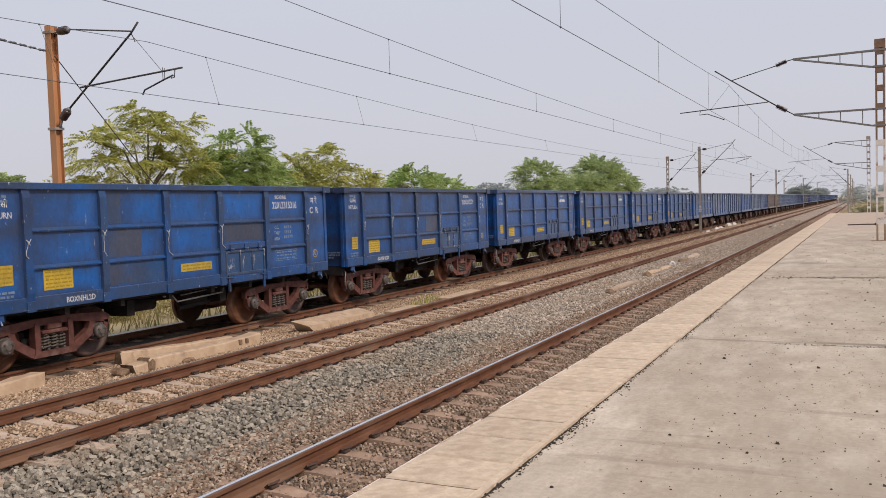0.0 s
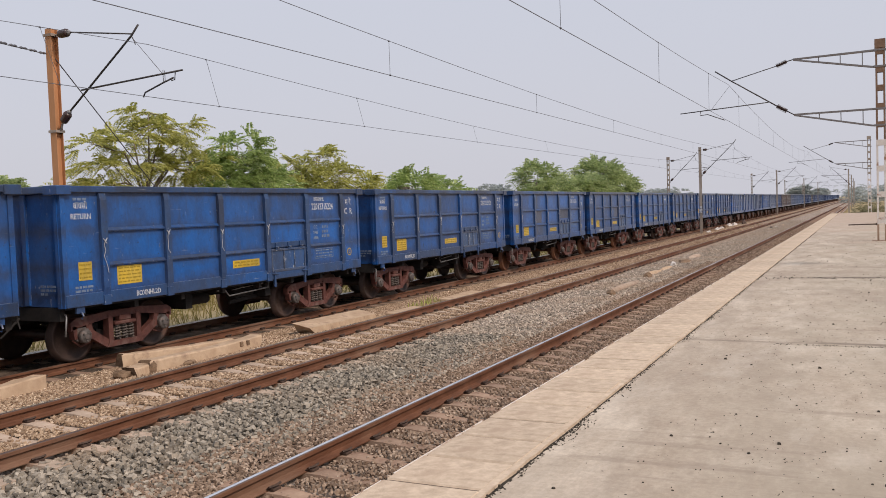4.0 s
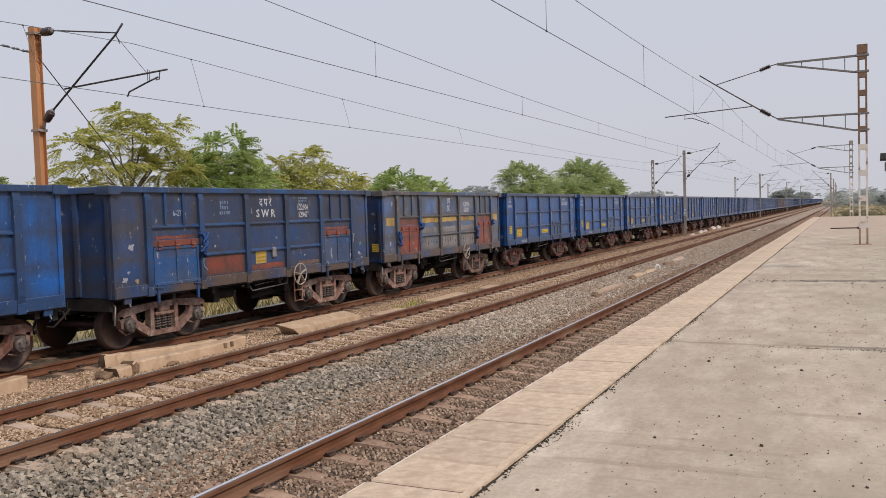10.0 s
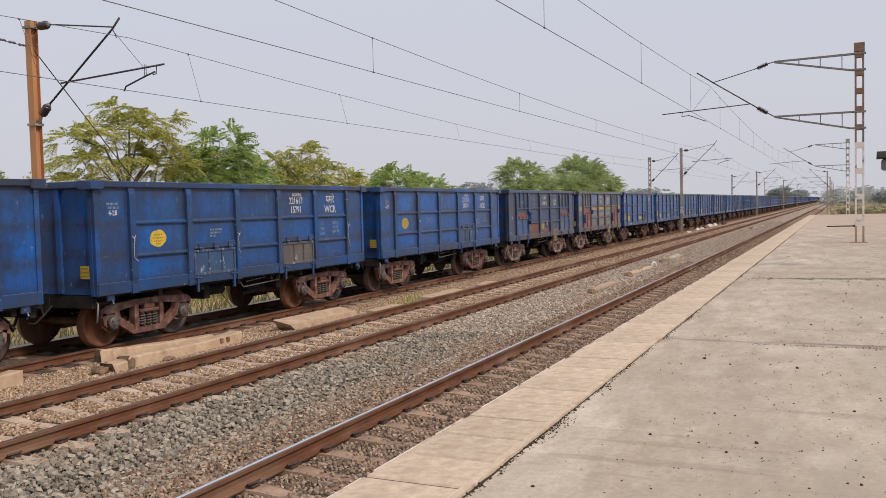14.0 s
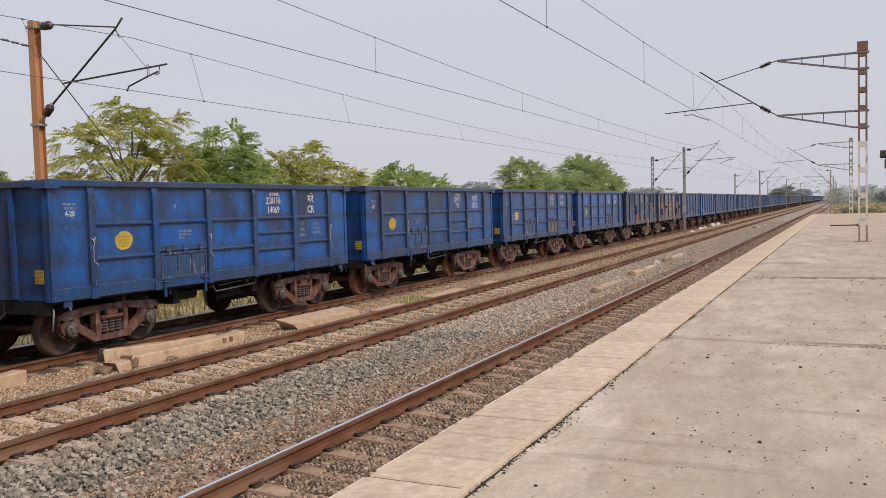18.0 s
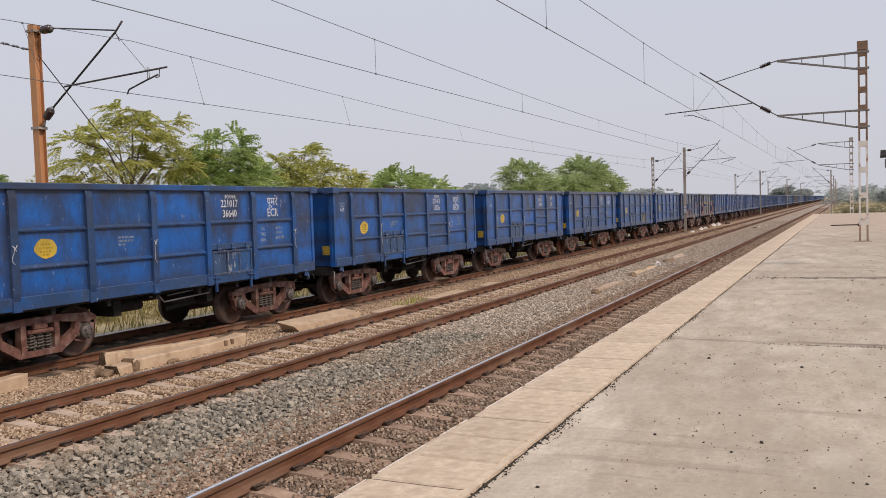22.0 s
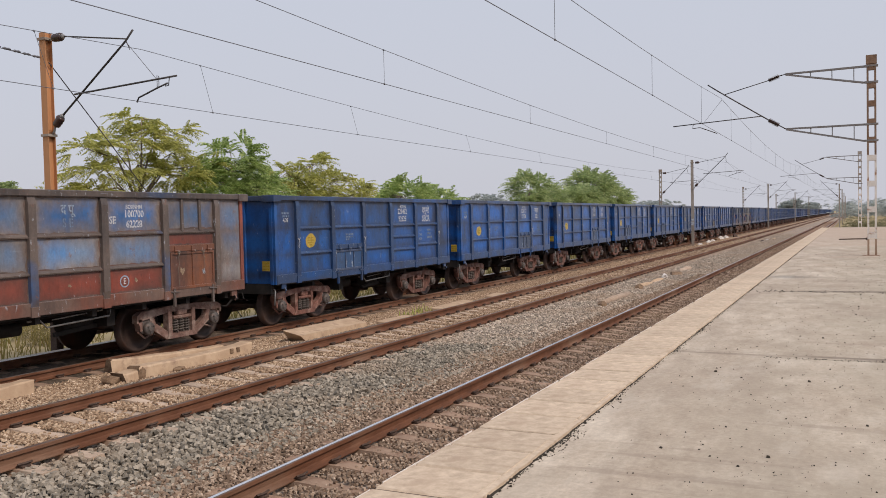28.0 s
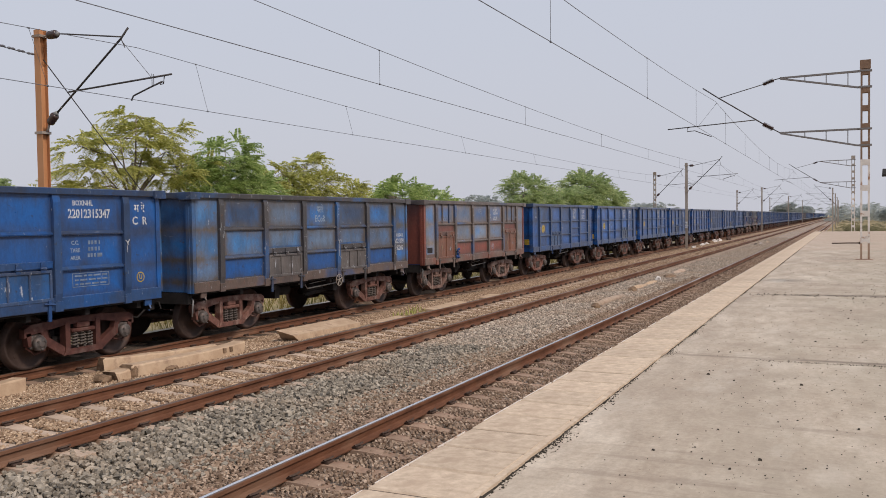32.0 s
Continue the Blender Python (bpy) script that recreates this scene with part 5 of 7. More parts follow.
LEAF_WEED = leaf_mat("dry_weed_leaves", (0.14, 0.12, 0.05), (0.26, 0.22, 0.09), (0.42, 0.35, 0.14))
def shrubs(name, label, n, xs, ys, hs, seed, leaves, per=7, length=0.5, bunch=12, width=0.25):
    r = np.random.RandomState(seed)
    tips = []
    for _ in range(n):
        c = np.array([r.uniform(*xs), r.uniform(*ys), G])
        h = r.uniform(*hs)
        for _ in range(bunch):
            tips.append(c + np.array([r.normal(0, 0.4 * h), r.normal(0, 0.4 * h), h * r.uniform(0.15, 0.95)]))
    V, F = fronds(r, tips, per, length, 5, width, 0.4)
    return thing(name, label, "shrubs", kind="stuff", me=raw_mesh(name, V, F, leaves))


shrubs("shrubs", "tangled olive shrubs below the trees", 36, (-38, -34), (24, 72), (2.6, 3.9), 21, LEAF_A, 6, 0.75)
shrubs("shrubs", "low grey-green hedge behind the train", 40, (-48, -40), (66, 330), (2.6, 4.4), 22, LEAF_C, 6, 1.0)
shrubs("shrubs", "dry brown-green weeds along the embankment", 110, (-24, -20.5), (8, 60), (0.35, 0.9), 23, LEAF_WEED, 8, 0.24, 16)
shrubs("shrubs", "dark scrub beyond the platform's end", 170, (-0.6, 22), (106, 190), (1.0, 2.2), 24, LEAF_SCRUB, 8, 0.6)


def grass(label, n, xs, ys, h, seed, mat):
    """Blades of dry grass, one thin triangle-ended strip each."""
    r = np.random.RandomState(seed)
    p = np.stack([r.uniform(*xs, n), r.uniform(*ys, n), np.full(n, -0.88)], -1)
    az, hh = r.uniform(0, 2 * math.pi, n), h * r.lognormal(0, 0.35, n)
    w = np.stack([np.cos(az), np.sin(az), 0 * az], -1) * 0.02
    tip = p + np.stack([r.normal(0, 0.3, n) * hh, r.normal(0, 0.3, n) * hh, hh], -1)
    V = np.stack([p - w, p + w, tip + w * 0.3, tip - w * 0.3], 1).reshape(-1, 3)
    return thing("grass", label, "grass", kind="stuff", me=raw_mesh("grass", V, np.arange(len(V)).reshape(-1, 4), mat))


DRY_GRASS = leaf_mat("dry_yellow_grass", (0.19, 0.155, 0.05), (0.35, 0.28, 0.1), (0.24, 0.245, 0.08))
grass("tall dry yellow grass along the embankment", 11000, (-27, -18.4), (2, 80), 0.4, 41, DRY_GRASS)
grass("sparse green tufts beside the middle track", 60, (-11.5, -11.1), (20.8, 22.4), 0.12, 42, LEAF_A).location.z = 0.62


# ---------------------------------------------------------------- the goods train
RIM = 3.30
FIRST = 0.93          # from a body's end to its first stake


class Kit:
    """Meshes for one body length and finish, shared by the wagons that look alike."""


def stake_ys(L):
    step = (L - 2 * FIRST) / 5
    return [L / 2 - FIRST - step * k for k in range(6)]


def make_kit(L, plate, frame_mat, end_mat, doors, door_mat, old=False, ribs=2, rib_mat=None):
    k = Kit()
    k.L, k.stakes, k.doors, k.old = L, stake_ys(L), doors, old
    h = L / 2
    rib_mat = rib_mat or frame_mat
    k.side = built("side_wall", plate, lambda bm: box(bm, 1.53, 1.555, -h + 0.02, h - 0.02, 1.12, RIM - 0.12))

    def end(bm):
        box(bm, -1.53, 1.53, h - 0.06, h - 0.03, 1.12, RIM - 0.12)
    k.end = built("end_wall", end_mat, end)
    k.end_post = built("end_post", end_mat, lambda bm: bevel_box(bm, -0.06, 0.06, h - 0.031, h + 0.025, 1.14, RIM - 0.122, 0.008))

    def corner(bm):
        box(bm, 1.50, 1.58, h - 0.10, h, 1.10, RIM - 0.1)
        box(bm, 1.42, 1.50, h - 0.035, h + 0.015, 1.10, RIM - 0.1)
    k.corner = built("corner_post", end_mat, corner)

    def rim(bm):
        for s in (-1, 1):
            bevel_box(bm, min(s * 1.50, s * 1.635), max(s * 1.50, s * 1.635), -h - 0.03, h + 0.03, RIM - 0.12, RIM, 0.012)
            bevel_box(bm, -1.5, 1.5, min(s * (h - 0.09), s * (h + 0.07)), max(s * (h - 0.09), s * (h + 0.07)), RIM - 0.125, RIM + 0.004, 0.012)
            for c in (-1, 1):
                bevel_box(bm, min(c * 1.3, c * 1.66), max(c * 1.3, c * 1.66), min(s * (h - 0.2), s * (h + 0.12)), max(s * (h - 0.2), s * (h + 0.12)), RIM - 0.16, RIM + 0.008, 0.01)
    k.rim = built("coping", frame_mat, rim)

    def stake(bm):
        o = [(1.55, 1.20), (1.60, 1.24), (1.632, 1.40), (1.632, RIM - 0.26), (1.60, RIM - 0.125), (1.55, RIM - 0.125)]
        a = [bm.verts.new((x, -0.078, z)) for x, z in o]
        b = [bm.verts.new((x, 0.078, z)) for x, z in o]
        for i in range(len(o)):
            j = (i + 1) % len(o)
            bm.faces.new((a[i], b[i], b[j], a[j]))
        bm.faces.new(a)
        bm.faces.new(b)
    k.stake = built("stake", frame_mat, stake)
    step = k.stakes[0] - k.stakes[1]

    def rib(bm):
        o = [(1.553, -0.034), (1.606, -0.03), (1.612, -0.008), (1.553, 0.046)]
        a = [bm.verts.new((x, -step / 2 + 0.08, z)) for x, z in o]
        b = [bm.verts.new((x, step / 2 - 0.08, z)) for x, z in o]
        for i in range(4):
            bm.faces.new((a[i], b[i], b[(i + 1) % 4], a[(i + 1) % 4]))
    k.rib = built("rib", rib_mat, rib)

    def sill(bm):
        bevel_box(bm, 1.50, 1.60, -h + 0.02, h - 0.02, 1.10, 1.33, 0.01)
        for y in k.stakes:
            box(bm, 1.56, 1.625, y - 0.085, y + 0.085, 1.08, 1.26)
        for y in (h - 0.35, -h + 0.35):
            box(bm, 1.52, 1.56, y - 0.09, y + 0.09, 0.98, 1.11)
            tube(bm, [(1.58, y, 1.0), (1.62, y, 0.93), (1.58, y, 0.88)], 0.02, 5)
    k.sill = built("sole_bar", frame_mat, sill)

    def door(bm):
        w = step / 2 - 0.12
        z0, z1 = 1.27, 2.06 if old else 1.83
        box(bm, 1.558, 1.585, -w, w, z0, z1)
        inner = ((-0.02, 0.02),) if old else ((-0.31 * w, -0.31 * w + 0.035), (0.31 * w, 0.31 * w + 0.035))
        for y0, y1 in ((-w, -w + 0.05), (w - 0.05, w)) + inner:
            bevel_box(bm, 1.583, 1.61, y0, y1, z0, z1, 0.006, 1)
        bevel_box(bm, 1.583, 1.612, -w, w, z1 - 0.05, z1, 0.006, 1)
        bevel_box(bm, 1.583, 1.612, -w, w, z0, z0 + 0.06, 0.006, 1)
    k.door = built("door", (door_mat, door_mat if old else DOOR_EDGE), door)

    def hinge(bm):
        up = 0.21 if old else 0.0
        bevel_box(bm, 1.556, 1.60, -step / 2 + 0.09, step / 2 - 0.09, 1.86 + up, 1.99 + up, 0.008)
        for y in (-0.5, 0.0, 0.5):
            box(bm, 1.6, 1.622, y - 0.045, y + 0.045, 1.80 + up, 1.97 + up)
            tube(bm, [(1.625, y - 0.06, 1.87 + up), (1.625, y + 0.06, 1.87 + up)], 0.022, 6)
    k.hinge = built("hinge_bar", door_mat if old else frame_mat, hinge)
    k.short_stake = built("short_stake", frame_mat, lambda bm: bevel_box(bm, 1.553, 1.60, -0.035, 0.035, 2.5, RIM - 0.122, 0.006))

    def latch(bm):
        box(bm, 1.59, 1.63, -0.03, 0.03, 0.92, 1.30)
        tube(bm, [(1.62, -0.12, 1.24), (1.645, 0.1, 1.22)], 0.018, 5)
    k.half = step / 2 - 0.2
    k.latch = built("latch", frame_mat, latch)
    return k


def under_mesh(L):
    h = L / 2

    def fill(bm):
        box(bm, -1.52, 1.52, -h + 0.05, h - 0.05, 1.06, 1.12)
        box(bm, -0.28, 0.28, -h, h, 0.78, 1.06)
        for y in np.linspace(-h + 0.5, h - 0.5, 8):
            box(bm, -1.45, 1.45, y - 0.05, y + 0.05, 0.94, 1.06)
        box(bm, -1.4, 1.4, h - 0.14, h - 0.02, 0.86, 1.1)
        box(bm, -1.4, 1.4, -h + 0.02, -h + 0.14, 0.86, 1.1)
        for y0 in (-1.5, 1.25):
            box(bm, 0.55, 1.2, y0 - 0.1, y0 + 0.1, 0.68, 1.0)
    return built("underframe", UNDER, fill)


def build_bogie_meshes():
    B = Kit()

    def frame_side(bm):
        x0, x1 = 1.06, 1.20
        prism(bm, [(-1.28, 0.62), (-1.28, 0.78), (-1.16, 0.85), (-0.4, 0.90), (0.4, 0.90), (1.16, 0.85), (1.28, 0.78), (1.28, 0.62), (1.12, 0.67), (0.4, 0.77), (-0.4, 0.77), (-1.12, 0.67)], x0, x1)
        for s in (-1, 1):
            prism(bm, [(s * 0.93, 0.70), (s * 0.80, 0.70), (s * 0.76, 0.58), (s * 0.38, 0.34), (s * 0.36, 0.21), (s * 0.48, 0.22), (s * 0.86, 0.46)], x0 + 0.01, x1 - 0.005)
            prism(bm, [(s * 0.30, 0.24), (s * 0.41, 0.24), (s * 0.41, 0.82), (s * 0.30, 0.82)], x0, x1 + 0.015)
            prism(bm, [(s * 0.80, 0.46), (s * 0.87, 0.46), (s * 0.87, 0.72), (s * 0.80, 0.72)], x0, x1)
            prism(bm, [(s * 1.14, 0.46), (s * 1.20, 0.46), (s * 1.24, 0.70), (s * 1.14, 0.70)], x0, x1)
            tube(bm, [(1.13, s * 0.80, 0.36), (1.13, s * 1.02, 0.30), (1.13, s * 1.2, 0.44)], 0.02, 5)
        prism(bm, [(-0.46, 0.20), (0.46, 0.20), (0.40, 0.31), (-0.40, 0.31)], x0, x1 + 0.02)
        bevel_box(bm, 1.02, 1.25, -0.27, 0.27, 0.605, 0.68, 0.02)
        bevel_box(bm, 1.10, 1.24, -0.15, 0.15, 0.68, 0.80, 0.02)
    B.frame = built("side_frame", BOGIE, frame_side)
    B.frame_red = B.frame.copy()
    B.frame_red.materials[0] = BOGIE_RED
    B.frame_dusty = B.frame.copy()
    B.frame_dusty.materials[0] = BOGIE_DUSTY

    def spring(bm):
        for y in (-0.17, 0.0, 0.17):
            pts = []
            for i in range(41):
                a = 2 * math.pi * 5 * i / 40
                pts.append((1.15 + 0.07 * math.cos(a), y + 0.07 * math.sin(a), 0.325 + 0.275 * i / 40))
            tube(bm, pts, 0.02, 5)
            tube(bm, [(1.15, y, 0.31), (1.15, y, 0.61)], 0.03, 6)
    B.spring = built("spring", SPRING, spring)

    def axle_box(bm):
        bevel_box(bm, 1.05, 1.2, -0.15, 0.15, 0.40, 0.66, 0.03)
        lathe(bm, [(1.18, 0.135), (1.27, 0.135), (1.29, 0.115), (1.295, 0.06), (1.31, 0.055)], "x", (0, 0, 0.5), 16)
        for k in range(3):
            a = 2 * math.pi * k / 3 + 0.5
            tube(bm, [(1.28, 0.085 * math.cos(a), 0.5 + 0.085 * math.sin(a)), (1.315, 0.085 * math.cos(a), 0.5 + 0.085 * math.sin(a))], 0.022, 6)
    B.axle_box = built("axle_box", AXLE_END, axle_box)

    def bolster(bm):
        bevel_box(bm, -1.08, 1.08, -0.2, 0.2, 0.55, 0.86, 0.03)
        bevel_box(bm, -0.3, 0.3, -0.3, 0.3, 0.84, 0.98, 0.03)
    B.bolster = built("bogie", UNDER, bolster)

    def beam(bm):
        box(bm, -0.98, 0.98, -0.05, 0.05, 0.4, 0.55)
        for x in (-0.87, 0.87):
            box(bm, x - 0.06, x + 0.06, -0.04, 0.06, 0.33, 0.66)
    B.beam = built("brake_beam", UNDER, beam)

    def wheelset(bm):
        prof = [(0.795, 0.44), (0.80, 0.528), (0.83, 0.528), (0.842, 0.503), (0.93, 0.497), (0.935, 0.44), (0.905, 0.42), (0.885, 0.25), (0.92, 0.17), (0.945, 0.15), (0.95, 0.09)]
        for s in (-1, 1):
            lathe(bm, [(s * u, r) for u, r in prof], "x", (0, 0, 0), 32)
        lathe(bm, [(-1.15, 0.07), (-0.95, 0.085), (0.95, 0.085), (1.15, 0.07)], "x", (0, 0, 0), 10)
        for s in (-1, 1):
            for k in range(2):
                a = math.pi * k + 0.4
                tube(bm, [(s * 0.885, 0.33 * math.cos(a), 0.33 * math.sin(a)), (s * 0.905, 0.33 * math.cos(a), 0.33 * math.sin(a))], 0.035, 6)
    B.wheelset = built("wheelset", WHEEL, wheelset)
    B.wheel_brown = B.wheelset.copy()
    B.wheel_brown.materials[0] = RAIL_RUST

    def coupler(bm):
        bevel_box(bm, -0.09, 0.09, -0.1, 0.36, 0.83, 1.0, 0.02)
        bevel_box(bm, -0.14, 0.16, 0.30, 0.49, 0.78, 1.06, 0.04)
        tube(bm, [(0.35, 0.0, 0.9), (0.37, 0.2, 0.72), (0.3, 0.36, 0.52), (0.22, 0.46, 0.55)], 0.028, 6)
        tube(bm, [(-0.35, 0.0, 0.9), (-0.37, 0.2, 0.75), (-0.3, 0.36, 0.58), (-0.22, 0.46, 0.6)], 0.024, 6)
        tube(bm, [(0.1, 0.1, 1.05), (0.9, 0.06, 1.02), (1.45, 0.06, 1.0), (1.5, 0.06, 0.86)], 0.014, 5)
    B.coupler = built("coupler", UNDER, coupler)

    def lever(bm):
        tube(bm, [(1.30, 0.1, 0.98), (1.42, 0.08, 0.97), (1.45, 0.07, 0.93), (1.45, 0.03, 0.58)], 0.017, 6)
    B.lever = built("lever", PIPE, lever)

    def gear(bm):
        lathe(bm, [(-0.34, 0.05), (-0.34, 0.17), (0.30, 0.17), (0.36, 0.1), (0.48, 0.1)], "y", (0.75, 0.75, 0.78), 14)
        lathe(bm, [(-0.45, 0.03), (-0.42, 0.13), (0.42, 0.13), (0.45, 0.03)], "y", (0.8, -0.95, 0.82), 12)
        tube(bm, [(0.7, 1.2, 0.72), (0.5, 1.9, 0.62), (0.2, 2.4, 0.55)], 0.022, 5)
        tube(bm, [(1.0, -1.8, 0.98), (1.0, 1.8, 0.98)], 0.018, 5)
        bar(bm, (0.9, 0.15, 0.62), (0.9, 1.3, 0.7), 0.05, 0.08)
    B.gear = built("brake_gear", UNDER, gear)

    def rod(bm):
        tube(bm, [(1.32, 1.15, 1.09), (1.34, 1.08, 0.9), (1.34, -0.35, 0.84), (1.36, -0.5, 0.98), (1.34, -0.75, 0.99)], 0.017, 6)
        tube(bm, [(1.30, 0.95, 1.02), (1.30, -0.2, 0.96)], 0.013, 5)
    B.rod = built("brake_rod", PIPE, rod)

    def hand_wheel(bm):
        n = 20
        pts = [(1.72, 0.27 * math.cos(2 * math.pi * i / n), 0.27 * math.sin(2 * math.pi * i / n)) for i in range(n + 1)]
        tube(bm, pts, 0.017, 6)
        for i in range(5):
            a = 2 * math.pi * i / 5 + 0.4
            bar(bm, (1.72, 0, 0), (1.72, 0.27 * math.cos(a), 0.27 * math.sin(a)), 0.055, 0.02)
        lathe(bm, [(1.52, 0.03), (1.74, 0.035)], "x", (0, 0, 0), 8)
    B.hand_wheel = built("hand_wheel", MAST_GREY, hand_wheel)

    def ladder(bm):
        for y in (-0.17, 0.17):
            tube(bm, [(1.62, y, 1.15), (1.62, y, 0.42)], 0.016, 5)
        for z in (0.45, 0.72):
            tube(bm, [(1.62, -0.17, z), (1.62, 0.17, z)], 0.016, 5)
    B.ladder = built("step_ladder", BOGIE, ladder)
    return B


BG = build_bogie_meshes()


def ropes(seed, drop):
    r = random.Random(seed)

    def fill(bm):
        pts, y = [], 0.0
        n = 7
        for i in range(n):
            pts.append((1.648 + r.uniform(0, 0.015), y + 0.12 * drop * (i / n) ** 2 * r.choice((-1, 1)), -drop * i / (n - 1)))
            y += r.uniform(-0.035, 0.035)
        tube(bm, pts, 0.0055, 5)
        tube(bm, [(1.65, 0.05, 0.03), (1.66, 0.0, -0.04), (1.65, -0.04, 0.02), (1.65, 0.03, -0.07)], 0.008, 5)
    return built("rope", ROPE, fill)


OLD_ROPES = [ropes(20 + k, d) for k, d in enumerate((0.7, 0.5))]
for me in OLD_ROPES:
    me.materials[0] = OLD_ROPE
ROPES = [ropes(k, d) for k, d in enumerate((0.45, 0.3, 0.62, 0.22, 0.5))]


def plaque(name, w, h, mat, lines=0, line_mat=None, frame_only=False):
    """A flat painted field 3 mm thick in the plane of the side, with bars for lettering that cannot be read."""
    def fill(bm):
        if frame_only:
            for y0, y1, z0, z1 in ((-w / 2, w / 2, h / 2 - 0.012, h / 2), (-w / 2, w / 2, -h / 2, -h / 2 + 0.012), (-w / 2, -w / 2 + 0.012, -h / 2, h / 2), (w / 2 - 0.012, w / 2, -h / 2, h / 2)):
                box(bm, 0, 0.003, y0, y1, z0, z1, 0)
        else:
            box(bm, 0, 0.003, -w / 2, w / 2, -h / 2, h / 2, 0)
        r = random.Random(int(w * 1000 + h * 77))
        for i in range(lines):
            z = h / 2 - h * (i + 0.7) / (lines + 0.4)
            y = -w / 2 + 0.06 * w
            while y < w * 0.42:
                b = w * r.uniform(0.08, 0.2)
                box(bm, 0.003, 0.0045, y, min(y + b, w * 0.45), z - h * 0.18 / max(1, lines), z + h * 0.18 / max(1, lines), 1)
                y += b + w * 0.035
    return built(name, (mat, line_mat or mat), fill)


def bars(name, widths, line, mat):
    """Rows of short bars for small lettering."""
    def fill(bm):
        for i, row in enumerate(widths):
            for y0, y1 in row:
                box(bm, 0, 0.003, y0, y1, -line * i - line * 0.3, -line * i + line * 0.3)
    return built(name, mat, fill)


def disc(name, r, mat, inner=None):
    def fill(bm):
        lathe(bm, [(0.0, r), (0.003, r)], "x", (0, 0, 0), 28, 0)
        if inner:
            lathe(bm, [(0.002, r * 0.78), (0.0045, r * 0.78)], "x", (0, 0, 0), 24, 1)
    return built(name, (mat, inner or mat), fill)


def dial(name, r, seed):
    """A hand-painted disc, a little broader than high, with three lines of print."""
    k = random.Random(seed)

    def fill(bm):
        ring = []
        for i in range(30):
            a = 2 * math.pi * i / 30
            q = r * (1 + 0.045 * math.sin(2 * a + seed) + 0.03 * math.sin(5 * a + 2 * seed) + k.uniform(-0.02, 0.02))
            ring.append((1.14 * q * math.cos(a), 0.92 * q * math.sin(a)))
        prism(bm, ring, 0.0, 0.003)
        for z, w in ((0.075, 0.12), (0.01, 0.14), (-0.055, 0.12), (-0.11, 0.06)):
            y = -w
            while y < w:
                b = k.uniform(0.02, 0.05)
                box(bm, 0.003, 0.0045, y, min(y + b, w), z - 0.016, z + 0.016, 1)
                y += b + k.uniform(0.012, 0.03)
    return built(name, (YELLOW, YELLOW_DARK), fill)


SIGN_SQ = plaque("yellow_marking", 0.30, 0.34, YELLOW, 4, YELLOW_DARK)
SIGN_A = plaque("yellow_marking", 0.62, 0.36, YELLOW, 5, YELLOW_DARK)
SIGN_B = plaque("yellow_marking", 0.95, 0.17, YELLOW, 2, YELLOW_DARK)
SIGN_END = plaque("yellow_marking", 0.23, 0.25, YELLOW, 3, YELLOW_DARK)
FRAMED = plaque("stencilled_box", 0.86, 0.26, STENCIL_FAINT, 3, STENCIL_FAINT, True)
TABLE = bars("stencil_mark", [[(0.15, 0.2), (0.22, 0.27), (0.3, 0.35), (0.4, 0.43)], [(0.15, 0.2), (0.22, 0.27), (0.3, 0.35), (0.39, 0.42)], [(0.13, 0.18), (0.2, 0.25), (0.28, 0.33), (0.36, 0.48)]], 0.12, STENCIL_FAINT)
SMALL = bars("stencil_mark", [[(-0.16, -0.08), (-0.06, 0.03), (0.05, 0.14)], [(-0.12, -0.02), (0.01, 0.07), (0.09, 0.16)]], 0.075, STENCIL_FAINT)
SMALL_B = bars("stencil_mark", [[(-0.2, -0.13), (-0.11, -0.06), (-0.03, 0.06), (0.08, 0.2)], [(-0.2, -0.09), (-0.07, 0.02), (0.05, 0.1), (0.12, 0.18)], [(-0.2, -0.13), (-0.1, -0.02)]], 0.07, STENCIL_FAINT)
LONG_NO = bars("stencil_mark", [[(-0.5, -0.3), (-0.27, 0.05), (0.08, 0.5)]], 0.2, WHITE)
U_RING = disc("marking_ring", 0.105, YELLOW, BLUE_NEW)
E_RING = disc("marking_ring", 0.12, WHITE_DIM, RED_PAINT)
DIALS = [dial("yellow_marking", 0.2, k) for k in range(3)]

SIGN = pose(0, 0, 0, 90, 0, 90)     # lettering upright on the side that faces the platform


def write(wagon, body, y, z, cap, mat, x=1.5595, squeeze=0.85):
    me = LETTERING[body]
    if not me.materials:
        me.materials.append(mat)
    size = cap / 0.70
    ob = hang("stencilled_text", me, wagon, pose(x, y, z) @ SIGN)
    ob.matrix_basis = pose(x, y, z) @ SIGN @ Matrix.Diagonal((size * squeeze, size, 1, 1))
    return ob


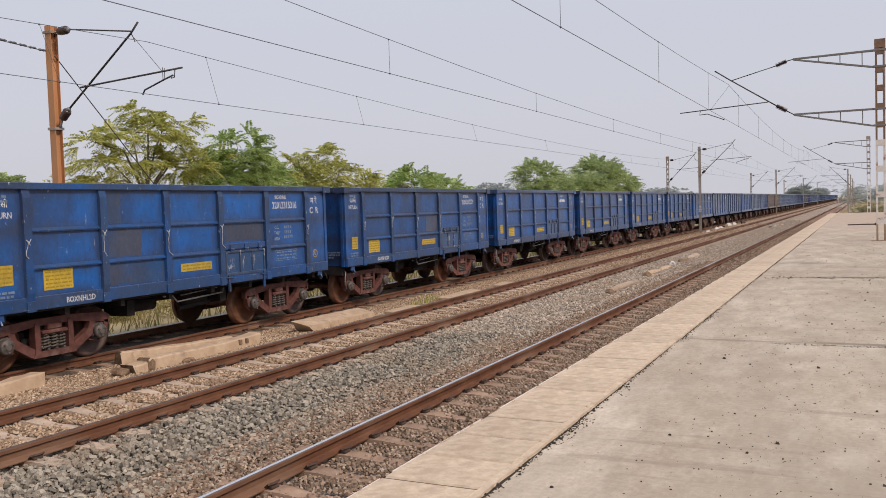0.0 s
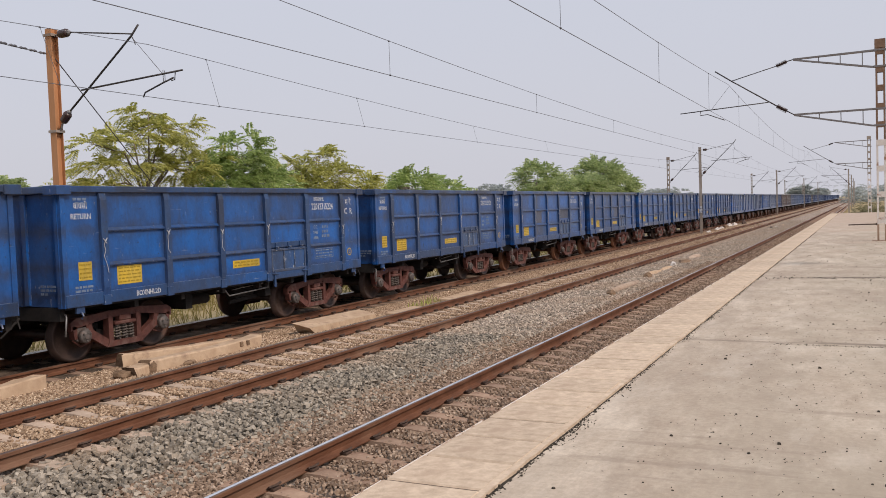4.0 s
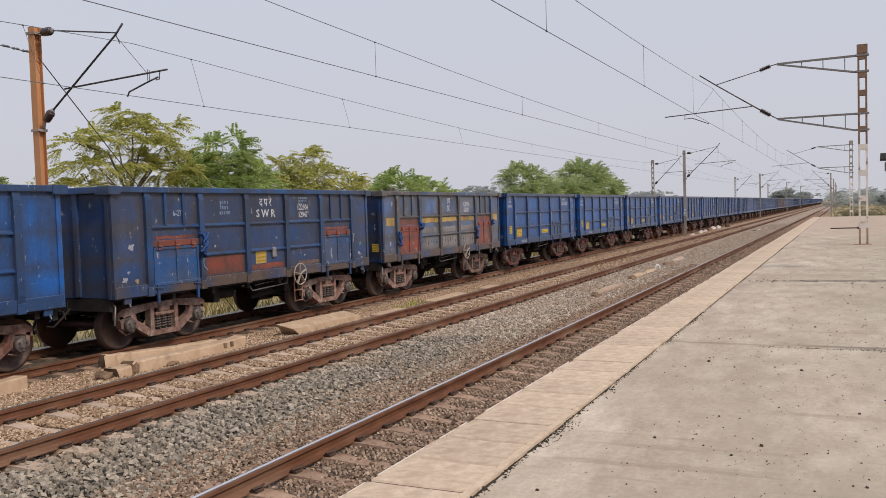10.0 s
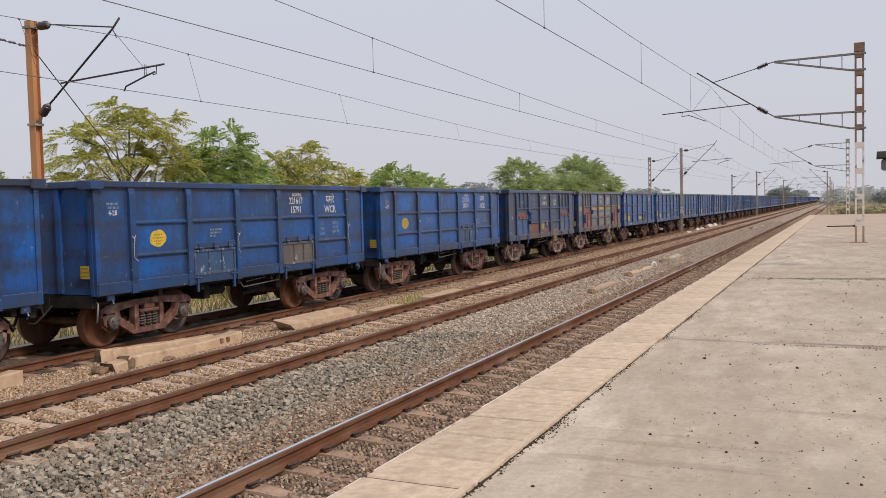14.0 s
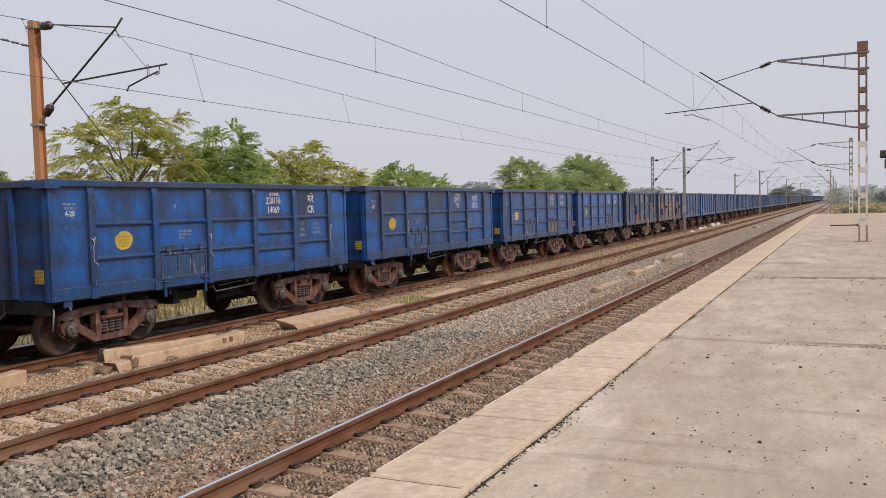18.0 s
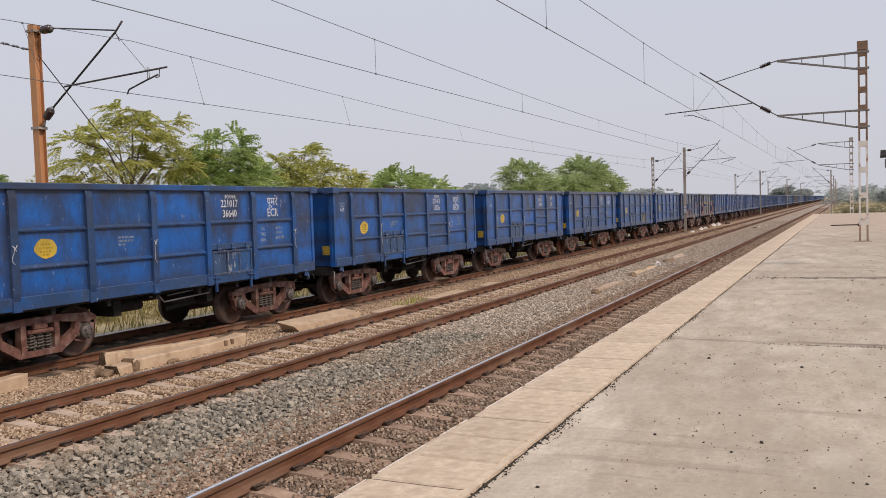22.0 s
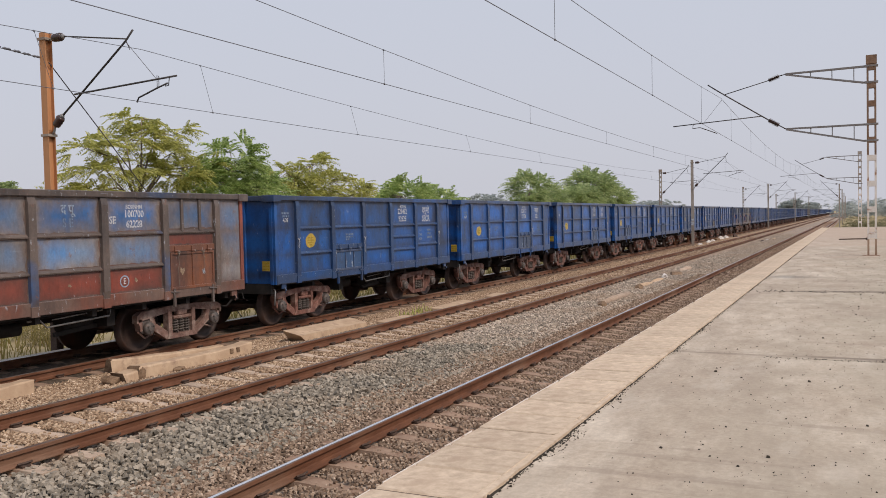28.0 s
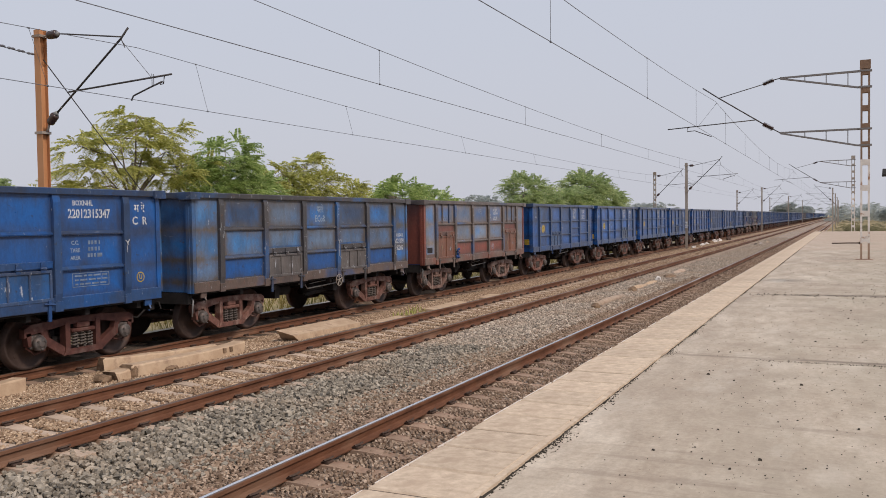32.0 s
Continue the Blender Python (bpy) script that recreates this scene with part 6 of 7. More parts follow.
def assemble(kit, label, front, specials, near=True):
    """One wagon with all its parts, its front end at that place along the line when the clip begins."""
    L = kit.L
    w = thing("goods_wagon", label, "goods wagon", pose(X_TRAIN, front - L / 2, Z_TRAIN), group="wagons of the goods train")
    turn = pose(0, 0, 0, 0, 0, 180)
    for m in (None, turn):
        hang("side_wall", kit.side, w, m)
        hang("end_wall", kit.end, w, m)
        for x in (-0.62, 0.62):
            hang("end_post", kit.end_post, w, (m or Matrix()) @ pose(x, 0, 0))
        hang("sole_bar", kit.sill, w, m)
        hang("coupler", BG.coupler, w, (m or Matrix()) @ pose(0, L / 2, 0))
        base = m or Matrix()
        hang("corner_post", kit.corner, w, m)
        hang("corner_post", kit.corner, w, base @ Matrix.Diagonal((1, -1, 1, 1)))
        for y in kit.stakes:
            hang("stake", kit.stake, w, base @ pose(0, y, 0))
        for i in range(5):
            yc = (kit.stakes[i] + kit.stakes[i + 1]) / 2
            if m is None and i in kit.doors:
                hang("rib", kit.rib, w, base @ pose(0, yc, 2.48))
                hang("hinge_bar", kit.hinge, w, base @ pose(0, yc, 0))
                d = hang("door", specials.get(("door", i), kit.door), w, base @ pose(0, yc, 0), specials.get("door_label", ""))
                for c in (-1, 1):
                    hang("latch", kit.latch, d, pose(0, c * kit.half, 0))
                    if kit.old:
                        hang("short_stake", kit.short_stake, w, base @ pose(0, yc + c * 0.27, 0))
            elif m is None and i in specials.get("blanked", ()):
                for z in (2.48, 2.12, 1.72):
                    hang("rib", kit.rib, w, base @ pose(0, yc, z))
            else:
                for z in (2.48, 1.83):
                    hang("rib", kit.rib, w, base @ pose(0, yc, z))
    hang("coping", kit.rim, w)
    hang("underframe", UNDERS[L], w)
    hang("brake_gear", BG.gear, w)
    hang("brake_rod", BG.rod, w, None, "dull grey brake rod")
    if kit.old and kit is not K_SE:
        hang("hand_wheel", BG.hand_wheel, w, pose(0, kit.L / 2 - 3.75, 1.13), "hand brake wheel")
        hang("step_ladder", BG.ladder, w, pose(0, kit.L / 2 - 3.72, 0))
    hang("lever", BG.lever, w, pose(0, -L / 2 + 0.05, 0))
    wheels = []
    for c in (1, -1):
        b = hang("bogie", BG.bolster, w, pose(0, c * (L / 2 - 1.69), 0))
        for s in (None, turn):
            base = s or Matrix()
            hang("side_frame", BG.frame_red if kit is K_NEW else BG.frame_dusty if kit.old else BG.frame, b, s)
            hang("brake_beam", BG.beam, b, base @ pose(0, 0.46, 0))
            hang("spring", BG.spring, b, s)
            for y in (-1.0, 1.0):
                hang("axle_box", BG.axle_box, b, base @ pose(0, y, 0))
        for y in (-1.0, 1.0):
            rusty = specials.get("rusty_wheels") and y < 0
            wheels.append((hang("wheelset", BG.wheel_brown if rusty else BG.wheelset, w, pose(0, c * (L / 2 - 1.69) + y, 0.5)), c * (L / 2 - 1.69) + y))
    return w, wheels


def rope_bits(w, kit, seed, where):
    r = random.Random(seed)
    for i, z in where:
        hang("rope", ROPES[r.randrange(5)], w, pose(0.0, kit.stakes[i] - 0.02, z), "dangling white rope")


def decals_new(w, kit, number):
    """Markings of the newer wagons."""
    f = kit.L / 2
    write(w, "BOXNHL", f - 1.93, 3.03, 0.095, WHITE)
    if number:
        write(w, number, f - 1.78, 2.83, 0.165, WHITE, squeeze=0.76)
    else:
        hang("stencil_mark", LONG_NO, w, pose(1.5565, f - 1.93, 2.83))
    write(w, "म रे", f - 0.53, 2.94, 0.15, WHITE, squeeze=1.0)
    write(w, "C  R", f - 0.53, 2.69, 0.155, WHITE, squeeze=0.95)
    for i, word in enumerate(("C.C.", "TARE", "AREA")):
        write(w, word, f - 2.13, 2.30 - 0.14 * i, 0.075, WHITE_DIM)
    hang("stencil_mark", TABLE, w, pose(1.5565, f - 1.98, 2.30))
    hang("stencilled_box", FRAMED, w, pose(1.5565, f - 1.78, 1.61))
    hang("marking_ring", U_RING, w, pose(1.5565, f - 0.54, 1.57))
    write(w, "U", f - 0.54, 1.57, 0.095, YELLOW, 1.5625)
    write(w, "वापसी", -f + 0.46, 2.93, 0.11, WHITE)
    write(w, "RETURN", -f + 0.46, 2.74, 0.10, WHITE)
    if number.endswith("293"):
        write(w, "07-29", -f + 0.46, 3.08, 0.10, WHITE)
    else:
        hang("stencil_mark", SMALL, w, pose(1.5565, -f + 0.46, 3.06))
    hang("yellow_marking", SIGN_SQ, w, pose(1.5565, -f + 0.5, 1.74), "yellow painted notice")
    hang("yellow_marking", SIGN_A, w, pose(1.5565, kit.stakes[5] + 0.62, 1.60), "yellow painted notice")
    hang("yellow_marking", SIGN_B, w, pose(1.5565, (kit.stakes[2] + kit.stakes[3]) / 2 + 0.05, 1.56), "long yellow painted notice")
    hang("stencil_mark", SMALL_B, w, pose(1.5565, -f + 0.46, 1.45))
    hang("stencil_mark", SMALL_B, w, pose(1.2, -f - 0.024, 1.5, 0, 0, -90))
    write(w, "BOXNHL2D", kit.stakes[5] + 1.05, 1.21, 0.10, WHITE, 1.6035)


def decals_zone(w, kit, top, bottom, hindi, code, dial_at=0.0, back="4-28"):
    """Markings of the wagons lettered with a number in two lines and a railway's initials."""
    f = kit.L / 2
    y2, y1 = (kit.stakes[1] + kit.stakes[2]) / 2 + 0.75, (kit.stakes[0] + kit.stakes[1]) / 2
    y2 = (kit.stakes[1] + kit.stakes[2]) / 2
    write(w, "BOXNHL", y2 + 0.05, 3.05, 0.08, WHITE)
    write(w, top, y2, 2.89, 0.165, WHITE)
    write(w, bottom, y2, 2.66, 0.165, WHITE)
    write(w, hindi, y1, 2.93, 0.19, WHITE, squeeze=0.98 if len(hindi) < 6 else 0.85)
    write(w, code, y1, 2.655, 0.19, WHITE, squeeze=0.9)
    for i, word in enumerate(("C.C", "TARE", "AREA")):
        write(w, word, y1 - 0.42, 2.28 - 0.14 * i, 0.075, WHITE_DIM)
    hang("stencil_mark", TABLE, w, pose(1.5565, y1 - 0.05, 2.28))
    hang("yellow_marking", DIALS[len(hindi) % 3], w, pose(1.5565, (kit.stakes[4] + kit.stakes[5]) / 2 + dial_at, 2.14), "round yellow painted notice")
    hang("yellow_marking", SIGN_END, w, pose(1.3, -f - 0.0235, 1.56, 0, 0, -90), "yellow painted notice on the end")
    hang("stencil_mark", SMALL, w, pose(1.5565, -f + 0.48, 2.86))
    write(w, back, -f + 0.48, 2.68, 0.10, WHITE)
    hang("stencil_mark", SMALL_B, w, pose(1.5565, (kit.stakes[3] + kit.stakes[4]) / 2 + 0.1, 2.26))


letter("BOXNHL", "BOXNHL2D", "C.C.", "C.C", "TARE", "AREA", "म रे", "C  R", "U", "वापसी", "RETURN",
       "22012315316", "22012315279", "22012315170", "22012315224", "22012315293", "22012315347", "221311", "30074", "उमरे", "NCR",
       "221617", "15791", "पमरे", "WCR", "221417", "723", "दपूमरे", "SECR", "220116", "14069", "मरे", "CR", "221412", "13026", "221017", "36640",
       "पूमरे", "ECR", "220117", "17128", "मध्य", "92625", "दम", "SC", "120996", "60140", "द प रे", "S W R", "122506", "12947", "BOXNHM", "SE", "100700",
       "62228", "221209", "52205", "4-28", "4-29", "07-29", "6-27", "पतरे", "E", "ECoR", "द पू", "S E")

K_NEW = make_kit(10.034, BLUE_NEW, BLUE_TRIM, BLUE_NEW, (1,), DOOR_BLUE)
K_MID = make_kit(10.034, BLUE, BLUE_TRIM, BLUE_NEW, (3,), DOOR_BLUE)
K_MID2 = make_kit(10.034, BLUE_B, BLUE_TRIM, BLUE_B, (1, 3), DOOR_BLUE)
K_MID3 = make_kit(10.034, BLUE, BLUE_TRIM, BLUE, (1, 3), DOOR_BLUE)
K_SC = make_kit(9.784, SLATE, FRAME_RUST, BLUE_OLD, (0, 4), RED_PAINT, True)
K_SW = make_kit(9.784, BLUE_OLD, FRAME_NAVY, BLUE_OLD, (0, 4), DOOR_SCRAPED, True)
K_SE = make_kit(9.784, RUST_WORN, RUST_FRAME, BLUE_OLD, (0, 4), OCHRE_DOOR, True)
K_SE.sill.materials[0] = RUST_SILL
K_SE.corner.materials[0] = RED_END
K_PALE = make_kit(10.034, BLUE_WORN, PALE_FRAME, BLUE_WORN, (1, 3), DOOR_GRIME)
K_PALE.door.materials[1] = DOOR_GRIME
K_SW.hinge.materials[0] = RED_PAINT
K_SW.sill.materials[0] = K_SC.sill.materials[0] = K_PALE.sill.materials[0] = SILL_RUST
UNDERS = {L: under_mesh(L) for L in (10.034, 9.784)}


def patch(w, kit, bay, z0, z1, mat, y0=0.0, y1=1.0):
    """A panel field painted in another colour."""
    a, b = kit.stakes[bay + 1] + 0.085, kit.stakes[bay] - 0.085
    lo, hi = a + (b - a) * y0, a + (b - a) * y1
    r = random.Random(int(z0 * 100 + bay * 7 + lo * 13))
    ring, n = [], 14
    for k in range(n):
        ring.append((lo + (hi - lo) * k / n, z0 + r.uniform(0, 0.035)))
    for k in range(5):
        ring.append((hi - r.uniform(0, 0.05), z0 + (z1 - z0) * k / 5))
    for k in range(n):
        ring.append((hi - (hi - lo) * k / n, z1 - r.uniform(0, 0.03)))
    for k in range(5):
        ring.append((lo + r.uniform(0, 0.05), z1 - (z1 - z0) * k / 5))
    hang("painted_panel", built("painted_panel", mat, lambda bm: prism(bm, ring, 1.5545, 1.558)), w)


def blot(w, y, z, size, mat, x, seed, tall=1.0):
    """A small scrape, drip or splash with a ragged outline on the side."""
    r = random.Random(seed)
    ring = []
    for k in range(11):
        a, q = 2 * math.pi * k / 11, 0.75 * size * r.uniform(0.3, 1.15)
        ring.append((y + q * math.cos(a), z + q * tall * math.sin(a)))
    hang("paint_mark", built("paint_mark", mat, lambda bm: prism(bm, ring, x, x + 0.0015)), w)


def rag(w, y, z, drop, seed):
    """A twisted rag tied to a stake."""
    r = random.Random(seed)

    def fill(bm):
        for _ in range(4):
            pts = [(1.66 + r.uniform(-0.03, 0.05), y + r.uniform(-0.11, 0.11), z + drop * (0.5 - i / 5) + r.uniform(-0.03, 0.03)) for i in range(6)]
            tube(bm, pts, 0.03, 6, radii=[r.uniform(0.012, 0.05) for _ in pts])
    hang("rag", built("rag", RAG, fill), w, None, "blue rag tied to a stake")


TOP_ROW, MID_ROW, LOW_ROW = (2.52, 3.17), (1.87, 2.44), (1.34, 1.79)
PITCH = 10.963
TRAIN = []      # wagon, where its middle starts, its wheels
for n, number in ((2, ""), (1, "22012315279"), (0, "22012315316"), (-1, "22012315170"), (-2, "22012315224"), (-3, "22012315293"), (-16, "22012315347")):
    front = 19.05 + PITCH * n if n > -10 else -157.6
    w, wheels = assemble(K_NEW, "dark blue open goods wagon with white stencils and yellow notices", front, {"rusty_wheels": n in (0, 1)})
    decals_new(w, K_NEW, number)
    rope_bits(w, K_NEW, n + 40, ((0, 2.3), (2, 2.4), (3, 2.35), (4, 2.4), (5, 2.3)))
    if n == 0:
        patch(w, K_NEW, 3, 1.88, 2.43, BROWNED, 0.0, 0.62)
        patch(w, K_NEW, 3, 1.35, 1.78, BROWNED)
        patch(w, K_NEW, 3, 2.53, 3.16, BROWNED, 0.0, 0.28)
        patch(w, K_NEW, 1, 2.02, 2.43, BROWNED)
    elif n == 1:
        patch(w, K_NEW, 2, 1.88, 2.43, BROWNED, 0.4, 1.0)
    TRAIN.append((w, front - K_NEW.L / 2, wheels))
for n in (3, 4, 5):
    front = 19.05 + PITCH * n
    w, wheels = assemble(K_NEW, "dark blue open goods wagon with white stencils and yellow notices", front, {})
    decals_new(w, K_NEW, "")
    TRAIN.append((w, front - K_NEW.L / 2, wheels))

ZONE = ((-6, -46.4, K_MID2, "221311", "30074", "उमरे", "NCR", (1,)), (-7, -57.5, K_MID2, "221617", "15791", "पमरे", "WCR", (1, 3)),
        (-8, -68.75, K_MID, "221417", "723", "दपूमरे", "SECR", (3,)), (-9, -79.9, K_MID, "220116", "14069", "मरे", "CR", (3,)),
        (-10, -91.1, K_MID, "221412", "13026", "दपूमरे", "SECR", (3,)), (-11, -102.15, K_MID3, "221017", "36640", "पूमरे", "ECR", (1,)),
        (-12, -113.3, K_MID3, "220117", "17128", "मध्य", "CR", (1,)), (-13, -124.35, K_MID, "221412", "92625", "दपूमरे", "SECR", (3,)))
for n, front, kit, top, bottom, hindi, code, doors in ZONE:
    saved = kit.doors
    kit.doors = doors
    extra = {"blanked": (1,)} if 1 not in doors else {}
    extra["rusty_wheels"] = n in (-7, -8)
    if n == -7:
        grey_door = kit.door.copy()
        grey_door.materials[0] = grey_door.materials[1] = DOOR_GRIME
        extra["door", 1] = grey_door
        extra["door_label"] = "bare grey-brown drop door"
    w, wheels = assemble(kit, "blue open goods wagon with white initials and yellow disc", front, extra)
    kit.doors = saved
    decals_zone(w, kit, top, bottom, hindi, code, {-9: 0.0, -11: -0.14, -12: -0.05, -13: -0.19}.get(n, -0.08), "4-28" if n % 2 else "4-29")
    rope_bits(w, kit, n + 80, ((0, 2.2), (3, 2.15), (5, 2.2)) if n % 2 else ((1, 2.1), (4, 2.2)))
    TRAIN.append((w, front - kit.L / 2, wheels))

# the four old wagons
w, wheels = assemble(K_SC, "battered grey-blue goods wagon with red doors and yellow band", -24.75, {})
for b in (1, 2, 3):
    patch(w, K_SC, b, *TOP_ROW, SLATE)
    patch(w, K_SC, b, 2.24, 2.44, YELLOW_WORN)
    patch(w, K_SC, b, 1.87, 2.1, GREY_WORN)
    patch(w, K_SC, b, *LOW_ROW, GREY_WORN)
    for k in range(6):
        u = K_SC.stakes[b + 1] + 0.25 + 0.21 * k
        blot(w, u, 1.62 - 0.03 * (k % 3), 0.035, SOOT, 1.5595, 90 + 7 * b + k, 2.6)
        if k % 2:
            blot(w, u + 0.09, 1.5, 0.03, CHALK, 1.5595, 60 + 7 * b + k, 2.2)
for b in (0, 4):
    patch(w, K_SC, b, 2.21, 2.44, RED_PAINT)
f = K_SC.L / 2
hang("painted_panel", built("painted_panel", SLATE, lambda bm: box(bm, 1.5545, 1.5575, -f + 0.1, -f + 0.84, 1.35, 3.14)), w)
for y in (f - 0.5, -f + 0.5):
    hang("painted_panel", built("painted_panel", YELLOW_WORN, lambda bm: box(bm, 1.5545, 1.5605, y - 0.25, y + 0.28, 2.22, 2.46)), w)
write(w, "दम", (K_SC.stakes[2] + K_SC.stakes[3]) / 2, 2.98, 0.2, WHITE, 1.5615)
write(w, "SC", (K_SC.stakes[2] + K_SC.stakes[3]) / 2, 2.72, 0.19, WHITE, 1.5615)
write(w, "120996", (K_SC.stakes[1] + K_SC.stakes[2]) / 2, 2.86, 0.16, WHITE, 1.5615)
write(w, "60140", (K_SC.stakes[1] + K_SC.stakes[2]) / 2, 2.65, 0.16, WHITE, 1.5615)
hang("yellow_marking", SIGN_END, w, pose(1.3, -f - 0.0235, 1.56, 0, 0, -90), "yellow painted notice on the end")
for b, s in ((4, 3), (0, 8)):
    yc = (K_SC.stakes[b] + K_SC.stakes[b + 1]) / 2
    blot(w, yc + 0.25, 1.62, 0.08, CHALK, 1.5885, s, 1.2)
    blot(w, yc - 0.3, 1.5, 0.06, TAN_CHALK, 1.5885, s + 1, 1.8)
    blot(w, yc + 0.45, 1.42, 0.05, CHALK, 1.5885, s + 2, 1.5)
    rag(w, K_SC.stakes[b], 2.15, 0.16, s)
    rag(w, K_SC.stakes[b + 1], 1.8, 0.45, s + 1)
for k, (z, s) in enumerate(((1.9, 0.06), (1.65, 0.09), (1.45, 0.07), (2.9, 0.1))):
    blot(w, -f + 0.42 + 0.07 * k, z, s, CHALK if k % 2 else TAN_CHALK, 1.5595, 240 + k, 1.6)
TRAIN.append((w, -24.75 - f, wheels))

w, wheels = assemble(K_SW, "dark blue old goods wagon with rust-red patched panels", -35.45, {})
for b in (1, 2, 3):
    patch(w, K_SW, b, *TOP_ROW, BLUE_OLD)
    patch(w, K_SW, b, *MID_ROW, BLUE_OLD)
patch(w, K_SW, 3, *LOW_ROW, RED_PAINT)
patch(w, K_SW, 2, 1.34, 1.5, RED_PAINT)
patch(w, K_SW, 1, 1.34, 1.47, RUST_WORN, 0.3, 1.0)
for b in (0, 4):
    patch(w, K_SW, b, 2.21, 2.3, RED_PAINT, 0.1, 0.95)
write(w, "द प रे", (K_SW.stakes[2] + K_SW.stakes[3]) / 2, 2.97, 0.19, WHITE, 1.5615)
write(w, "S W R", (K_SW.stakes[2] + K_SW.stakes[3]) / 2, 2.70, 0.18, WHITE, 1.5615, squeeze=1.1)
write(w, "122506", (K_SW.stakes[1] + K_SW.stakes[2]) / 2, 2.84, 0.14, WHITE, 1.5615)
write(w, "12947", (K_SW.stakes[1] + K_SW.stakes[2]) / 2, 2.65, 0.14, WHITE, 1.5615)
hang("yellow_marking", plaque("yellow_marking", 0.42, 0.3, YELLOW_WORN, 3, YELLOW_DARK), w, pose(1.559, (K_SW.stakes[2] + K_SW.stakes[3]) / 2 - 0.25, 1.65), "faded yellow painted notice")
hang("stencil_mark", TABLE, w, pose(1.5585, (K_SW.stakes[3] + K_SW.stakes[4]) / 2 - 0.25, 2.98))
hang("stencil_mark", SMALL_B, w, pose(1.5585, (K_SW.stakes[1] + K_SW.stakes[2]) / 2, 3.08))
rope_bits(w, K_SW, 9, ((0, 2.05), (4, 2.0)))
rag(w, K_SW.stakes[4], 2.05, 0.5, 3)
hang("valve_box", built("valve_box", PIPE, lambda bm: bevel_box(bm, 1.555, 1.62, K_SW.stakes[2] - 0.62, K_SW.stakes[2] - 0.48, 1.62, 1.86, 0.015)), w, None, "small grey steel box")
write(w, "6-27", (K_SW.stakes[4] + K_SW.stakes[5]) / 2 + 0.1, 2.75, 0.12, WHITE_DIM)
for k, (y, z, s, m) in enumerate(((f - 0.45, 1.75, 0.14, TEAL_CHALK), (f - 0.5, 1.5, 0.12, CHALK), (f - 0.38, 1.36, 0.07, CHALK), (-f + 0.5, 2.1, 0.13, CHALK), (-f + 0.4, 1.6, 0.08, CHALK),
                                  (-f + 0.3, 1.45, 0.12, CHALK), (-f + 0.62, 1.4, 0.1, TAN_CHALK), (1.6, 1.6, 0.06, CHALK), (0.4, 2.1, 0.05, CHALK), (-1.9, 2.0, 0.06, CHALK))):
    blot(w, y, z, s, m, 1.5595, 200 + k, 0.8)
TRAIN.append((w, -35.45 - f, wheels))

w, wheels = assemble(K_SE, "rust-brown goods wagon with flaking pale blue panels", -135.6, {})
for b in (1, 2, 3):
    patch(w, K_SE, b, *TOP_ROW, SE_BLUE)
    patch(w, K_SE, b, *MID_ROW, SE_SKY)
    patch(w, K_SE, b, *LOW_ROW, RED_PAINT)
    blot(w, (K_SE.stakes[b] + K_SE.stakes[b + 1]) / 2, 1.56, 0.07, TAN_CHALK, 1.5595, 40 + b)
for b in (0, 4):
    patch(w, K_SE, b, 2.55, 3.15, SE_BLUE)
    patch(w, K_SE, b, 2.21, 2.44, RED_PAINT)
hang("painted_panel", built("painted_panel", BARE_PANEL, lambda bm: box(bm, 1.5545, 1.558, f - 0.86, f - 0.12, 1.34, 3.16)), w)
hang("painted_panel", built("painted_panel", SE_SKY, lambda bm: box(bm, 1.5545, 1.558, -f + 0.2, -f + 0.82, 1.45, 3.14)), w)
hang("painted_panel", built("painted_panel", RED_END, lambda bm: box(bm, 0.7, 1.415, -f + 0.026, -f + 0.031, 1.14, 3.16)), w)
hang("paint_mark", built("paint_mark", SOOT, lambda bm: box(bm, 1.558, 1.5595, -f + 0.26, -f + 0.66, 1.5, 1.68)), w)
write(w, "द पू", (K_SE.stakes[2] + K_SE.stakes[3]) / 2, 2.95, 0.17, WHITE_DIM, 1.5615)
write(w, "S E", (K_SE.stakes[2] + K_SE.stakes[3]) / 2, 2.7, 0.16, STENCIL_FAINT, 1.5615)
hang("stencil_mark", SMALL, w, pose(1.5585, (K_SE.stakes[4] + K_SE.stakes[5]) / 2, 2.72))
write(w, "BOXNHM", (K_SE.stakes[1] + K_SE.stakes[2]) / 2, 3.0, 0.08, WHITE, 1.5615)
write(w, "100700", (K_SE.stakes[1] + K_SE.stakes[2]) / 2, 2.86, 0.14, WHITE, 1.5615)
write(w, "62228", (K_SE.stakes[1] + K_SE.stakes[2]) / 2, 2.66, 0.14, WHITE, 1.5615)
write(w, "SE", (K_SE.stakes[1] + K_SE.stakes[2]) / 2 - 0.55, 2.74, 0.14, WHITE, 1.5615)
rag(w, K_SE.stakes[4], 1.42, 0.34, 5)
for b, s in ((4, 1), (0, 2)):
    yc = (K_SE.stakes[b] + K_SE.stakes[b + 1]) / 2
    blot(w, yc - 0.32, 1.66, 0.09, TAN_CHALK, 1.5885, s, 1.6)
    blot(w, yc + 0.34, 1.6, 0.10, CHALK, 1.5885, s + 5, 1.3)
    hang("rope", OLD_ROPES[0], w, pose(-0.02, yc - 0.45, 2.05), "dangling brown rope")
    hang("rope", OLD_ROPES[1], w, pose(-0.02, yc + 0.3, 2.05), "dangling brown rope")
hang("marking_ring", E_RING, w, pose(1.5595, (K_SE.stakes[1] + K_SE.stakes[2]) / 2 - 0.3, 1.55))
write(w, "E", (K_SE.stakes[1] + K_SE.stakes[2]) / 2 - 0.3, 1.55, 0.11, WHITE, 1.5655)
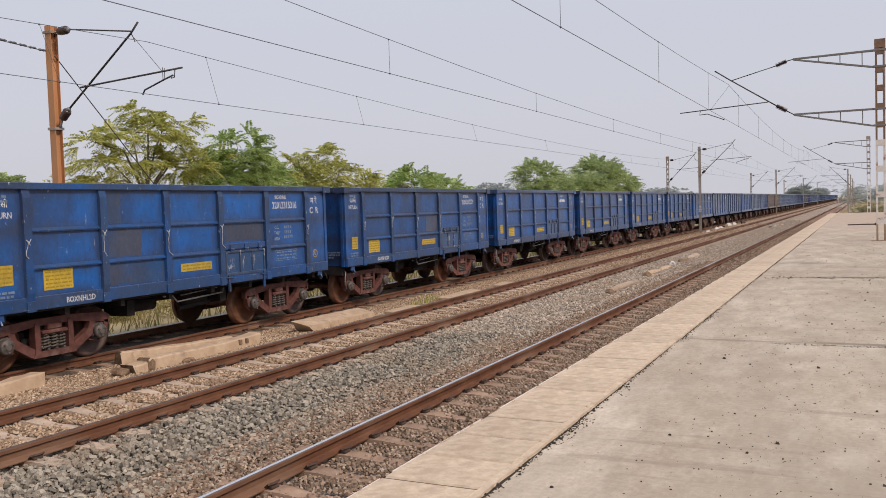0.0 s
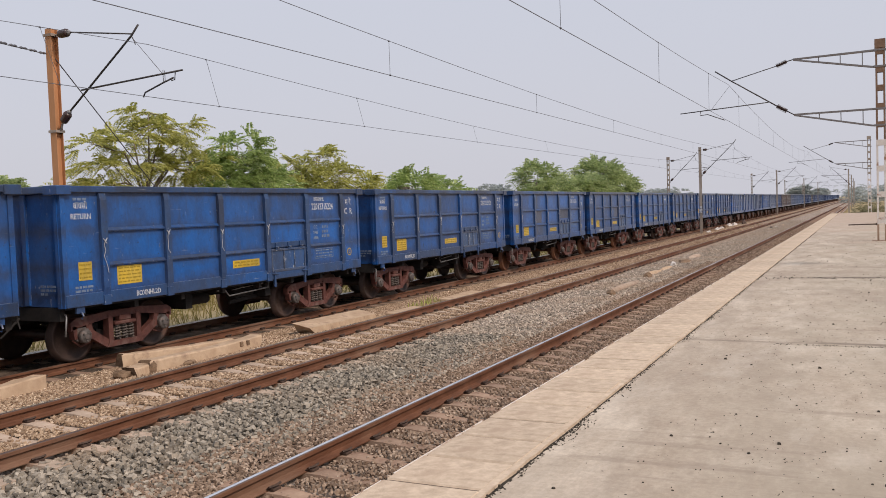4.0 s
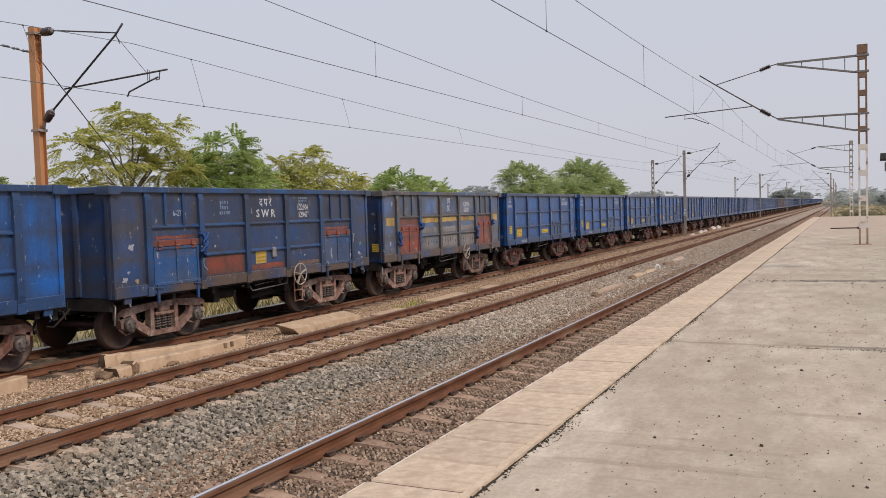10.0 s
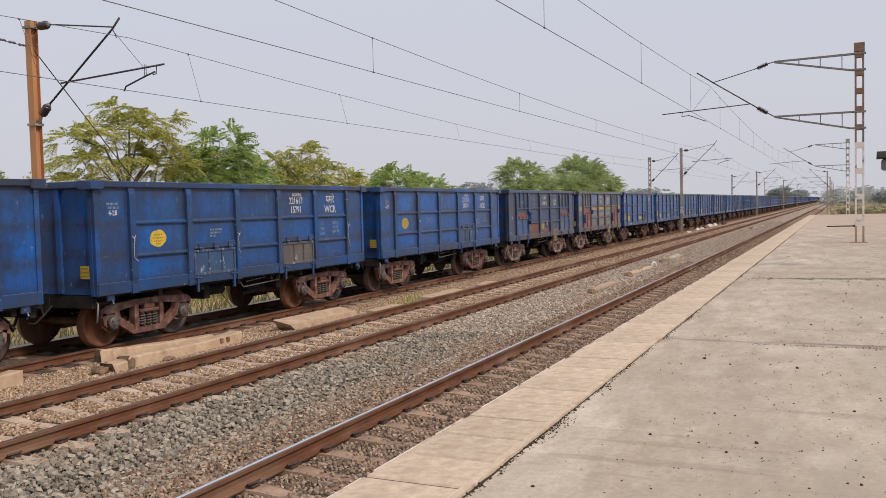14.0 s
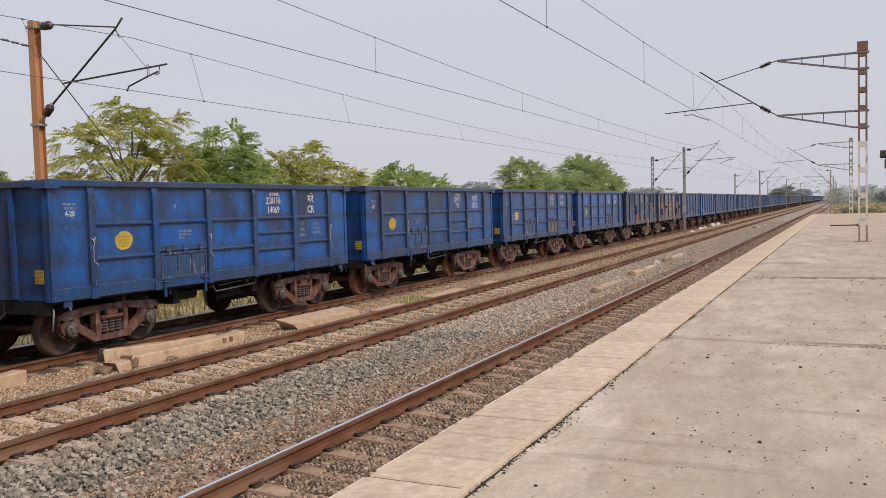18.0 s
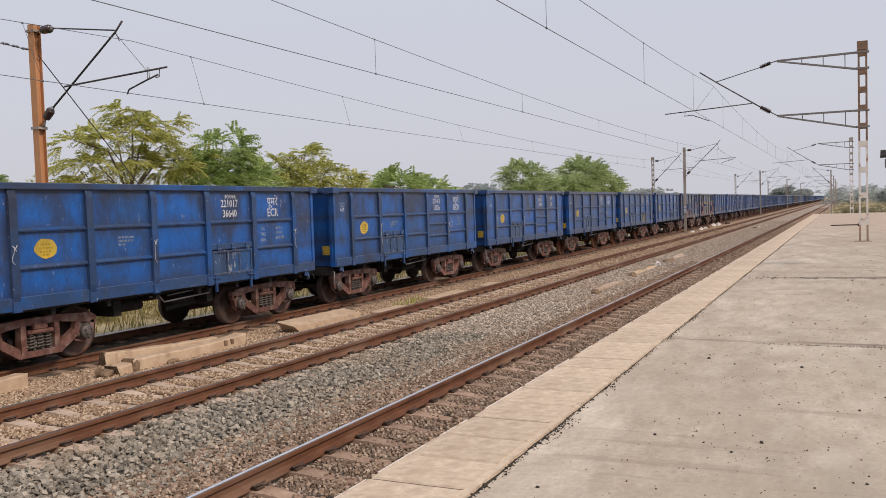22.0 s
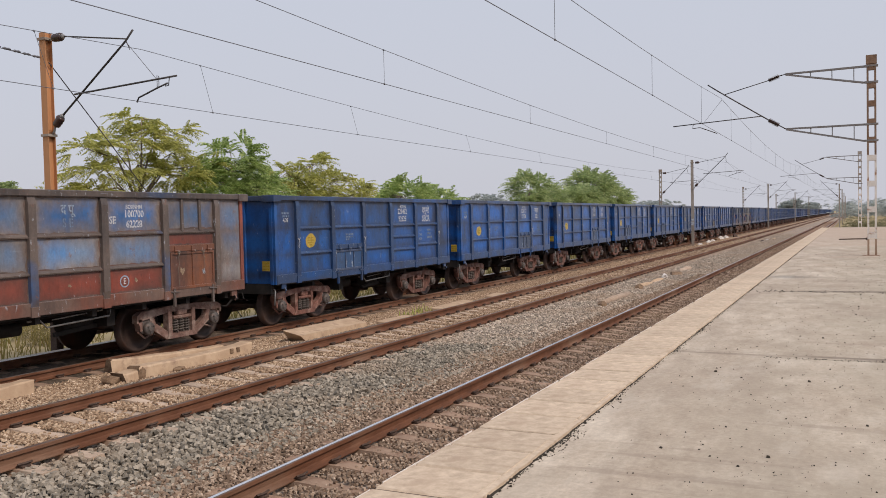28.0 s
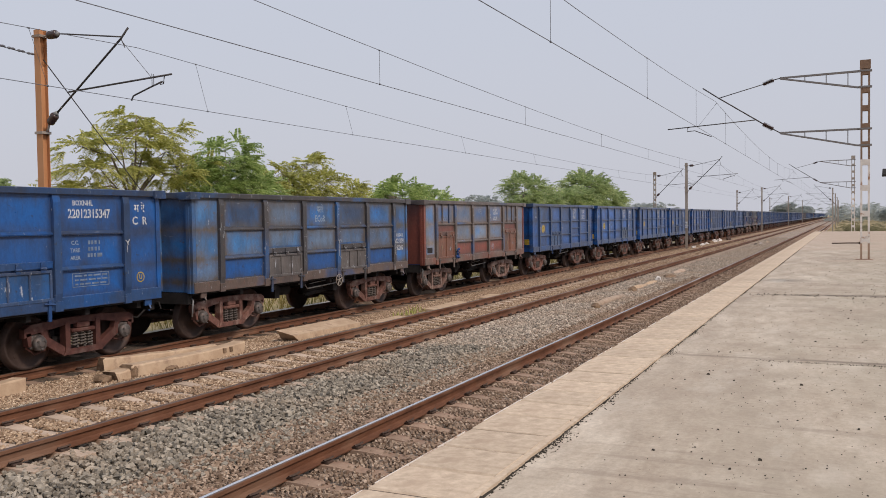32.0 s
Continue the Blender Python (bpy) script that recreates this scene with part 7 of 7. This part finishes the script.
TRAIN.append((w, -135.6 - f, wheels))

w, wheels = assemble(K_PALE, "bleached light blue goods wagon with grey grimy doors", -146.6, {})
for b in (0, 2, 4):
    patch(w, K_PALE, b, *TOP_ROW, BLUE_WORN)
    patch(w, K_PALE, b, *MID_ROW, SKY_PATCH)
    patch(w, K_PALE, b, *LOW_ROW, BLUE_NEW)
for b in (1, 3):
    patch(w, K_PALE, b, *TOP_ROW, BLUE_WORN if b == 1 else SKY_PATCH)
    patch(w, K_PALE, b, 2.02, 2.44, SKY_PATCH)
for y in (K_PALE.L / 2 - 0.5, -K_PALE.L / 2 + 0.5):
    hang("painted_panel", built("painted_panel", SKY_PATCH if y < 0 else BLUE_WORN, lambda bm: box(bm, 1.5545, 1.558, y - 0.36, y + 0.34, 1.35, 3.14)), w)
write(w, "पतरे", (K_PALE.stakes[2] + K_PALE.stakes[3]) / 2, 2.95, 0.17, WHITE_DIM, 1.5615)
write(w, "ECoR", (K_PALE.stakes[2] + K_PALE.stakes[3]) / 2, 2.7, 0.17, WHITE_DIM, 1.5615)
hang("hand_wheel", BG.hand_wheel, w, pose(0.62, K_PALE.stakes[2], 1.0) @ Matrix.Scale(0.58, 4), "small rusty hand brake wheel")
write(w, "221209", K_PALE.L / 2 - 0.5, 1.98, 0.14, WHITE, 1.5615)
write(w, "52205", K_PALE.L / 2 - 0.5, 1.76, 0.14, WHITE, 1.5615)
write(w, "BOXNHL", K_PALE.L / 2 - 0.5, 2.16, 0.10, WHITE, 1.5615)
rope_bits(w, K_PALE, 14, ((0, 2.0), (2, 2.1)))
TRAIN.append((w, -146.6 - K_PALE.L / 2, wheels))


# wagons far ahead: the same shapes with their parts drawn together
def far_meshes(plate, frame_mat):
    h = 10.034 / 2
    st = stake_ys(10.034)

    def body(bm):
        for s in (-1, 1):
            box(bm, min(s * 1.53, s * 1.555), max(s * 1.53, s * 1.555), -h, h, 1.1, RIM - 0.12)
            box(bm, -1.53, 1.53, min(s * (h - 0.05), s * h), max(s * (h - 0.05), s * h), 1.1, RIM - 0.12)
        box(bm, -1.53, 1.53, -h + 0.05, h - 0.05, 1.06, 1.1)

    def trim(bm):
        for s in (-1, 1):
            for y in st:
                box(bm, min(s * 1.55, s * 1.63), max(s * 1.55, s * 1.63), y - 0.08, y + 0.08, 1.2, RIM - 0.12)
            for z in (2.48, 1.83):
                box(bm, min(s * 1.55, s * 1.6), max(s * 1.55, s * 1.6), st[-1], st[0], z - 0.035, z + 0.035)
            box(bm, min(s * 1.5, s * 1.6), max(s * 1.5, s * 1.6), -h, h, 1.1, 1.32)

    def rim(bm):
        for s in (-1, 1):
            box(bm, min(s * 1.5, s * 1.64), max(s * 1.5, s * 1.64), -h - 0.06, h + 0.06, RIM - 0.12, RIM)
            box(bm, -1.5, 1.5, min(s * (h - 0.1), s * (h + 0.06)), max(s * (h - 0.1), s * (h + 0.06)), RIM - 0.12, RIM)
    return built("body", plate, body), built("frame", frame_mat, trim), built("coping", frame_mat, rim)


def far_bogie(bm):
    box(bm, -1.06, 1.06, -0.18, 0.18, 0.5, 0.9)


def far_frame(bm):
    prism(bm, [(-1.3, 0.6), (-1.2, 0.82), (0, 0.92), (1.2, 0.82), (1.3, 0.6), (0.85, 0.6), (0.42, 0.22), (-0.42, 0.22), (-0.85, 0.6)], 1.06, 1.2)


def far_wheels(bm):
    lathe(bm, [(-0.95, 0.1), (-0.94, 0.5), (-0.84, 0.5), (-0.8, 0.52), (-0.79, 0.08), (0.79, 0.08), (0.8, 0.52), (0.84, 0.5), (0.94, 0.5), (0.95, 0.1)], "x", (0, 0, 0.5), 14)


FAR_BOGIE, FAR_FRAME, FAR_WHEELS = built("bogie", UNDER, far_bogie), built("side_frame", WHEEL, far_frame), built("wheelset", WHEEL, far_wheels)
# most far bodies and frames wear the blue that has haze mixed in
FAR_KITS = [far_meshes(BLUE_HAZED, BLUE_HAZED), far_meshes(BLUE_HAZED, BLUE), far_meshes(BLUE, BLUE_HAZED), far_meshes(RUST_WORN, GREY_WORN)]
FAR_UNDER = UNDERS[10.034]
pick = random.Random(5)
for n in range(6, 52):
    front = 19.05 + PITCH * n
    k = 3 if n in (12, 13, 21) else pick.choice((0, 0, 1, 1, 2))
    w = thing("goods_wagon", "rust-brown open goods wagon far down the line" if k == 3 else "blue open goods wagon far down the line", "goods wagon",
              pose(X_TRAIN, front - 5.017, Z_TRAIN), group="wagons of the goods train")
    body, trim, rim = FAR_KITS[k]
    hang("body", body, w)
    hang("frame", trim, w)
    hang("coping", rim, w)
    hang("underframe", FAR_UNDER, w)
    for c in (1, -1):
        b = hang("bogie", FAR_BOGIE, w, pose(0, c * 3.33, 0))
        hang("side_frame", FAR_FRAME, b)
        hang("side_frame", FAR_FRAME, b, pose(0, 0, 0, 0, 0, 180))
        for y in (-1, 1):
            hang("wheelset", FAR_WHEELS, b, pose(0, y, 0))
    if n < 14:
        hang("stencil_mark", LONG_NO, w, pose(1.5565, 5.017 - 1.93, 2.83))
    TRAIN.append((w, front - 5.017, []))


# ---------------------------------------------------------------- things lying between the tracks
BROKEN = surf("rust_brown_broken_concrete", [(0.3, (0.1, 0.062, 0.038)), (0.7, (0.3, 0.2, 0.125))], 14.0, 0.95, relief=0.8)
def lying_sleeper(x, y, z, turn, length, wide, high, label, holes=True, seed=0):
    t = thing("concrete_sleeper", label, "concrete sleeper", pose(x, y, z, 0, 0, turn), group="old sleepers beside the track")
    r = random.Random(seed)

    def fill(bm):
        rings = []
        for k in range(13):
            u = k / 12
            dip = 0.03 * math.sin(math.pi * u) + r.uniform(-0.006, 0.006)
            w, h = wide / 2 - 0.3 * dip, high - dip
            yy = length * (u - 0.5)
            end = 0.05 if k in (0, 12) else 0.0
            ring = [(-w, 0), (-w + 0.03, h - 0.04), (-w + 0.06, h), (w - 0.05, h), (w - 0.025, h - 0.025), (w, 0)]
            rings.append([bm.verts.new((px + r.uniform(-0.004, 0.004), yy + r.uniform(-end, end), pz + (r.uniform(-0.012, 0.004) if pz else 0))) for px, pz in ring])
        for a, b in zip(rings, rings[1:]):
            for i in range(6):
                bm.faces.new((a[i], a[(i + 1) % 6], b[(i + 1) % 6], b[i]))
        bm.faces.new(rings[0]).material_index = 1
        bm.faces.new(rings[-1])
    hang("beam", built("beam", (CONCRETE_PALE, BROKEN), fill), t)
    if holes:
        for yy in (length / 2 - 0.42, length / 2 - 0.62):
            hang("insert", built("insert", BROKEN, lambda bm: bevel_box(bm, wide / 2 - 0.05, wide / 2 + 0.002, yy - 0.045, yy + 0.045, high * 0.42, high * 0.82, 0.008)), t, label="rusty rail insert")
    return t


lying_sleeper(-11.47, 12.68, -0.28, 0.0, 3.05, 0.38, 0.25, "pale concrete sleeper lying along the track", True, 1)
lying_sleeper(-11.47, 10.93, -0.28, 2.0, 0.36, 0.38, 0.2, "broken-off end of a pale concrete sleeper", False, 2)
lying_sleeper(-12.42, 12.95, -0.33, -19.0, 2.4, 0.3, 0.24, "pale concrete sleeper half sunk in earth", False, 3)
lying_sleeper(-12.42, 8.55, -0.36, 4.0, 2.5, 0.34, 0.27, "pale concrete sleeper end beside the track", False, 4)
bm = bmesh.new()
o = [(-0.30, -1.2, 0.02), (0.27, -1.28, 0.0), (0.3, 1.35, 0.0), (-0.34, 1.55, 0.02)]
a = [bm.verts.new((x, y, z)) for x, y, z in o]
b = [bm.verts.new((x * 0.95, y * (1.2 if y < 0 else 0.97), 0.15 + 0.08 * (x < 0) + 0.03 * (y < 0))) for x, y, z in o]
bm.faces.new(b)
for i in range(4):
    bm.faces.new((a[i], a[(i + 1) % 4], b[(i + 1) % 4], b[i]))
slab = thing("concrete_slab", "tilted pale concrete slab with small holes beside the track", "concrete slab", pose(-11.42, 17.3, -0.28), me=mesh_of("concrete_slab", bm, CONCRETE_PALE))
for k, (x, y, l) in enumerate(((-10.85, 19.7, 1.5), (-11.0, 23.5, 2.4), (-10.9, 26.8, 1.2))):
    s = thing("concrete_slab", "thin pale concrete slab sunk beside the rail", "concrete slab", pose(x, y, -0.24, 0, 2, 1.5 * k), me=built("concrete_slab", CONCRETE_PALE, lambda bm: bevel_box(bm, -0.2, 0.2, -l / 2, l / 2, 0, 0.09, 0.02)))


def rock_mesh(seed, sx, sy, sz, mat):
    r = random.Random(seed)
    bm = bmesh.new()
    bmesh.ops.create_icosphere(bm, subdivisions=2, radius=0.5)
    for v in bm.verts:
        k = 1 + 0.35 * noise.noise(v.co * 2.3 + Vector((seed * 3.1, 0, 0))) + r.uniform(-0.06, 0.06)
        k += 0.25 * noise.noise(v.co * 6.1 + Vector((0, seed * 1.7, 0)))
        v.co = Vector((v.co.x * sx, v.co.y * sy, max(v.co.z, -0.25) * sz)) * k
    return mesh_of("rock", bm, mat)


for k, (x, y, z, sx, sy, sz, mat, label) in enumerate((
        (-6.8, 31.0, -0.14, 0.22, 2.3, 0.24, CONCRETE_PALE, "pale broken slab on the ballast"), (-6.72, 29.75, -0.13, 0.32, 0.5, 0.32, BROKEN, "dark broken lump on the ballast"), (-6.8, 33.2, -0.14, 0.22, 2.4, 0.2, CONCRETE_PALE, "pale broken slab on the ballast"),
        (-6.9, 35.2, -0.13, 0.2, 0.75, 0.3, WHITEWASH, "white broken stone on the ballast"), (-6.78, 37.0, -0.13, 0.5, 1.3, 0.24, BROKEN, "dark broken lump on the ballast"), (-6.96, 40.4, -0.13, 0.35, 2.6, 0.24, SLEEPER, "broken concrete lump on the ballast"), (-6.45, 23.9, -0.14, 0.26, 0.34, 0.26, BROKEN, "dark broken lump beside the concrete pipe"),
        (-11.5, 10.66, -0.22, 0.34, 0.26, 0.24, BROKEN, "brown broken sleeper end on the ballast"), (-11.3, 11.16, -0.2, 0.14, 0.14, 0.3, BROKEN, "brown broken lump beside the sleepers"),
        (-11.2, 12.0, -0.22, 0.12, 0.3, 0.12, BROKEN, "brown broken lump beside the sleepers"),
        (-11.90, 76.3, -0.3, 0.40, 1.3, 0.30, WHITEWASH, "whitewashed rubble beside the track"),
        (-12.00, 79.3, -0.3, 0.35, 1.6, 0.34, BROKEN, "brown rubble among whitewashed stones"),
        (-12.25, 83.5, -0.3, 0.45, 1.7, 0.36, WHITEWASH, "whitewashed rubble beside the track"),
        (-12.35, 87.0, -0.3, 0.40, 1.9, 0.34, WHITEWASH, "whitewashed rubble beside the track"),
        (-12.45, 90.8, -0.3, 0.50, 2.4, 0.40, BROKEN, "brown rubble among whitewashed stones"),
        (-12.60, 94.6, -0.3, 0.50, 2.8, 0.46, WHITEWASH, "whitewashed rubble beside the track"),
        (-12.60, 98.6, -0.3, 0.50, 2.6, 0.50, WHITEWASH, "whitewashed rubble beside the track"),
        (-11.9, 101.0, -0.28, 0.5, 1.6, 0.75, CLIP, "dark heap beside the whitewashed rubble"),
        (-7.3, 81.5, -0.2, 0.35, 1.4, 0.26, CLIP, "dark lump between the tracks"), (-7.05, 84.0, -0.2, 0.35, 1.5, 0.24, WHITEWASH, "pale rubble between the tracks"),
        (-6.75, 87.2, -0.2, 0.3, 1.4, 0.28, CONCRETE_PALE, "pale rubble between the tracks"))):
    rk = thing("rock", label, "rock", pose(x, y, z), me=rock_mesh(k, sx, sy, sz, mat))
bm = bmesh.new()
tube(bm, [(0, 0, 0), (-0.01, 1.7, 0.01), (-0.02, 3.5, -0.03)], 0.1, 12)
tube(bm, [(0, -0.005, 0), (0, -0.02, 0)], 0.06, 10, 1)
pipe = thing("concrete_pipe", "pale concrete pipe half buried in ballast", "pipe", pose(-6.54, 24.05, -0.11), me=mesh_of("concrete_pipe", bm, SLEEPER, UNDER))

# a hooded lamp on a post at the platform's back
hood = thing("platform_lamp", "dark hooded lamp on a slim post", "lamp", pose(1.05, 22.0, PLAT_Z))
hang("hood", built("hood", UNDER, lambda bm: prism(bm, [(-0.3, 2.47), (0.3, 2.47), (0.3, 2.5), (0, 2.64), (-0.3, 2.5)], -0.28, 0.3)), hood)
hang("lamp_box", built("lamp_box", TUBE_GREY, lambda bm: bevel_box(bm, -0.19, 0.19, -0.16, 0.16, 2.2, 2.46, 0.04)), hood)
hang("post", built("post", TUBE_GREY, lambda bm: tube(bm, [(0.3, 0, 0), (0.3, 0, 2.4), (0.16, 0, 2.42)], 0.03, 8)), hood)

# crumbs of ballast and dirt on the platform, thickest along the open joint
r = np.random.RandomState(31)
base = np.array([(-1, -1, 0), (1, -1, 0), (1, 1, 0), (-1, 1, 0), (-0.6, -0.6, 1), (0.6, -0.6, 1), (0.6, 0.6, 1), (-0.6, 0.6, 1)], float)
f6 = np.array([(0, 3, 2, 1), (4, 5, 6, 7), (0, 1, 5, 4), (1, 2, 6, 5), (2, 3, 7, 6), (3, 0, 4, 7)])


def grit(label, px, py, sz):
    n = len(px)
    v = base[None] * r.uniform(0.6, 1.2, (n, 8, 3)) * sz[:, None, None] + np.stack([px, py, np.full(n, PLAT_Z + 0.001)], -1)[:, None]
    thing("grit", label, "grit", kind="stuff", me=raw_mesh("grit", v.reshape(-1, 3), (f6[None] + 8 * np.arange(n)[:, None, None]).reshape(-1, 4), JOINT))


n = 15000
wide = -1.8 + 6.0 * r.uniform(0, 1, n) ** 0.52
grit("dark crumbs of grit scattered on the platform", wide, 2.6 + 34 * r.uniform(0, 1, n) ** 1.5, np.minimum(r.lognormal(-5.65, 0.5, n), 0.016))
n = 2600
yy = 2.6 + 40 * r.uniform(0, 1, n) ** 1.4
keep = np.sin(yy * 1.7) + np.sin(yy * 4.1 + 1) > r.uniform(-2.2, 1.4, n)
yy = yy[keep]
grit("dirt and dry moss along the platform's open joint", CRACK_X + 0.02 + np.abs(r.normal(0, 0.022, len(yy))), yy, r.lognormal(-5.4, 0.4, len(yy)))
n = 420
yy = np.array([5.5, 5.9, 6.0, 7.3, 10.3, 12.0])[r.randint(0, 6, n)] + r.normal(0, 0.14, n)
grit("clumps of dirt and dry moss in the platform's open joint", CRACK_X + 0.03 + np.abs(r.normal(0, 0.07, n)) * r.uniform(0, 1, n), yy, r.lognormal(-5.6, 0.45, n))
# cement that fills the near end of a joint
bm = bmesh.new()
edge = [(CRACK_X + 0.05 + 1.5 * i / 16, 0.03 + 0.012 * noise.noise(Vector((i * 0.9, 2, 0))) - (0.02 if i == 16 else 0)) for i in range(17)]
for s in (-1, 1):
    inner = [bm.verts.new((x, 10.05, PLAT_Z + 0.0035)) for x, _ in edge]
    outer = [bm.verts.new((x, 10.05 + s * w, PLAT_Z + 0.001 + 0.0003 * x)) for x, w in edge]
    for i in range(16):
        bm.faces.new((inner[i], inner[i + 1], outer[i + 1], outer[i]) if s < 0 else (outer[i], outer[i + 1], inner[i + 1], inner[i]))
hang("joint_filling", mesh_of("joint_filling", bm, PLATFORM), platform, label="cement smeared into a joint")
n = 500
grit("dirt along a joint across the platform", r.uniform(-0.9, 4, n), 10.05 + r.normal(0, 0.03, n), r.lognormal(-5.4, 0.35, n))
n = 500
grit("dirt along a joint across the platform", r.uniform(-1.8, 5, n), 18.45 + r.normal(0, 0.12, n), r.lognormal(-4.9, 0.35, n))

# far trees on the horizon
far = random.Random(3)
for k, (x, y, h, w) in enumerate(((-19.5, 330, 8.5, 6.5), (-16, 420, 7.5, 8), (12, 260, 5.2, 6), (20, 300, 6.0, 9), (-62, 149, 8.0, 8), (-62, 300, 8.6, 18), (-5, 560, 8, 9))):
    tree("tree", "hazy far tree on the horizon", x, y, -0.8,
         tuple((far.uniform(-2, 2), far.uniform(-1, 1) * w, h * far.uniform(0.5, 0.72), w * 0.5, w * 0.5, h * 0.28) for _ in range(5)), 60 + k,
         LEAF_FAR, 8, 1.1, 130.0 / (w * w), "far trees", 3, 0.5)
G = -0.8
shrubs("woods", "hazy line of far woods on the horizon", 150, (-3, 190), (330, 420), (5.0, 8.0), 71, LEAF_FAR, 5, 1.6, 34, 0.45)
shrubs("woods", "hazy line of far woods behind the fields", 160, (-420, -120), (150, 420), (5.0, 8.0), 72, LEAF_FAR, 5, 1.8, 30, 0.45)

# cement smeared between the coping stones and the open joint
bm = bmesh.new()
n = 420
ys = [-10 + 107 * (i / n) ** 1.3 for i in range(n + 1)]
lefts = [bm.verts.new((CRACK_X - 0.06 + 0.025 * noise.noise(Vector((y * 1.3, 0, 0))) + 0.03 * noise.noise(Vector((y * 6, 3, 0))), y, PLAT_Z - 0.002)) for y in ys]
rights = [bm.verts.new((CRACK_X - 0.012 + 0.012 * noise.noise(Vector((y * 5, 7, 0))), y, PLAT_Z - 0.003)) for y in ys]
lows = [bm.verts.new((v.co.x + 0.004, v.co.y, PLAT_Z - 0.03)) for v in rights]
lows_l = [bm.verts.new((v.co.x - 0.004, v.co.y, PLAT_Z - 0.03)) for v in lefts]
for i in range(n):
    bm.faces.new((lefts[i], rights[i], rights[i + 1], lefts[i + 1]))
    bm.faces.new((rights[i], lows[i], lows[i + 1], rights[i + 1]))
    bm.faces.new((lows_l[i], lefts[i], lefts[i + 1], lows_l[i + 1]))
hang("cement_fillet", mesh_of("cement_fillet", bm, COPING), platform, label="tan cement smeared beside the coping")

# coping stones along the platform's edge
stone_ms = []
for k in range(5):
    bm = bmesh.new()
    bevel_box(bm, EDGE, CRACK_X - 0.05, 0.01 + 0.005 * (k % 3), 0.527 - 0.004 * (k % 2), -0.12, 0.0, 0.007 + 0.002 * k)
    stone_ms.append(mesh_of("coping_stone", bm, COPING))
y, k = -10.17, 0
while y < PLAT_END:
    if k < 205:
        hang("coping_stone", stone_ms[k % 5], platform, pose(rng.uniform(-0.005, 0.005), y + rng.uniform(-0.004, 0.004), PLAT_Z + rng.uniform(-0.003, 0.003)))
    y += 0.54
    k += 1


# ---------------------------------------------------------------- what moves
def motions():
    times, gone = [t for t, _ in RUN], [s for _, s in RUN]
    fine = np.arange(0, 32.01, 0.12)
    fine[-1] = 32.0
    # distance by a smooth curve through the rows
    co = np.polyfit(times, gone, 5)
    turned = np.polyval(co, fine) / 0.5
    for wagon, y, wheels in TRAIN:
        walk(wagon, [(t, pose(X_TRAIN, y + s, Z_TRAIN)) for t, s in RUN])
        for wheel, yw in wheels:
            walk(wheel, [(t, Matrix.Translation((0, yw, 0.5)) @ Matrix.Rotation(-a, 4, "X")) for t, a in zip(fine, turned)])


motions()
